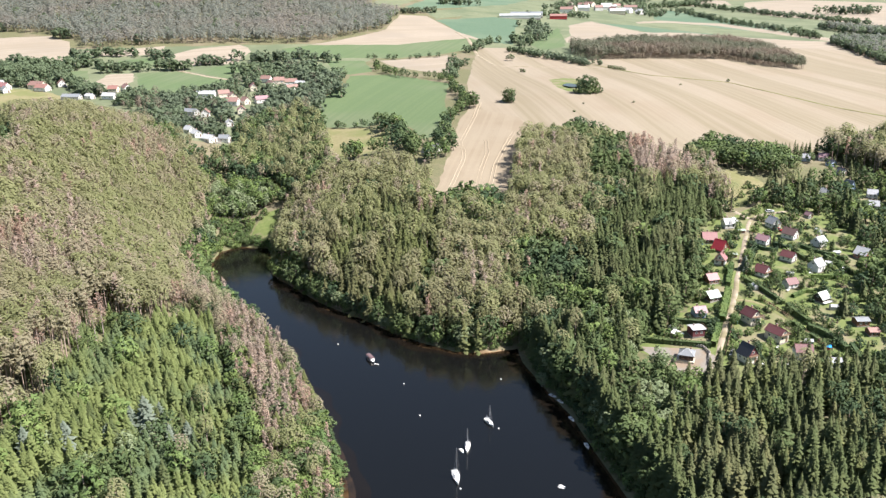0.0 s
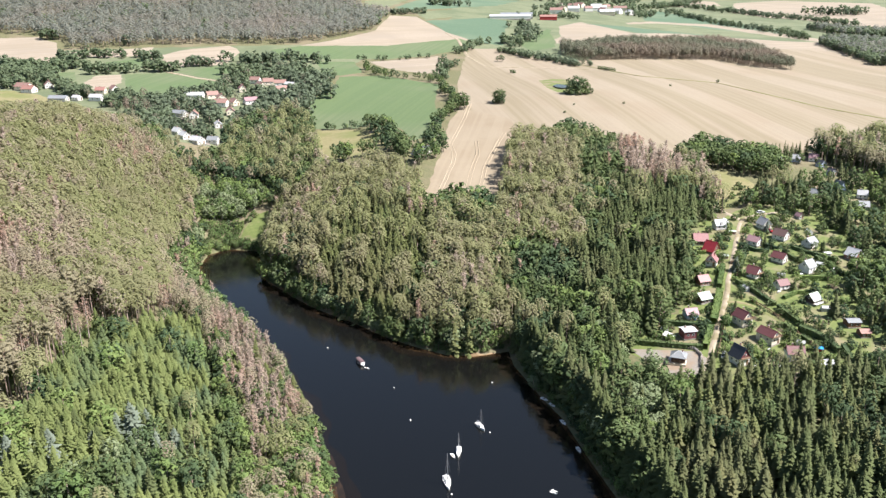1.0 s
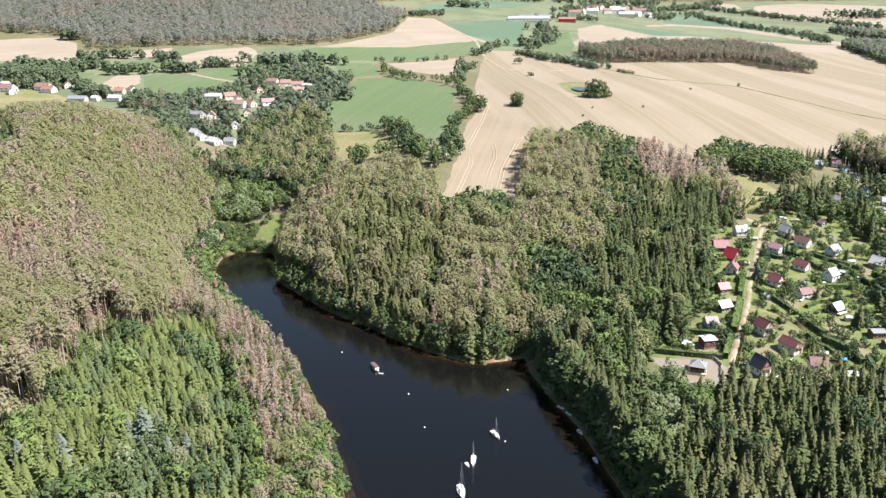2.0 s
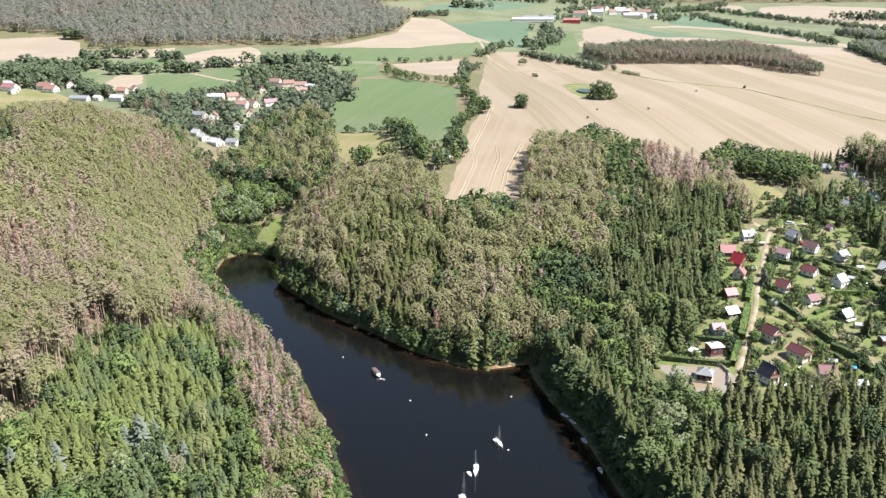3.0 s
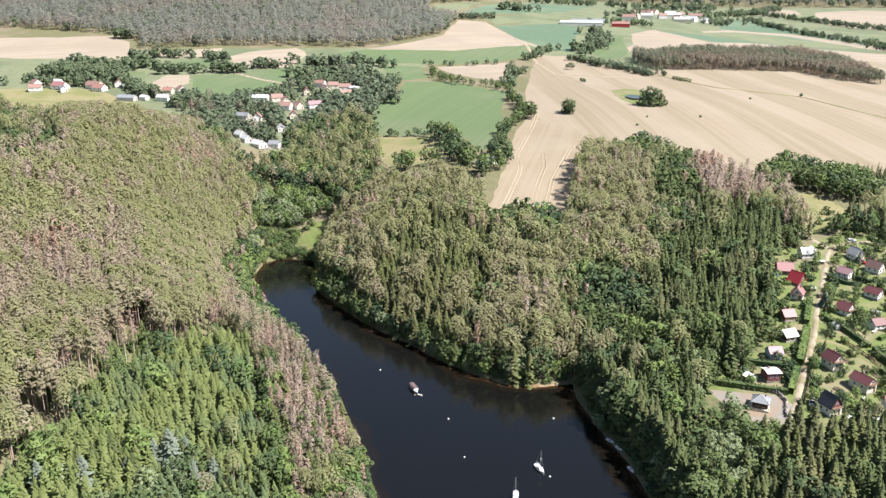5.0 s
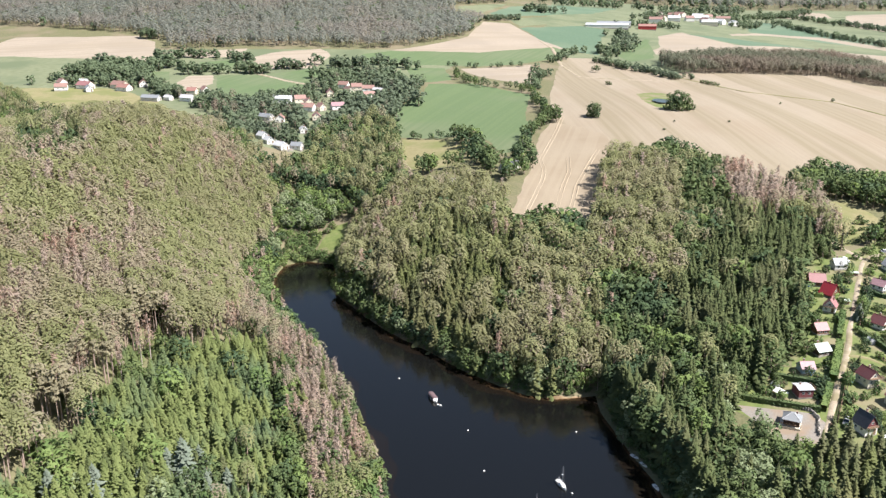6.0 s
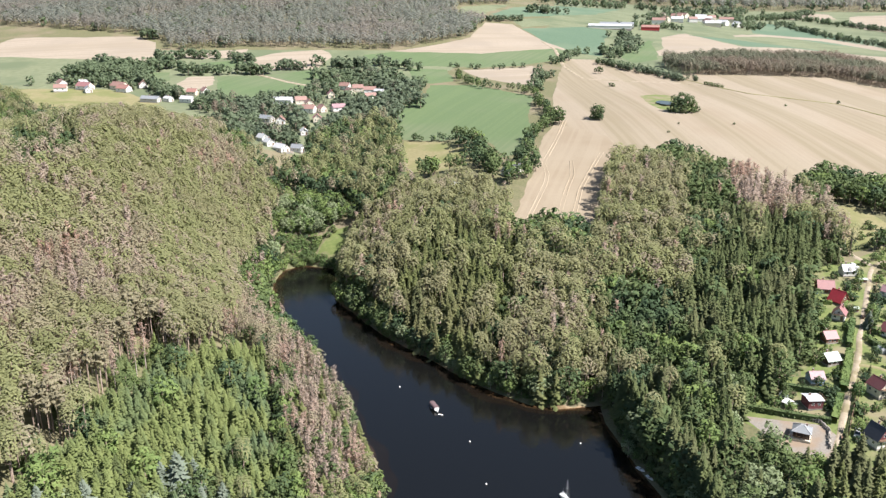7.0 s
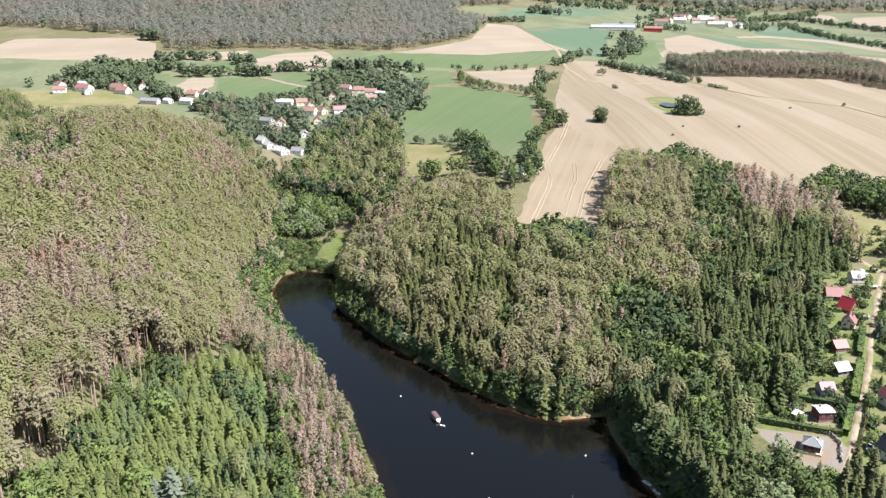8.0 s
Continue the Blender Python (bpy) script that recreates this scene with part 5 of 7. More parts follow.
# Pavilion with a hipped roof on the gravel yard
def pavilion(x, y, rot):
    ob = new("pavilion")
    z = h1(x, y + 1)
    ob.matrix_basis = pose(x, y, z, 0, 0, rot) @ Matrix.Scale(0.98 / UNIT, 4)
    tagged(ob, "timber pavilion with a grey hipped roof and white terrace on gravel", "pavilion")
    box_part("floor_slab", (-3.3, 2.9, -2.9, 2.7, -1.2, 0.2), WALL["cream"], ob)
    box_part("wall", (-2.2, 2.4, -2.0, 2.2, 0.35, 2.3), WALL["dark"], ob)
    bm = bmesh.new()
    base = [bm.verts.new(p) for p in ((-2.7, -2.6, 2.25), (2.9, -2.6, 2.25), (2.9, 2.7, 2.25), (-2.7, 2.7, 2.25))]
    top = [bm.verts.new(p) for p in ((-0.35, -0.25, 3.9), (0.55, -0.25, 3.9), (0.55, 0.35, 3.9), (-0.35, 0.35, 3.9))]
    bm.faces.new(base[::-1])
    bm.faces.new(top)
    for i in range(4):
        bm.faces.new((base[i], base[(i + 1) % 4], top[(i + 1) % 4], top[i]))
    ro = part("roof", bm, ROOF["steel"], ob)
    for a, b in (((-2.7, -2.6, 2.28), (-0.35, -0.25, 3.93)), ((2.9, -2.6, 2.28), (0.55, -0.25, 3.93)), ((2.9, 2.7, 2.28), (0.55, 0.35, 3.93)), ((-2.7, 2.7, 2.28), (-0.35, 0.35, 3.93))):
        bm = bmesh.new()
        d = Vector(b) - Vector(a)
        add_box(bm, -0.07, 0.07, 0, d.length, -0.03, 0.06)
        bm.transform(Matrix.Translation(a) @ d.to_track_quat("Y", "Z").to_matrix().to_4x4())
        part("hip_cap", bm, ROOF["pale"], ro)
    box_part("chimney", (1.0, 1.4, 0.6, 1.0, 2.7, 4.2), M["chimney"], ob)
    for xx in (-3.15, -1.2, 0.8, 2.75):
        box_part("post", (xx - 0.07, xx + 0.07, -2.8, -2.66, 0.35, 2.3), M["timber"], ob)
    rail = box_part("terrace_rail", (-3.25, 2.85, -2.85, -2.78, 1.1, 1.2), M["timber"], ob)
    for i in range(12):
        xx = -3.2 + 6.0 * i / 11
        box_part("baluster", (xx - 0.03, xx + 0.03, -2.84, -2.79, 0.35, 1.1), M["timber"], rail)
    return ob


pavilion(64.0, 192.0, -22)


# Roads and paths, draped over the land
def ribbon(name, pts, width, mat, label, lift=0.07, category="road"):
    dense = []
    for (ax, ay), (bx, by) in zip(pts, pts[1:]):
        n = max(1, int(math.hypot(bx - ax, by - ay) / 1.5))
        dense += [(ax + (bx - ax) * k / n, ay + (by - ay) * k / n) for k in range(n)]
    dense.append(pts[-1])
    d = np.array(dense)
    for _ in range(6):
        d[1:-1] = 0.25 * d[:-2] + 0.5 * d[1:-1] + 0.25 * d[2:]
    t = np.gradient(d, axis=0)
    t /= np.linalg.norm(t, axis=1)[:, None] + 1e-9
    side = np.stack([-t[:, 1], t[:, 0]], 1)
    verts, faces = [], []
    cols = (-0.5, -0.28, -0.06, 0.06, 0.28, 0.5)
    for k, (p, s) in enumerate(zip(d, side)):
        for c in cols:
            q = p + s * width * c * (1 + 0.12 * math.sin(k * 0.7 + c * 3))
            edge = abs(c) == 0.5
            verts.append((q[0], q[1], h1(q[0], q[1]) + (lift - 0.25 if edge else lift + (0.03 if abs(c) < 0.1 else 0.0))))
    m = len(cols)
    for k in range(len(d) - 1):
        for j in range(m - 1):
            faces.append((k * m + j, (k + 1) * m + j, (k + 1) * m + j + 1, k * m + j + 1))
    return tagged(link_mesh(name, verts, faces, [mat], smooth=True), label, category, kind="structure")


ribbon("road", [(67.5, 183.5), (73.1, 193.6), (78.0, 204.2), (82.7, 214.6), (86.6, 221.4), (92.8, 237.0), (101.2, 256.1), (109.0, 274.0), (112.2, 280.8), (118.5, 285.1), (128, 287)], 1.6, M["dirt"], "pale dirt lane between the garden plots", 0.16)
ribbon("road_branch", [(112.2, 280.8), (110.2, 285.1), (107.0, 290.5), (104, 300)], 2.2, M["dirt"], "pale dirt track into the clearing", 0.14)
ribbon("path", [(86.8, 221.8), (92.1, 221.5), (96.2, 213.0), (99.4, 204.5), (101.4, 197.3), (103.2, 189.3), (103.8, 180)], 1.6, M["meadow"], "dry grass path between fences", 0.12)
ribbon("field_track", [(30, 690), (42, 626), (57, 622), (93, 615), (134, 605)], 3.0, M["dirt"], "dirt track across the stubble", 0.25)
M["straw"] = shader("crushed_straw", (0.295, 0.246, 0.178), (0.345, 0.295, 0.220), fine=1.5, broad=0.2, third=(0.32, 0.265, 0.19), bump=0.02)
for shift in (0.0, 1.5):
    ribbon("wheel_track", [(1.0 + shift, 303.7), (1.8 + shift, 314.1), (5.1 + shift, 330.2), (8.2 + shift, 348.6), (9.5 + shift, 364.2), (7.9 + shift, 379.9), (10.9 + shift, 397.9), (15.8 + shift, 424.6), (21.4 + shift, 466.0)], 0.5, M["straw"], "pale wheel track pressed into the stubble", 0.13, "wheel track")
    ribbon("wheel_track", [(16.6 + shift, 306.0), (19.6 + shift, 323.6), (22.2 + shift, 343.1), (27.4 + shift, 366.3), (31.0 + shift, 381.2), (35.0 + shift, 396.0)], 0.45, M["straw"], "pale wheel track pressed into the stubble", 0.13, "wheel track")
    ribbon("wheel_track", [(11.0 + shift, 305.0), (14.0 + shift, 322.0), (16.5 + shift, 342.0), (20.0 + shift, 362.0), (20.5 + shift, 384.0)], 0.35, M["straw"], "pale wheel track pressed into the stubble", 0.13, "wheel track")
ribbon("field_ditch", [(116, 638), (132, 599), (146, 570), (170, 556), (193.5, 545), (207, 505), (223.5, 463.5), (246, 434), (300, 380)], 1.6, M["meadow"], "grassy ditch between two stubble fields", 0.3)
ribbon("village_road", [(-170, 490), (-148, 467), (-131, 441), (-120, 423), (-113, 400)], 4.0, M["gravel"], "grey village road", 0.25)
ribbon("farm_track", [(-196, 606), (-165, 581), (-144, 568), (-125, 560)], 3.5, M["dirt"], "pale farm track", 0.25)
ribbon("hill_track", [(30, 690), (28, 740), (26, 784), (15, 830)], 3.0, M["dirt"], "dirt track up the hill", 0.3)


# Hedges
def hedge(pts, width, tall, mat="leaves", label="clipped green garden hedge", step=0.16):
    r = np.random.default_rng(len(pts) * 100 + int(pts[0][0] * 10))
    tris = []
    core = []
    for (ax, ay), (bx, by) in zip(pts, pts[1:]):
        ln = math.hypot(bx - ax, by - ay)
        dx, dy = (bx - ax) / ln, (by - ay) / ln
        n = int(ln / step * (width + 2 * tall) * 0.62)
        for _ in range(n):
            f, q = r.uniform(0, ln), r.uniform(-1, 1)
            around = r.uniform(0, width + 2 * tall)
            if around < width:
                off, zz = around - width / 2, tall
            elif around < width + tall:
                off, zz = width / 2, around - width
            else:
                off, zz = -width / 2, around - width - tall
            x, y = ax + dx * f - dy * off, ay + dy * f + dx * off
            zz *= 1 + 0.12 * math.sin(f * 0.9 + ax)
            tris.append((x, y, zz))
        for k in range(max(1, int(ln / 2))):
            m = max(1, int(ln / 2))
            fa, fb = ln * k / m, ln * (k + 1) / m
            core.append(((ax + dx * fa, ay + dy * fa), (ax + dx * fb, ay + dy * fb), (-dy, dx)))
    p = np.array(tris)
    z = height(p[:, 0], p[:, 1])
    out = [leaf_tri(r, (a, b, zz + g), 0.26, 0.5) for (a, b, zz), g in zip(tris, z)]
    for a, b, sd in core:
        w = width * 0.42
        za, zb = h1(*a), h1(*b)
        q = [(a[0] + sd[0] * w, a[1] + sd[1] * w), (a[0] - sd[0] * w, a[1] - sd[1] * w), (b[0] - sd[0] * w, b[1] - sd[1] * w), (b[0] + sd[0] * w, b[1] + sd[1] * w)]
        lo = [(q[0][0], q[0][1], za - 0.3), (q[1][0], q[1][1], za - 0.3), (q[2][0], q[2][1], zb - 0.3), (q[3][0], q[3][1], zb - 0.3)]
        hi = [(q[0][0], q[0][1], za + tall * 0.85), (q[1][0], q[1][1], za + tall * 0.85), (q[2][0], q[2][1], zb + tall * 0.85), (q[3][0], q[3][1], zb + tall * 0.85)]
        out += [(hi[0], hi[1], hi[2]), (hi[0], hi[2], hi[3]), (lo[0], hi[0], hi[3]), (lo[0], hi[3], lo[3]), (lo[1], lo[2], hi[2]), (lo[1], hi[2], hi[1])]
    ob = new("hedge", mesh_of("hedge", np.array(out), [M[mat]]))
    return tagged(ob, label, "hedge", "hedges of the garden colony")


for pts, w, t, m in (
    ([(56.5, 214.2), (73, 208.6), (76.5, 207.2)], 1.5, 1.6, "leaves"), ([(54.5, 203), (63, 199.6), (72, 196.8)], 1.5, 1.5, "leaves"), ([(77.2, 206.5), (72.6, 196.8)], 1.6, 2.0, "leaves_light"),
    ([(93.2, 244), (87.6, 230.5)], 1.5, 1.8, "leaves_light"), ([(86.6, 227), (82.4, 217.5), (79.0, 209.5)], 1.9, 2.2, "leaves_light"),
    ([(93.8, 233.5), (96.9, 226.7), (99.7, 217.8)], 1.2, 1.5, "leaves"), ([(100.2, 216.5), (101.1, 210.6), (102.6, 206.2)], 1.4, 1.8, "leaves"),
    ([(97.9, 206.6), (99.2, 202.8)], 1.2, 1.5, "leaves"), ([(100.0, 200.0), (101.0, 197.0)], 1.2, 1.4, "leaves"), ([(101.0, 190.8), (101.9, 186.2)], 1.2, 1.5, "leaves"),
    ([(125.0, 248.4), (127.3, 243.5), (128.1, 235.7)], 1.2, 1.6, "leaves"), ([(112.3, 258.3), (115.7, 254.9), (118.2, 246.4)], 1.2, 1.5, "leaves"), ([(114.4, 234.2), (120.2, 233.7), (124.4, 235.2)], 1.4, 1.6, "leaves_light"),
    ([(101.0, 204.1), (104.5, 199.8), (106.3, 191.8)], 1.8, 2.0, "leaves"), ([(108.4, 194.3), (107.6, 187.2)], 1.3, 1.7, "leaves"), ([(91.6, 247.2), (95.6, 255.6), (100.4, 266.4)], 1.0, 1.3, "leaves_light"),
    ([(103.4, 252.0), (98.0, 241.5)], 1.0, 1.2, "leaves"), ([(80.0, 204.0), (79.2, 198.6)], 1.0, 1.3, "leaves"), ([(139, 291), (148, 289), (158, 294)], 1.8, 2.0, "leaves"),
    ([(104, 259), (108, 255), (112, 254)], 1.0, 1.2, "leaves"), ([(120, 257), (124, 252), (131, 246)], 1.2, 1.5, "leaves"), ([(86, 242), (80, 243), (78, 238)], 1.0, 1.4, "leaves_light"),
    ([(104, 222), (109, 225), (116, 225)], 1.1, 1.3, "leaves_light"), ([(84, 255), (91, 254)], 1.0, 1.3, "leaves_light"),
):
    hedge(pts, w, t, m)


# Fences of posts and rails along the path
def fence(pts, tall=1.1):
    ob = new("fence")
    tagged(ob, "dark wooden post and rail fence beside the path", "fence", "fences along the path")
    for (ax, ay), (bx, by) in zip(pts, pts[1:]):
        ln = math.hypot(bx - ax, by - ay)
        n = max(1, int(ln / 1.6))
        for k in range(n + 1):
            x, y = ax + (bx - ax) * k / n, ay + (by - ay) * k / n
            box_part("post", (x - 0.09, x + 0.09, y - 0.09, y + 0.09, h1(x, y) - 0.2, h1(x, y) + tall + 0.12), M["timber"], ob)
        for hh in (0.35, 0.85):
            bm = bmesh.new()
            a, b = Vector((ax, ay, h1(ax, ay) + hh)), Vector((bx, by, h1(bx, by) + hh))
            add_box(bm, -0.05, 0.05, 0, (b - a).length, -0.12, 0.12)
            bm.transform(Matrix.Translation(a) @ (b - a).to_track_quat("Y", "Z").to_matrix().to_4x4())
            part("rail", bm, M["timber"], ob)


fence([(94.2, 221), (97.4, 213), (98.6, 208.5)])
fence([(99.6, 202), (102.3, 192)])
fence([(74.4, 192.5), (79.3, 203.0), (83.6, 213.0)])
fence([(94.9, 236.0), (103.4, 256.0), (108.2, 267.0)])


# Low stone wall curving round the gravel yard, and heaps of garden things
def stone_wall(pts, n_row=3):
    ob = new("stone_wall")
    tagged(ob, "low dry stone wall beside the gravel yard", "wall")
    r = random.Random(5)
    stones = []
    for k in range(4):
        bm = bmesh.new()
        bmesh.ops.create_icosphere(bm, subdivisions=1, radius=0.32)
        for v in bm.verts:
            v.co *= r.uniform(0.8, 1.15)
        me = bpy.data.meshes.new("stone")
        bm.to_mesh(me)
        bm.free()
        me.materials.append(M["stone"])
        stones.append(me)
    for (ax, ay), (bx, by) in zip(pts, pts[1:]):
        n = int(math.hypot(bx - ax, by - ay) / 0.5)
        for k in range(n):
            for row in range(n_row):
                x, y = ax + (bx - ax) * k / n + r.uniform(-0.15, 0.15), ay + (by - ay) * k / n + r.uniform(-0.15, 0.15)
                s = new("stone", stones[r.randrange(4)])
                s.parent = ob
                s.matrix_basis = Matrix.LocRotScale((x, y, h1(x, y) + 0.12 + 0.3 * row), Euler((r.uniform(0, 3), r.uniform(0, 3), r.uniform(0, 3))), (1.1, 0.9, 0.8))


stone_wall([(66.8, 198.3), (69.8, 196.6), (70.6, 193.5), (69.6, 190.5), (68.6, 187.0)])


# Boats
def hull_mesh(length, beam, depth, n=13):
    bm = bmesh.new()
    rows = []
    for i in range(n):
        f = i / (n - 1)
        y = -length / 2 + length * f  # bow at -y
        half = beam / 2 * (math.sin(min(1.0, f * 1.35 + 0.02) * math.pi / 2) ** 0.8) * (1 - 0.22 * max(0, f - 0.6) / 0.4)
        sheer = depth * (0.55 + 0.22 * (1 - f) ** 2)
        rows.append([bm.verts.new((x * half, y, z)) for x, z in ((-1, sheer), (-0.92, 0.12), (-0.5, -depth * 0.35 * min(1, f * 4)), (0.5, -depth * 0.35 * min(1, f * 4)), (0.92, 0.12), (1, sheer))])
    for a, b in zip(rows, rows[1:]):
        for j in range(5):
            bm.faces.new((a[j], b[j], b[j + 1], a[j + 1]))
        bm.faces.new((a[5], b[5], b[0], a[0]))
    bm.faces.new(rows[-1])
    bm.faces.new(rows[0][::-1])
    return bm


def rod(name, a, b, r, mat, parent, sides=6):
    bm = bmesh.new()
    d = Vector(b) - Vector(a)
    bmesh.ops.create_cone(bm, cap_ends=True, segments=sides, radius1=r, radius2=r * 0.8, depth=d.length)
    bm.transform(Matrix.Translation((Vector(a) + Vector(b)) / 2) @ d.to_track_quat("Z", "Y").to_matrix().to_4x4())
    return part(name, bm, mat, parent)


def sailboat(x, y, heading, length, mast_h, label, rake=0.0):
    ob = new("sailboat")
    ob.matrix_basis = pose(x, y, 0.0, 0, 0, heading) @ Matrix.Scale(1 / UNIT, 4)
    tagged(ob, label, "sailboat", "sailboats at their moorings")
    part("hull", hull_mesh(length, length * 0.33, 1.0), M["hull"], ob)
    zz = 0.62
    bm = bmesh.new()
    prism(bm, [(-0.62, zz), (0.62, zz), (0.5, zz + 0.42), (-0.5, zz + 0.42)], -length * 0.2, length * 0.1)
    ca = part("cabin", bm, M["hull"], ob)
    for s in (-1, 1):
        box_part("cabin_window", (s * 0.585 - 0.02, s * 0.585 + 0.02, -length * 0.14, length * 0.06, zz + 0.12, zz + 0.28), glass, ca)
    box_part("cockpit", (-0.5, 0.5, length * 0.14, length * 0.4, zz - 0.28, zz + 0.03), M["deck"], ob)
    for s in (-1, 1):
        box_part("bench", (s * 0.62 - 0.14, s * 0.62 + 0.14, length * 0.14, length * 0.4, zz - 0.05, zz + 0.12), M["deck"], ob)
    my = -length * 0.08
    mast = rod("mast", (0, my, zz + 0.3), (0, my + rake, mast_h), 0.09, M["mast"], ob)
    rod("spreader", (-0.5, my, mast_h * 0.6), (0.5, my, mast_h * 0.6), 0.03, M["mast"], mast)
    boom = rod("boom", (0, my, zz + 1.0), (0, length * 0.36, zz + 0.95), 0.06, M["mast"], ob)
    rod("sail_cover", (0, my + 0.1, zz + 1.12), (0, length * 0.34, zz + 1.05), 0.13, M["canvas"], boom, 8)
    for a in ((-length * 0.16, my), (length * 0.16, my)):
        rod("shroud", (a[0], a[1] + 0.1, zz), (0, my, mast_h * 0.98), 0.02, M["rope"], mast, 4)
    rod("forestay", (0, -length * 0.48, zz + 0.2), (0, my, mast_h * 0.98), 0.02, M["rope"], mast, 4)
    rod("backstay", (0, length * 0.49, zz), (0, my, mast_h * 0.99), 0.02, M["rope"], mast, 4)
    box_part("rudder", (-0.04, 0.04, length * 0.5, length * 0.5 + 0.28, -0.5, 0.7), M["hull"], ob)
    return ob


def dinghy(x, y, heading, length, label, name="dinghy", z=0.0):
    ob = new(name)
    ob.matrix_basis = pose(x, y, z, 0, 0, heading) @ Matrix.Scale(1 / UNIT, 4)
    tagged(ob, label, "boat", "small boats")
    part("hull", hull_mesh(length, length * 0.42, 0.55), M["hull"], ob)
    box_part("thwart", (-length * 0.15, length * 0.15, -0.1, 0.15, 0.30, 0.42), M["timber"], ob)
    box_part("floor", (-length * 0.12, length * 0.12, -length * 0.25, length * 0.38, 0.30, 0.36), M["deck"], ob)
    return ob


sailboat(2.4, 148.6, 8, 6.6, 10.0, "white sailing yacht with bare mast, moored bow to buoy")
sailboat(5.2, 160.4, -5, 5.4, 7.0, "small white sailing yacht with bare mast and a dinghy alongside")
sailboat(10.8, 171.4, 27, 5.0, 6.6, "white sailing yacht with furled sail lying at its mooring", 0.0)
dinghy(3.9, 159.0, 20, 2.6, "white dinghy tied beside a sailing yacht")
dinghy(-18.9, 203.9, 70, 1.8, "small white dinghy tied to the covered boat")


def covered_boat(x, y, heading):
    ob = new("covered_boat")
    ob.matrix_basis = pose(x, y, 0, 0, 0, heading) @ Matrix.Scale(0.88 / UNIT, 4)
    tagged(ob, "long white boat with a maroon canopy roof", "boat")
    part("hull", hull_mesh(6.6, 2.3, 0.9), M["hull"], ob)
    bm = bmesh.new()
    prism(bm, [(-1.05, 1.55), (1.05, 1.55), (0.75, 1.82), (0, 1.92), (-0.75, 1.82)], -1.9, 3.1)
    part("canopy", bm, M["awning"], ob)
    for s in (-0.95, 0.95):
        for yy in (-1.8, -0.2, 1.4, 3.0):
            rod("post", (s, yy, 0.5), (s, yy, 1.58), 0.035, M["mast"], ob)
    box_part("side_panel", (-1.02, -0.97, -1.8, 3.0, 0.5, 1.05), M["awning"], ob)
    box_part("side_panel", (0.97, 1.02, -1.8, 3.0, 0.5, 1.05), M["awning"], ob)
    box_part("windscreen", (-0.9, 0.9, -2.0, -1.95, 0.55, 1.5), M["hull"], ob)
    box_part("bench", (-0.8, -0.4, -1.2, 2.6, 0.45, 0.75), M["deck"], ob)
    box_part("outboard_motor", (-0.15, 0.15, 3.25, 3.6, 0.1, 0.95), M["canvas"], ob)


covered_boat(-20.8, 207.0, 28)


def buoy(x, y, r=0.22):
    ob = new("buoy")
    ob.matrix_basis = pose(x, y, 0)
    tagged(ob, "round white mooring buoy on the water", "buoy", "mooring buoys")
    bm = bmesh.new()
    bmesh.ops.create_uvsphere(bm, u_segments=12, v_segments=8, radius=r)
    for v in bm.verts:
        v.co.z = v.co.z * 0.9 + 0.12
    part("float", bm, M["buoy"], ob)
    rod("mooring_ring", (0, 0, r), (0, 0, r + 0.2), 0.06, M["rope"], ob)


for x, y in ((-10.8, 192.1), (15.3, 194.3), (-6.1, 175.2), (-31.5, 217.8), (3.2, 144.6), (12.9, 168.8)):
    buoy(x, y)


def pedal_boat(x, y, heading):
    ob = new("pedal_boat")
    ob.matrix_basis = pose(x, y, 0, 0, 0, heading) @ Matrix.Scale(0.8 / UNIT, 4)
    tagged(ob, "white pedal boat with two floats", "boat")
    for s in (-0.55, 0.55):
        bm = hull_mesh(2.6, 0.6, 0.5)
        bm.transform(Matrix.Translation((s, 0, 0)))
        part("float", bm, M["hull"], ob)
    box_part("deck", (-0.5, 0.5, -0.5, 0.9, 0.32, 0.46), M["hull"], ob)
    for s in (-0.28, 0.28):
        box_part("seat", (s - 0.2, s + 0.2, 0.2, 0.65, 0.46, 0.8), M["deck"], ob)


pedal_boat(24.6, 144.8, 60)
for x, y, hd in ((29.6, 181.4, 25), (31.0, 172.8, 20), (28.0, 184.6, 40), (32.6, 160.6, 10)):
    dinghy(x, y, hd, 3.1, "white rowing boat pulled up at the shaded bank", "rowing_boat", 0.05)

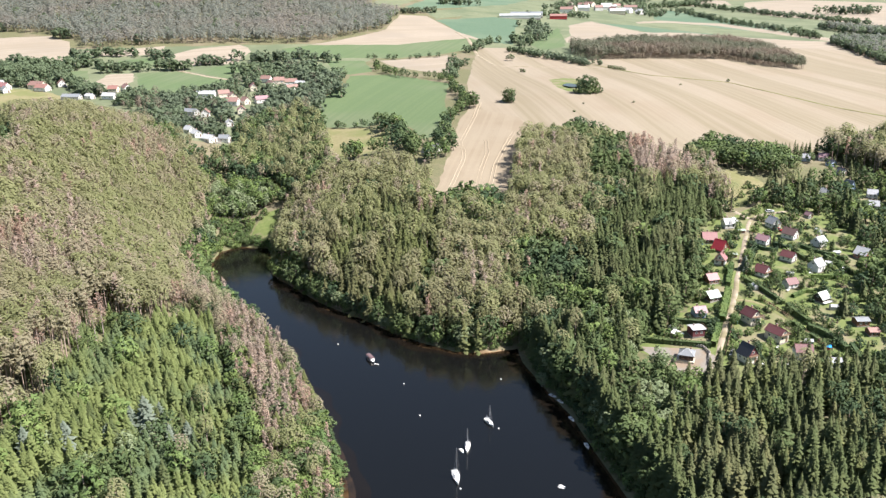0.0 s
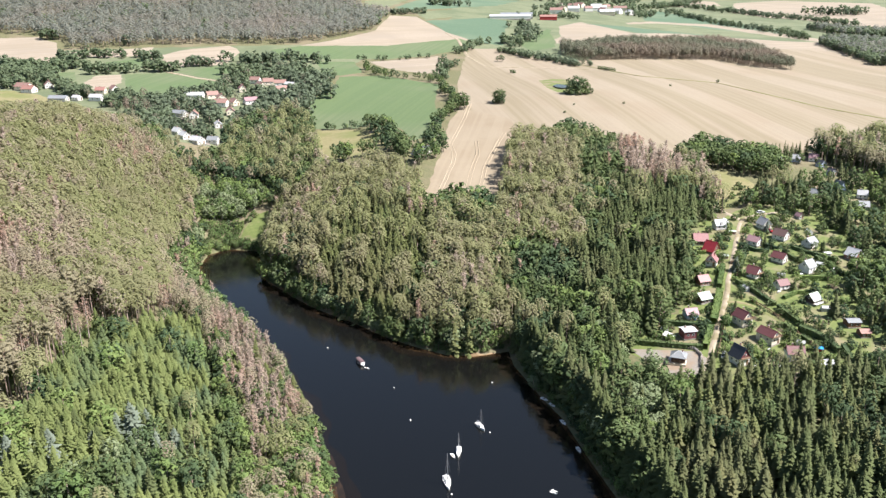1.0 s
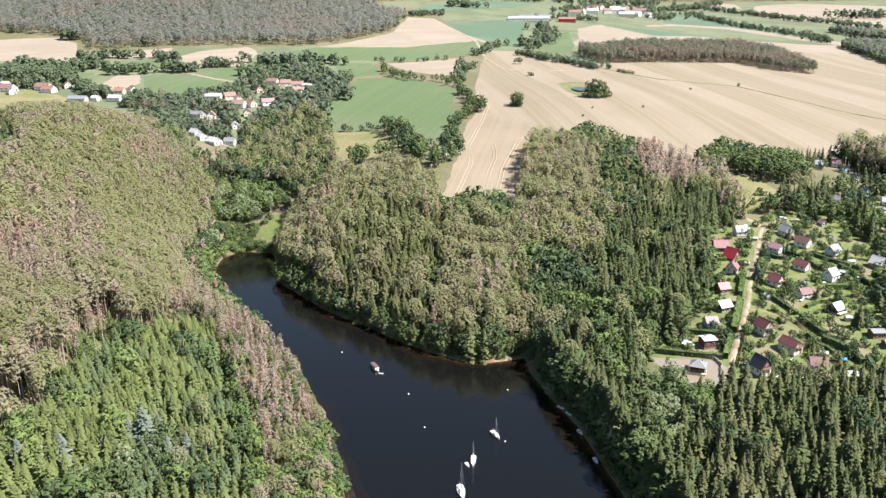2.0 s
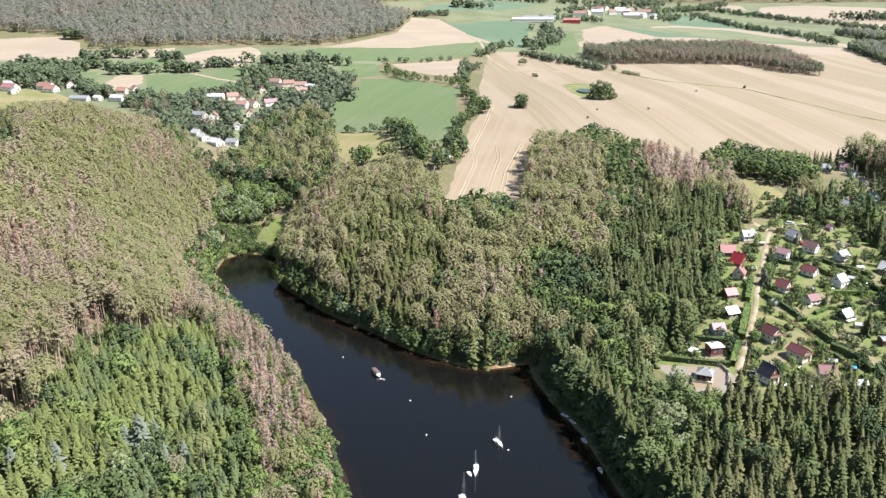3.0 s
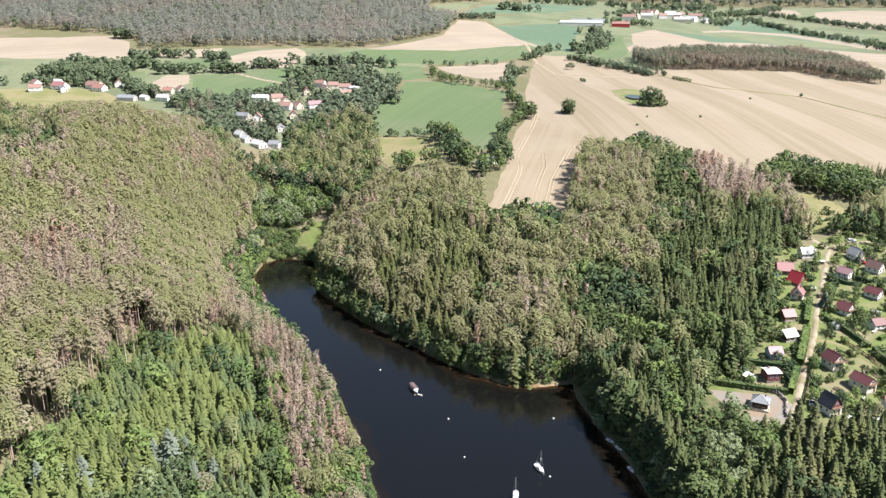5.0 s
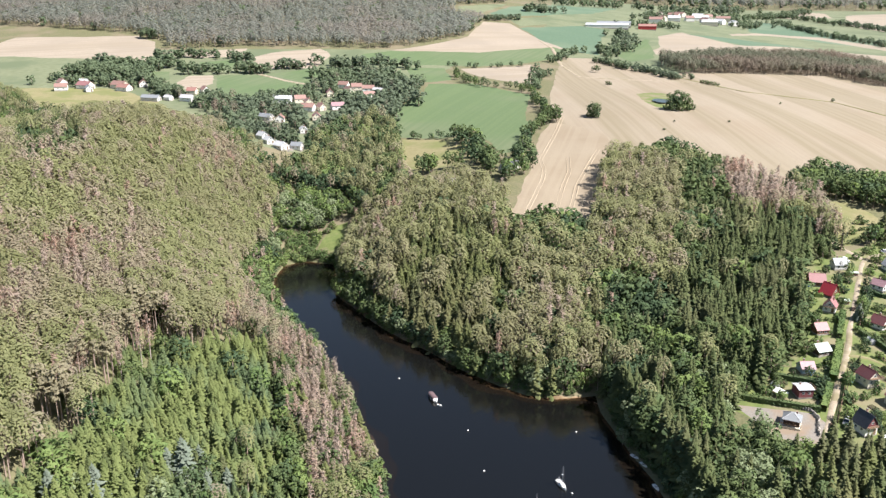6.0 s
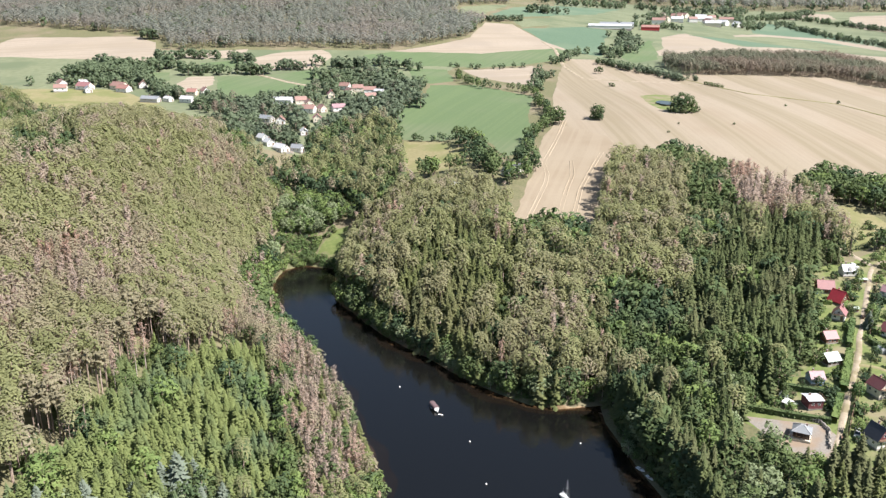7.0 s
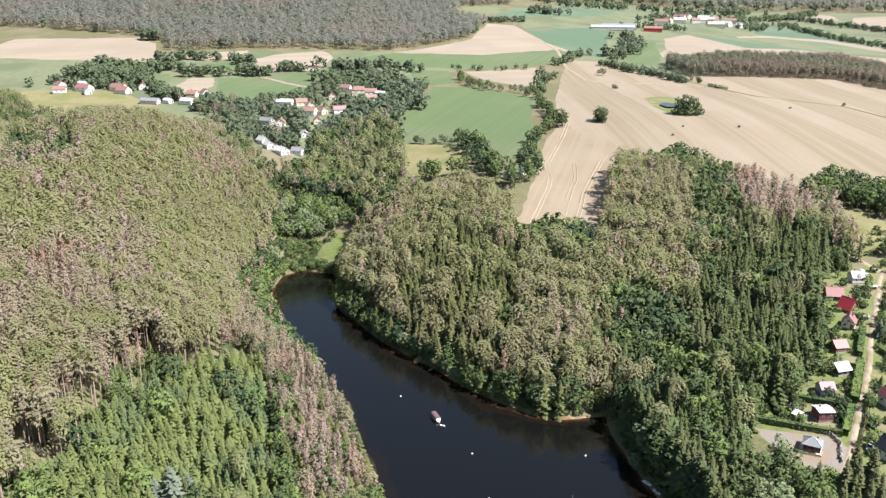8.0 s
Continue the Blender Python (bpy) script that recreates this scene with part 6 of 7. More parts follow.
# Village behind the ridge, farm and far hamlet
VILLAGE = [
    (-269, 541, 95, 9, 15, 3.2, 3.0, "tile", "cream"), (-256, 548, 20, 7, 9, 3.0, 3.0, "tile", "white"), (-291, 537, 80, 8, 14, 3.2, 3.0, "pink", "white"), (-304, 530, 85, 8, 10, 3.2, 2.6, "tile", "white"), (-231, 505, 75, 7, 15, 2.8, 2.0, "steel", "grey"), (-221, 508, 75, 5, 7, 2.6, 1.6, "pale", "white"),
    (-207, 533, 15, 6, 8, 3.2, 2.6, "tile", "white"), (-214, 529, 80, 6, 8, 3.0, 2.4, "rust", "cream"), (-148, 509, 100, 9, 15, 4.0, 2.0, "pale", "white"), (-138, 512, 95, 7, 9, 3.4, 2.6, "tile", "cream"), (-131, 506, 20, 6, 8, 3.2, 2.4, "tile", "cream"), (-127, 490, 95, 7, 10, 3.4, 2.6, "tile", "white"), (-120, 493, 20, 6, 7, 3.2, 2.6, "tile", "cream"),
    (-144, 462, 60, 6, 11, 2.8, 2.0, "steel", "grey"), (-135, 459, 25, 6, 7, 3.2, 2.6, "tile", "white"), (-111, 498, 95, 6, 10, 3.2, 2.4, "mauve", "white"), (-124, 534, 15, 6, 8, 3.4, 2.6, "pink", "cream"), (-121, 562, 90, 6, 9, 3.4, 2.6, "tile", "white"), (-111, 556, 80, 7, 9, 3.4, 2.6, "tile", "cream"), (-102, 551, 95, 6, 10, 3.4, 2.4, "tile", "white"), (-95, 548, 80, 5, 9, 3.0, 1.6, "pale", "white"),
    (-131, 414, 30, 5, 7, 3.0, 2.2, "pale", "white"), (-125, 405, 40, 5, 7, 3.0, 2.0, "pale", "white"), (-117, 399, 70, 6, 9, 3.0, 2.2, "pale", "white"), (-111, 406, 60, 5, 7, 3.0, 2.0, "steel", "white"), (-117, 441, 20, 5, 7, 3.0, 1.8, "pale", "white"),
    (-117, 470, 35, 6, 7, 3.2, 2.6, "pink", "cream"),
    (-98, 532, 110, 5.5, 11, 3.2, 2.2, "tile", "white"),
    (-114, 544, 35, 6, 11, 3.2, 2.6, "tile", "cream"),
    (-297, 546, 110, 7, 7, 3.2, 2.8, "pale", "white"),
    (-284, 528, 20, 5.5, 9, 3.2, 2.2, "steel", "white"),
    (-262, 533, 75, 7, 11, 3.2, 2.8, "rust", "white"),
    (-208, 506, 95, 5.5, 11, 3.2, 2.2, "pale", "white"),
    (-312, 545, 35, 7, 9, 3.2, 2.8, "tile", "white"),
]
for i, (x, y, rot, w, l, e, r, roof, wall) in enumerate(VILLAGE):
    house(x, y, rot + (i * 37) % 56 - 28, w * (0.92 + 0.05 * (i % 4)), l, e, r, roof, wall, "village house with a %s roof among trees" % {"tile": "red tile", "pale": "pale", "steel": "grey", "pink": "pinkish", "mauve": "faded mauve", "rust": "rusty red"}[roof], "village_house", group="houses of the village")
house(-61.0, 366, 70, 4.4, 5.4, 2.4, 1.8, "pink", "wood", "lone cabin with a pink roof among the trees")
house(-7.0, 359, 35, 4.6, 6.4, 2.4, 3.0, "steel", "white", "white cabin with a steep grey roof beside the field")
house(-2.6, 366, 35, 4.6, 6.4, 2.4, 3.0, "pale", "white", "white cabin with a pale roof beside the field")
house(-27, 343, 70, 3.6, 4.6, 2.2, 1.2, "pale", "white", "small white shed between the trees")


def barn(x, y, rot, w, l, e, r, roof, wall, label):
    house(x, y, rot, w, l, e, r, roof, wall, label, "barn", chimney=False, detail=False, group="farm halls")


barn(93, 975, 84, 15, 62, 4.5, 2.5, "pale", "white", "long low farm hall with a pale roof")
barn(103, 1000, 84, 14, 50, 5.0, 2.5, "steel", "white", "long low farm hall with a grey roof")
barn(140, 990, 84, 12, 26, 5.0, 3.0, "rust", "red", "farm building with a red roof")
FAR = [(190, 1225, 20, "tile"), (200, 1165, 80, "pale"), (233, 1310, 30, "tile"), (228, 1205, 95, "tile"), (262, 1320, 70, "pale"), (250, 1205, 15, "tile"), (280, 1330, 100, "tile"), (270, 1210, 40, "pale"), (300, 1320, 80, "tile"), (288, 1205, 20, "pale"), (214, 1250, 60, "tile"), (255, 1260, 85, "pale"), (180, 1140, 30, "tile"), (165, 1095, 80, "tile"), (245, 1155, 80, "pale")]
for i, (x, y, rot, roof) in enumerate(FAR):
    house(x, y, rot, 11, 15 + 6 * (i % 3), 6.0, 4.0, roof, "white" if i % 2 else "cream", "distant hamlet house with a %s roof" % ("red tile" if roof == "tile" else "pale"), "hamlet_house", group="houses of the far hamlet", detail=False, chimney=False)

# Pond on the stubble
pm = link_mesh("pond", [(81 + 4.6 * math.cos(k * 0.449) * (1 + 0.12 * math.sin(k * 2.1)), 507 + 10 * math.sin(k * 0.449), h1(81, 507) + 0.5) for k in range(14)], [tuple(range(14))], [wm])
tagged(pm, "small field pond with still water", "pond", kind="structure")

# Garden trees and shrubs of the colony, clear of houses and lanes
ROADS = [[(67.5, 183.5), (73.1, 193.6), (78.0, 204.2), (82.7, 214.6), (86.6, 221.4), (92.8, 237.0), (101.2, 256.1), (109.0, 274.0), (112.2, 280.8), (118.5, 285.1), (128, 287)], [(86.8, 221.8), (92.1, 221.5), (96.2, 213.0), (99.4, 204.5), (101.4, 197.3), (103.2, 189.3)]]
YARD = [(52, 201), (61, 199), (70, 197), (73, 192), (70.5, 184), (64.8, 183.5), (57.2, 187.3), (55.0, 194.4)]


def garden_free(gap):
    def keep(x, y):
        ok = np.ones(x.shape, bool)
        for c in CABINS:
            ok &= np.hypot(x - c[0], y - c[1]) > gap + 0.5 * max(c[3], c[4]) * 0.8
            # keep the wall that is lit and seen free
            ok &= ~((np.abs(x - c[0] + 0.4 * (c[1] - y)) < 2.6) & (y < c[1]) & (y > c[1] - (9 if gap > 0.6 else 4.6)))
        for line in ROADS:
            for (ax, ay), (bx, by) in zip(line, line[1:]):
                dx, dy = bx - ax, by - ay
                t = np.clip(((x - ax) * dx + (y - ay) * dy) / (dx * dx + dy * dy), 0, 1)
                ok &= np.hypot(x - ax - t * dx, y - ay - t * dy) > 1.6
        return ok & ~within(x, y, YARD) & (rng.uniform(0, 1, x.shape) < 0.5)
    return keep


GARDEN = [(92, 274), (107, 281), (120, 292), (149, 316), (176, 316), (180, 240), (150, 200), (122, 184), (104, 181), (92, 180), (76, 184), (72, 200), (57, 203), (57, 213), (72, 215), (80, 240), (86, 262)]
scatter(GARDEN, 2.75, {"shrub": 0.6, "light_shrub": 0.4}, 0, (0.45, 1.15), keep=garden_free(0.5))
scatter(GARDEN, 4.6, {"broadleaf": 0.68, "light_broadleaf": 0.2, "spruce": 0.12}, 0, (0.3, 0.55), keep=garden_free(1.0))
scatter([(112, 292), (126, 300), (148, 318), (178, 316), (182, 235), (152, 200), (124, 190), (122, 222), (134, 240), (144, 262), (140, 282), (124, 288)], 3.4, {"broadleaf": 0.5, "light_broadleaf": 0.15, "spruce": 0.35}, 1, (0.5, 1.0), keep=garden_free(1.6))
for x, y, s, k in ((96.3, 241.0, 0.62, "blue_spruce"), (142.0, 273.5, 1.0, "spruce"), (146.7, 278.3, 1.1, "spruce"), (148.7, 285.7, 1.0, "spruce"), (147.0, 272.7, 1.05, "spruce"), (144.4, 268.0, 0.95, "spruce"), (113.4, 210.3, 0.8, "spruce"), (134.5, 294.1, 0.95, "spruce"), (137.9, 297.1, 1.0, "spruce"),
                   (135.9, 302.8, 1.0, "pine"), (129.2, 302.4, 1.0, "spruce"), (129.6, 308.1, 1.0, "spruce"), (129.2, 296.7, 0.9, "spruce"), (123.8, 296.7, 1.0, "spruce"), (126, 300, 1.05, "spruce"), (132, 299, 1.0, "spruce"), (132.5, 305, 1.1, "pine"), (144.7, 308.0, 0.9, "spruce"), (139, 306, 0.95, "spruce"), (141, 311, 1.0, "pine"), (117.8, 270.6, 0.5, "blue_spruce"),
                   (92.3, 225.4, 0.42, "broadleaf"), (101.3, 227.2, 0.5, "broadleaf"), (126.4, 252.8, 0.5, "broadleaf"), (105.2, 209.0, 0.55, "broadleaf"), (105.6, 205.4, 0.5, "broadleaf"), (86.9, 194.4, 0.42, "light_broadleaf"), (84.2, 192.9, 0.38, "light_broadleaf"), (59.1, 210.1, 0.42, "light_broadleaf"), (73.6, 211.2, 0.4, "broadleaf"),
                   (81.8, 181.4, 0.85, "spruce"), (91.1, 179.2, 0.8, "spruce"), (94.6, 181.3, 0.9, "spruce"), (106.2, 182.7, 0.85, "spruce"), (93.2, 186.0, 0.7, "spruce"), (85.8, 181.0, 0.7, "pine")):
    plant(k, x, y, s, 0)
tree_row([(147, 352), (158, 354), (170, 356)], 1.6, {"spruce": 1.0}, (0.55, 0.75), 0.6)
tree_row([(152, 347), (160, 340), (170, 340), (172, 328), (166, 316)], 3.0, {"broadleaf": 0.5, "spruce": 0.5}, (0.4, 0.7), 1.5)
scatter([(110, 291), (121, 297), (128, 312), (124, 316), (112, 300)], 3.4, {"shrub": 0.6, "light_shrub": 0.4}, 0, (0.4, 0.9))
scatter([(93, 277), (100, 279), (105, 284), (103, 292), (97, 290)], 2.0, {"shrub": 0.4, "light_shrub": 0.2, "broadleaf": 0.25, "spruce": 0.15}, 0, (0.5, 0.95))
# Spruces close behind the western cabins
tree_row([(67, 215.5), (74.5, 226.5), (78, 237), (82.5, 246), (82.5, 256), (82.5, 266), (92, 276)], 1.7, {"spruce": 0.85, "broadleaf": 0.15}, (0.7, 1.25), 0.9, 0)
# Dark spruces on the western crest, single trees that stand out on the peninsula
CREST = [(-291, 450), (-266, 445), (-240, 433), (-147, 276), (-143, 248), (-150, 242)]
for kind in ("pine", "dry_pine", "dead_pine"):
    inside = within(*np.array([t[:2] for t in PLANTED[kind]]).T, CREST) & (rng.uniform(0, 1, len(PLANTED[kind])) < 0.85)
    for t, i in zip(PLANTED[kind], inside):
        if i and rng.uniform() < 0.9:
            plant("spruce" if rng.uniform() < 0.7 else "broadleaf", t[0], t[1], t[2] * 0.95, t[3])
    PLANTED[kind] = [t for t, i in zip(PLANTED[kind], inside) if not i]
for x, y in ((-52.4, 304.4), (-49.4, 294.1), (-51.2, 299.7), (-50.4, 296.8), (-8.9, 287.8), (-8.2, 281.2), (25.7, 267.9), (27.0, 238.9), (7.1, 240.2), (9.4, 235.3), (14.7, 233.1), (17.0, 232.7), (9.5, 242.6), (-51.0, 318.5)):
    plant("dead_pine", x, y, rng.uniform(1.0, 1.2), 0)
for x, y, size, kind in ((62.4, 290.4, 1.25, "light_broadleaf"), (60.0, 286.0, 1.0, "light_broadleaf"), (29.8, 252.3, 1.15, "willow"), (32.1, 247.9, 1.05, "willow"), (27.3, 248.0, 1.0, "willow")):
    for other in PLANTED:
        PLANTED[other] = [t for t in PLANTED[other] if math.hypot(t[0] - x, t[1] - y) > 2.2]
    plant(kind, x, y, size, 0)
# Tall conifers keep back from the western bank of the peninsula
for kind in ("pine", "dry_pine", "dead_pine", "spruce"):
    a = np.array(PLANTED[kind])
    bank = (a[:, 0] > -66) & (a[:, 0] < 20) & (a[:, 1] > 208) & (a[:, 1] < 292) & (outline_distance(a[:, 0], a[:, 1], LAKE) < 3.4)
    PLANTED[kind] = [t for t, b in zip(PLANTED[kind], bank) if not b]
# Bushes along the shores
tree_row([(-94, 303), (-92, 309), (-87, 314.2), (-83, 316.2), (-77, 315), (-70, 313.4), (-65.5, 306)], 0.6, {"light_shrub": 0.6, "shrub": 0.25, "willow": 0.15}, (0.6, 1.2), 0.7, 0)
scatter([(-96, 308), (-91.5, 309.5), (-84, 316), (-76, 315), (-77, 322), (-88, 325), (-98, 322)], 2.0, {"light_shrub": 0.6, "shrub": 0.3, "willow": 0.1}, 0, (0.5, 1.1))
tree_row([(-63.5, 281), (-52.6, 266.4), (-40.6, 251), (-25.6, 237.6), (-14.6, 225.8), (-3.6, 217.3), (3, 212.9)], 1.15, {"light_broadleaf": 0.3, "broadleaf": 0.25, "light_shrub": 0.3, "willow": 0.15}, (0.35, 0.72), 0.5, 0)
for x, y, s in ((14, 213.6, 0.55), (17, 214.6, 0.65), (20, 216, 0.7), (22.6, 217, 0.6), (9, 213.4, 0.4), (24.5, 212, 0.6)):
    plant("light_broadleaf", x, y, s, 0)
scatter([(-102, 316), (-93, 316), (-84, 317), (-76, 320), (-74, 333), (-80, 341), (-92, 345), (-102, 340)], 2.3, {"light_shrub": 0.45, "shrub": 0.15, "willow": 0.2, "light_broadleaf": 0.2}, 0, (0.5, 1.05))
tree_row([(-66, 318), (-63, 326), (-66, 334)], 1.2, {"light_shrub": 0.6, "shrub": 0.4}, (0.7, 1.3), 1.2, 0)
tree_row([(-94, 268), (-98, 290), (-100, 312), (-103, 332), (-105, 352)], 1.5, {"broadleaf": 0.5, "light_broadleaf": 0.3, "dead_pine": 0.2}, (0.5, 0.9), 2.0, 0)
tree_row([(-83, 317.5), (-78, 316.5), (-72, 314.5), (-68, 310)], 1.1, {"light_shrub": 0.6, "shrub": 0.4}, (0.7, 1.3), 0.9, 0)
tree_row([(-84, 322), (-90, 330), (-82, 336), (-72, 338)], 1.6, {"light_broadleaf": 0.5, "willow": 0.3, "broadleaf": 0.2}, (0.4, 0.75), 2.2, 0)
scatter([(-91, 316), (-84, 316), (-79, 320), (-78, 331), (-90, 336), (-96, 325)], 2.0, {"light_shrub": 0.5, "shrub": 0.3, "willow": 0.2}, 0, (0.5, 1.0))
tree_row([(-62.5, 281), (-52, 267.5), (-40, 252), (-25.5, 239), (-14.5, 227), (-4, 218.5), (3, 215.5), (12, 213)], 0.9, {"light_shrub": 0.35, "shrub": 0.4, "willow": 0.05, "broadleaf": 0.2}, (0.5, 0.95), 0.8, 0)
tree_row([(-58, 283), (-49, 269), (-37, 254), (-22.5, 241), (-11.5, 230), (-2, 221.5), (4, 218), (13, 216)], 2.0, {"light_broadleaf": 0.3, "broadleaf": 0.5, "willow": 0.2}, (0.4, 0.75), 0.9, 0)
tree_row([(-91.5, 309), (-91, 296), (-87, 279), (-79, 262), (-57, 229)], 1.8, {"light_broadleaf": 0.5, "broadleaf": 0.5}, (0.3, 0.6), 0.7, 0)
tree_row([(22.8, 206), (25.8, 195), (28.3, 186), (31.8, 175.5), (33.6, 166)], 0.6, {"willow": 0.1, "light_shrub": 0.3, "shrub": 0.5, "broadleaf": 0.1}, (0.6, 1.3), 0.5, 0)
tree_row([(26, 208), (29, 197), (31.5, 188), (35, 178), (37, 168)], 1.7, {"broadleaf": 0.6, "light_broadleaf": 0.1, "spruce": 0.2, "willow": 0.1}, (0.6, 0.95), 1.0, 0)
tree_row([(35.6, 164), (36.6, 158), (39.0, 146), (44.5, 118)], 0.9, {"spruce": 0.75, "broadleaf": 0.25}, (0.7, 1.15), 0.7, 0)
tree_row([(-19.5, 128), (-22, 142), (-23, 149), (-26.5, 162), (-31, 174)], 1.5, {"light_broadleaf": 0.7, "broadleaf": 0.3}, (0.3, 0.6), 0.6, 0)


# Tall trees stand right at the shaded eastern bank
for kind in PLANTED:
    if PLANTED[kind]:
        a = np.array(PLANTED[kind])
        d = outline_distance(a[:, 0], a[:, 1], LAKE)
        low = a[:, 2] * (2.4 if "shrub" in kind else 9) < 7.5
        bank = (a[:, 0] > 21) & (a[:, 0] < 52) & (a[:, 1] > 95) & (a[:, 1] < 208) & ((d < 3.4) | (low & (d < 6)))
        PLANTED[kind] = [t for t, b in zip(PLANTED[kind], bank) if not b]
tree_row([(26.6, 206), (29.6, 195.5), (32.2, 186.5), (35.6, 176.5), (38.6, 160.5), (41.6, 145.5), (47.5, 115)], 1.1, {"spruce": 0.8, "broadleaf": 0.2}, (1.1, 1.45), 0.6, 0)
for x, y, size, kind in ((24.6, 189.8, 0.55, "willow"), (25.9, 187.6, 0.35, "light_broadleaf"), (34.0, 166.0, 0.5, "light_broadleaf"), (31.6, 172.5, 0.3, "willow")):
    plant(kind, x + 1.2, y, size, 0)
tree_row([(24.0, 205), (27.0, 194.5), (29.4, 185.5), (32.8, 175.5), (35.8, 159), (38.8, 144), (45.5, 113)], 0.8, {"shrub": 0.9, "light_shrub": 0.1}, (0.5, 1.1), 0.6, 0)
tree_row([(3, 213.6), (11, 212.0), (20, 215)], 0.9, {"light_shrub": 0.5, "shrub": 0.35, "willow": 0.15}, (0.45, 0.9), 0.5, 0)
# Low bushes and open grass at the head of the inlet
HEAD = [(-97, 309), (-66, 309), (-65, 331), (-78, 331), (-97, 324)]
for kind in PLANTED:
    if PLANTED[kind]:
        a = np.array(PLANTED[kind])
        gone = within(a[:, 0], a[:, 1], HEAD) & (a[:, 2] * (2.4 if "shrub" in kind else 9) > 4.0)
        PLANTED[kind] = [t for t, b in zip(PLANTED[kind], gone) if not b]
GLADE = [(-79.5, 326), (-71, 330), (-68, 322), (-70, 315.5), (-80.5, 315.8)]
for kind in PLANTED:
    PLANTED[kind] = [t for t in PLANTED[kind] if not (-82 < t[0] < -66 and 314 < t[1] < 331 and outline_distance(t[0], t[1], GLADE) < (0 if "shrub" in kind else 0.6) and (t[1] > 318.5 or "shrub" not in kind))]
for x, y, size, kind in ((-82, 331, 1.0, "willow"), (-79, 333.5, 0.95, "light_broadleaf"), (-85, 329, 0.85, "light_broadleaf"), (-76.5, 334, 0.8, "willow"), (-69, 334, 0.8, "broadleaf")):
    plant(kind, x, y, size, 0)


# Clutter of the gardens: cars, greenhouses, beds, barrels, tables
M["soil"] = shader("soil", (0.09, 0.065, 0.045), (0.15, 0.11, 0.08), fine=2.0, broad=0.4, third=(0.12, 0.10, 0.06), bump=0.08)
M["tyre"] = plain("tyre_rubber", (0.03, 0.03, 0.03), 0.9)
M["barrel"] = plain("blue_plastic", (0.04, 0.16, 0.42), 0.45)
CARPAINT = {k: plain("car_paint_" + k, c, 0.25, 0.1, 0.03) for k, c in {"white": (0.75, 0.75, 0.74), "silver": (0.45, 0.46, 0.48), "red": (0.40, 0.03, 0.03)}.items()}


def settle(ob, x, y, rot):
    """Stand a thing drawn in metres on the land, leaning with the slope."""
    gx, gy = (h1(x + 1, y) - h1(x - 1, y)) / 2, (h1(x, y + 1) - h1(x, y - 1)) / 2
    tilt = Vector((0, 0, 1)).rotation_difference(Vector((-gx, -gy, 1)).normalized()).to_matrix().to_4x4()
    ob.matrix_basis = Matrix.Translation((x, y, h1(x, y))) @ tilt @ pose(0, 0, 0, 0, 0, rot) @ Matrix.Scale(1 / UNIT, 4)


def car(x, y, rot, paint):
    ob = new("car")
    settle(ob, x, y, rot)
    tagged(ob, "parked %s hatchback car beside the lane" % paint, "car", "parked cars")
    bm = bmesh.new()
    prism(bm, [(-0.82, 0.3), (0.82, 0.3), (0.86, 0.75), (0.78, 0.92), (-0.78, 0.92), (-0.86, 0.75)], -2.05, 2.05)
    part("body", bm, CARPAINT[paint], ob)
    bm = bmesh.new()
    lo = [bm.verts.new(p) for p in ((-0.76, -1.0, 0.9), (0.76, -1.0, 0.9), (0.76, 1.9, 0.9), (-0.76, 1.9, 0.9))]
    hi = [bm.verts.new(p) for p in ((-0.6, -0.35, 1.42), (0.6, -0.35, 1.42), (0.6, 1.5, 1.42), (-0.6, 1.5, 1.42))]
    for i in range(4):
        bm.faces.new((lo[i], lo[(i + 1) % 4], hi[(i + 1) % 4], hi[i]))
    bm.faces.new(lo[::-1])
    bm.faces.new(hi)
    part("window_band", bm, glass, ob)
    box_part("roof", (-0.6, 0.6, -0.35, 1.5, 1.42, 1.47), CARPAINT[paint], ob)
    for sx in (-0.8, 0.8):
        for yy in (-1.3, 1.3):
            bm = bmesh.new()
            bmesh.ops.create_cone(bm, cap_ends=True, segments=14, radius1=0.31, radius2=0.31, depth=0.2)
            bm.transform(Matrix.Translation((sx, yy, 0.31)) @ Matrix.Rotation(radians(90), 4, "Y"))
            part("wheel", bm, M["tyre"], ob)
    for sx in (-0.6, 0.6):
        box_part("headlight", (sx - 0.15, sx + 0.15, -2.07, -2.03, 0.6, 0.75), M["frame"], ob)


car(88.2, 185.2, 70, "white")
car(121.5, 286.6, 95, "silver")
car(106.0, 279.2, 20, "white")
car(76.3, 192.6, -24, "silver")
car(127.5, 238.5, 60, "white")
car(118.5, 270.4, 40, "red")


def greenhouse(x, y, rot):
    ob = new("greenhouse")
    settle(ob, x, y, rot)
    tagged(ob, "small garden greenhouse with a pale frame", "greenhouse", "garden greenhouses")
    bm = bmesh.new()
    prism(bm, [(-0.95, 0), (0.95, 0), (0.95, 1.4), (0, 2.05), (-0.95, 1.4)], -1.5, 1.5)
    part("glazing", bm, ROOF["pale"], ob)
    for yy in (-1.5, -0.5, 0.5, 1.5):
        for sx in (-1, 1):
            box_part("rib", (sx * 0.97 - 0.03, sx * 0.97 + 0.03, yy - 0.03, yy + 0.03, 0, 1.42), M["mast"], ob)
    box_part("ridge", (-0.04, 0.04, -1.55, 1.55, 2.03, 2.1), M["mast"], ob)


for x, y, rot in ((64.5, 206.5, 30), (108.8, 236.0, 70), (95.0, 228.5, 20), (124.0, 243.0, 60), (131.5, 268.0, 20), (98.0, 196.5, 75), (113.0, 214.6, 80)):
    greenhouse(x, y, rot)


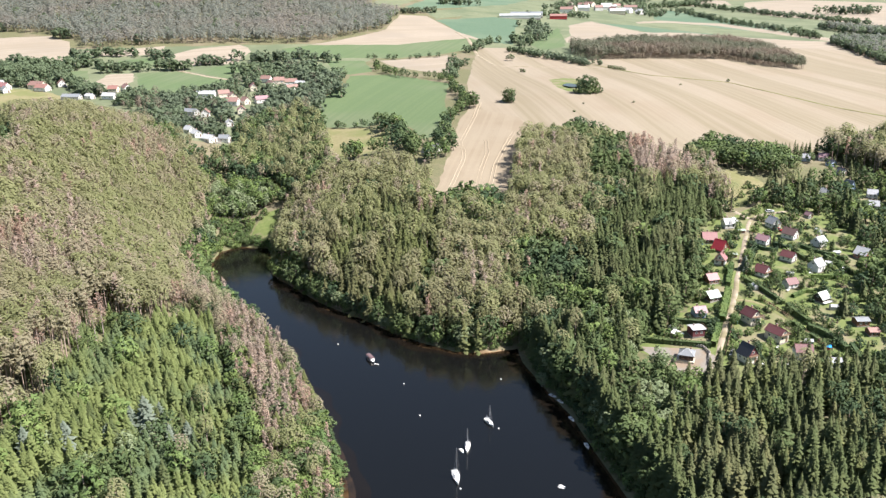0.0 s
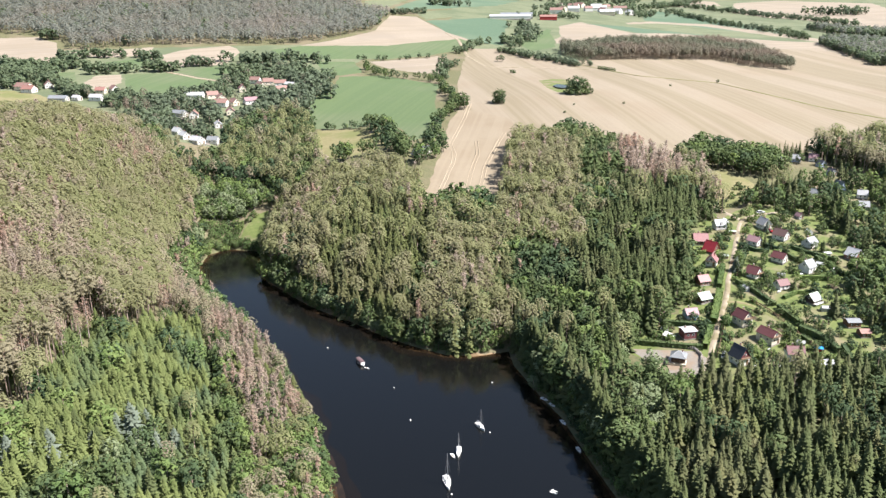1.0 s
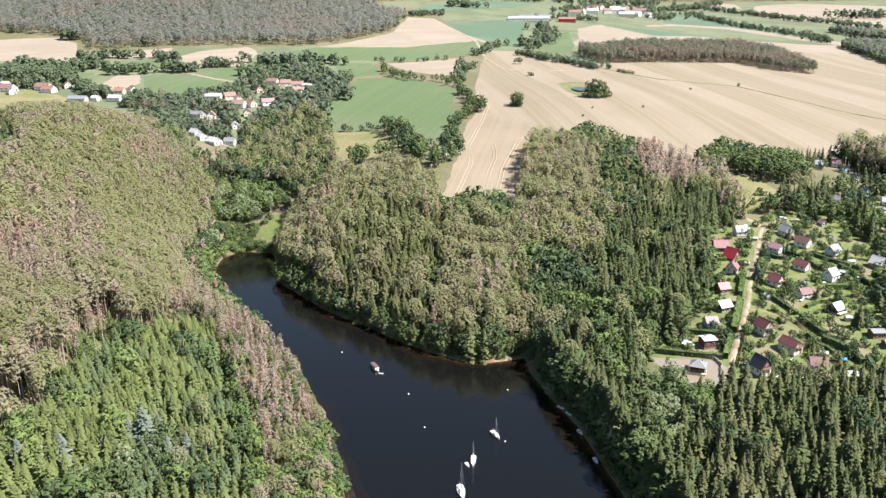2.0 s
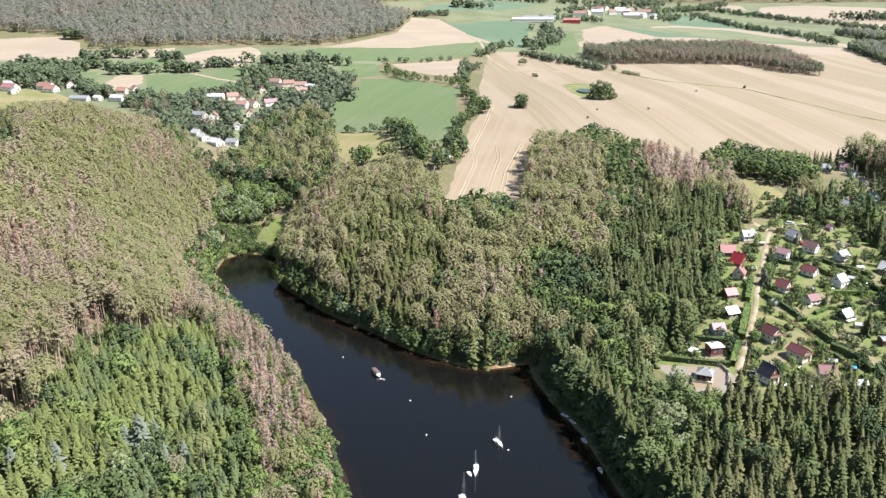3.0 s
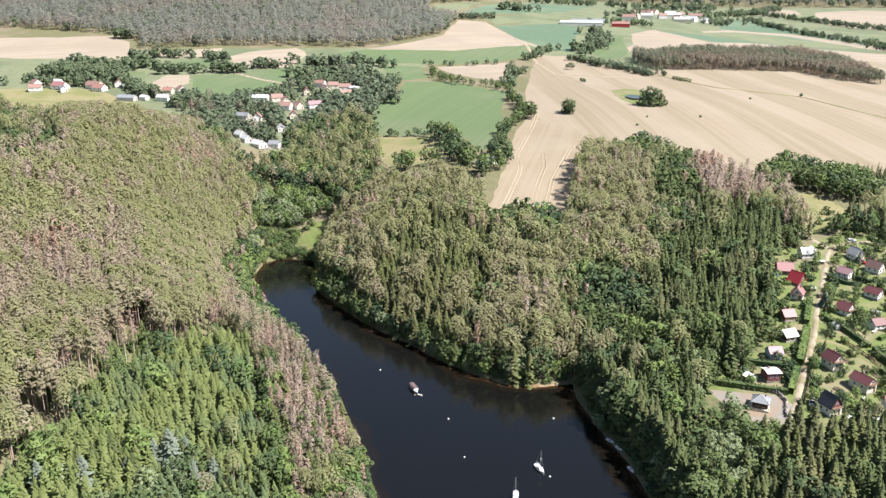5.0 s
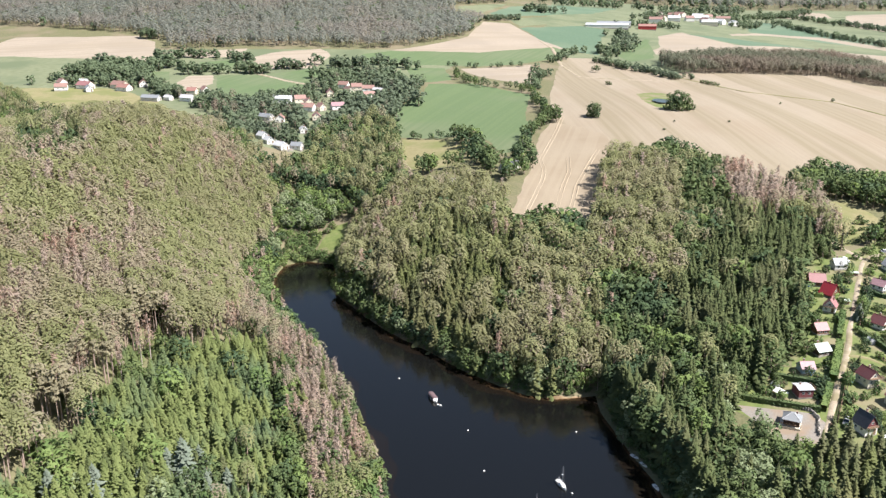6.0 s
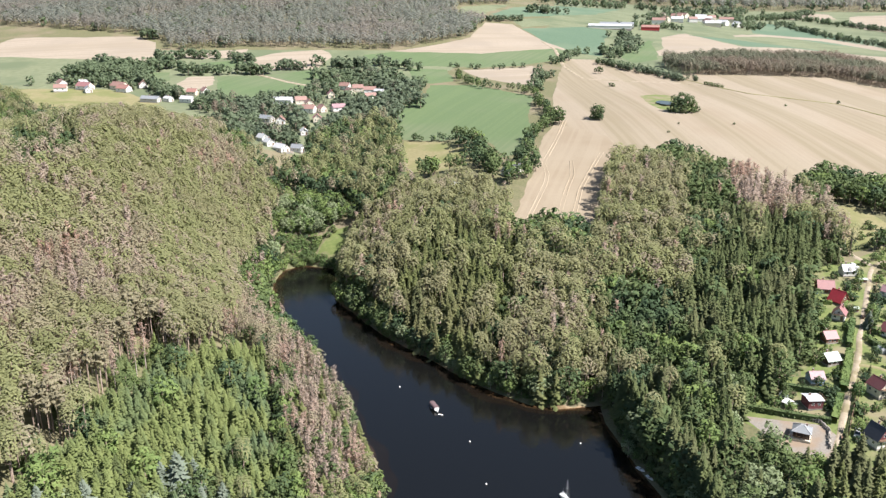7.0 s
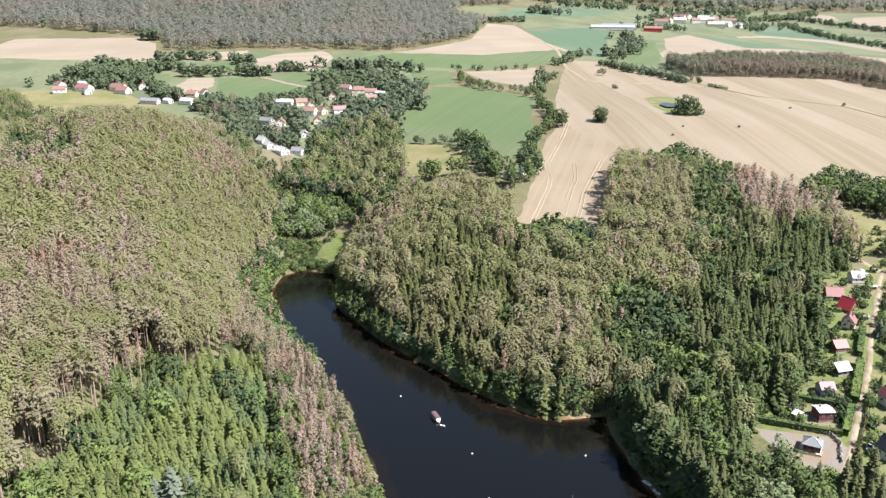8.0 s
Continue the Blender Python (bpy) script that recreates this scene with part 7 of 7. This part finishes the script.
def garden_bed(x, y, rot, wide, long, rows):
    ob = new("garden_bed")
    settle(ob, x, y, rot)
    tagged(ob, "dug garden bed with rows of low vegetables", "garden bed", "garden beds")
    bm = bmesh.new()
    prism(bm, [(-wide / 2, -0.3), (wide / 2, -0.3), (wide / 2 - 0.1, 0.16), (-wide / 2 + 0.1, 0.16)], -long / 2, long / 2)
    part("soil", bm, M["soil"], ob)
    r = np.random.default_rng(int(x * 10))
    for k in range(rows):
        xx = -wide / 2 + wide * (k + 0.5) / rows
        tris = [leaf_tri(r, (xx + r.normal(0, 0.1), r.uniform(-long / 2, long / 2), 0.3 + r.uniform(0, 0.15)), 0.16, 1.0) for _ in range(int(long * 9))]
        new("plant_row", mesh_of("plant_row", np.array(tris), [M["leaves_light" if k % 2 else "leaves"]])).parent = ob
        tagged(ob.children[-1], kind="stuff")


for x, y, rot, w, l, n in ((93.6, 214.8, 24, 2.4, 4.0, 3), (91.6, 211.0, 24, 2.6, 3.6, 3), (94.8, 208.0, 24, 2.4, 3.4, 3), (96.0, 204.5, 24, 2.0, 3.0, 3), (66.5, 209.0, 70, 2.4, 4.0, 3), (75.2, 203.5, 70, 2.0, 3.0, 3), (104.0, 243.5, 30, 2.4, 4.0, 3), (122.0, 229.0, 10, 2.6, 4.2, 3), (116.0, 258.0, 60, 2.2, 3.6, 3), (127.0, 264.5, 60, 2.4, 3.6, 3), (110.0, 208.0, 60, 2.2, 3.2, 3), (84.5, 198.4, 25, 2.0, 3.0, 3)):
    garden_bed(x, y, rot, w, l, n)


def barrel(x, y):
    ob = new("water_barrel")
    settle(ob, x, y, 0)
    tagged(ob, "blue plastic rain barrel", "barrel", "rain barrels")
    bm = bmesh.new()
    bmesh.ops.create_cone(bm, cap_ends=True, segments=12, radius1=0.32, radius2=0.32, depth=0.95)
    bm.transform(Matrix.Translation((0, 0, 0.475)))
    part("drum", bm, M["barrel"], ob)
    for z in (0.3, 0.65):
        bm = bmesh.new()
        bmesh.ops.create_cone(bm, cap_ends=True, segments=12, radius1=0.35, radius2=0.35, depth=0.06)
        bm.transform(Matrix.Translation((0, 0, z)))
        part("hoop", bm, M["barrel"], ob)


for x, y in ((74.6, 212.2), (83.0, 208.5), (102.2, 236.6), (122.6, 238.2), (88.6, 260.2)):
    barrel(x, y)


def garden_table(x, y, rot):
    ob = new("garden_table")
    settle(ob, x, y, rot)
    tagged(ob, "white garden table on the grass", "table", "garden tables")
    box_part("tabletop", (-0.7, 0.7, -0.45, 0.45, 0.70, 0.75), M["hull"], ob)
    for sx in (-0.6, 0.6):
        for sy in (-0.36, 0.36):
            box_part("leg", (sx - 0.04, sx + 0.04, sy - 0.04, sy + 0.04, 0, 0.70), M["hull"], ob)


for x, y, rot in ((66.2, 203.8, 20), (104.2, 226.0, 40), (115.6, 237.0, 10), (89.0, 194.6, 60), (82.6, 187.0, 30)):
    garden_table(x, y, rot)


def canopy_frame(x, y, rot):
    ob = new("party_tent")
    settle(ob, x, y, rot)
    tagged(ob, "low white garden tent on poles", "tent")
    bm = bmesh.new()
    prism(bm, [(-1.5, 1.7), (0, 2.3), (1.5, 1.7), (1.5, 1.76), (0, 2.36), (-1.5, 1.76)], -1.2, 1.2)
    part("canvas", bm, M["hull"], ob)
    for sx in (-1.4, 1.4):
        for sy in (-1.1, 1.1):
            rod("pole", (sx, sy, 0), (sx, sy, 1.72), 0.04, M["mast"], ob)


canopy_frame(64.4, 203.6, 35)
canopy_frame(141.0, 296.6, 10)


def woodpile(x, y, rot):
    ob = new("woodpile")
    settle(ob, x, y, rot)
    tagged(ob, "stack of split firewood logs beside a cabin", "woodpile", "stacks of firewood")
    bm = bmesh.new()
    bmesh.ops.create_cone(bm, cap_ends=True, segments=7, radius1=0.13, radius2=0.12, depth=1.0)
    bm.transform(Matrix.Rotation(radians(90), 4, "X"))
    me = bpy.data.meshes.new("log")
    bm.to_mesh(me)
    bm.free()
    me.materials.append(M["timber"])
    for i in range(9):
        for k in range(4):
            lg = new("log", me)
            lg.parent = ob
            lg.matrix_basis = pose(-1.1 + 0.26 * i + 0.13 * (k % 2), 0, 0.13 + 0.23 * k, 0, 7 * i, 0)


for x, y, rot in ((72.8, 191.2, 66), (86.0, 214.0, 20), (97.0, 246.4, 60)):
    woodpile(x, y, rot)


grow_trees()

# From plan units to metres
for ob in list(scene.collection.objects):
    if ob.parent is None and ob.type in {"MESH", "EMPTY"}:
        ob.matrix_basis = Matrix.Scale(UNIT, 4) @ ob.matrix_basis
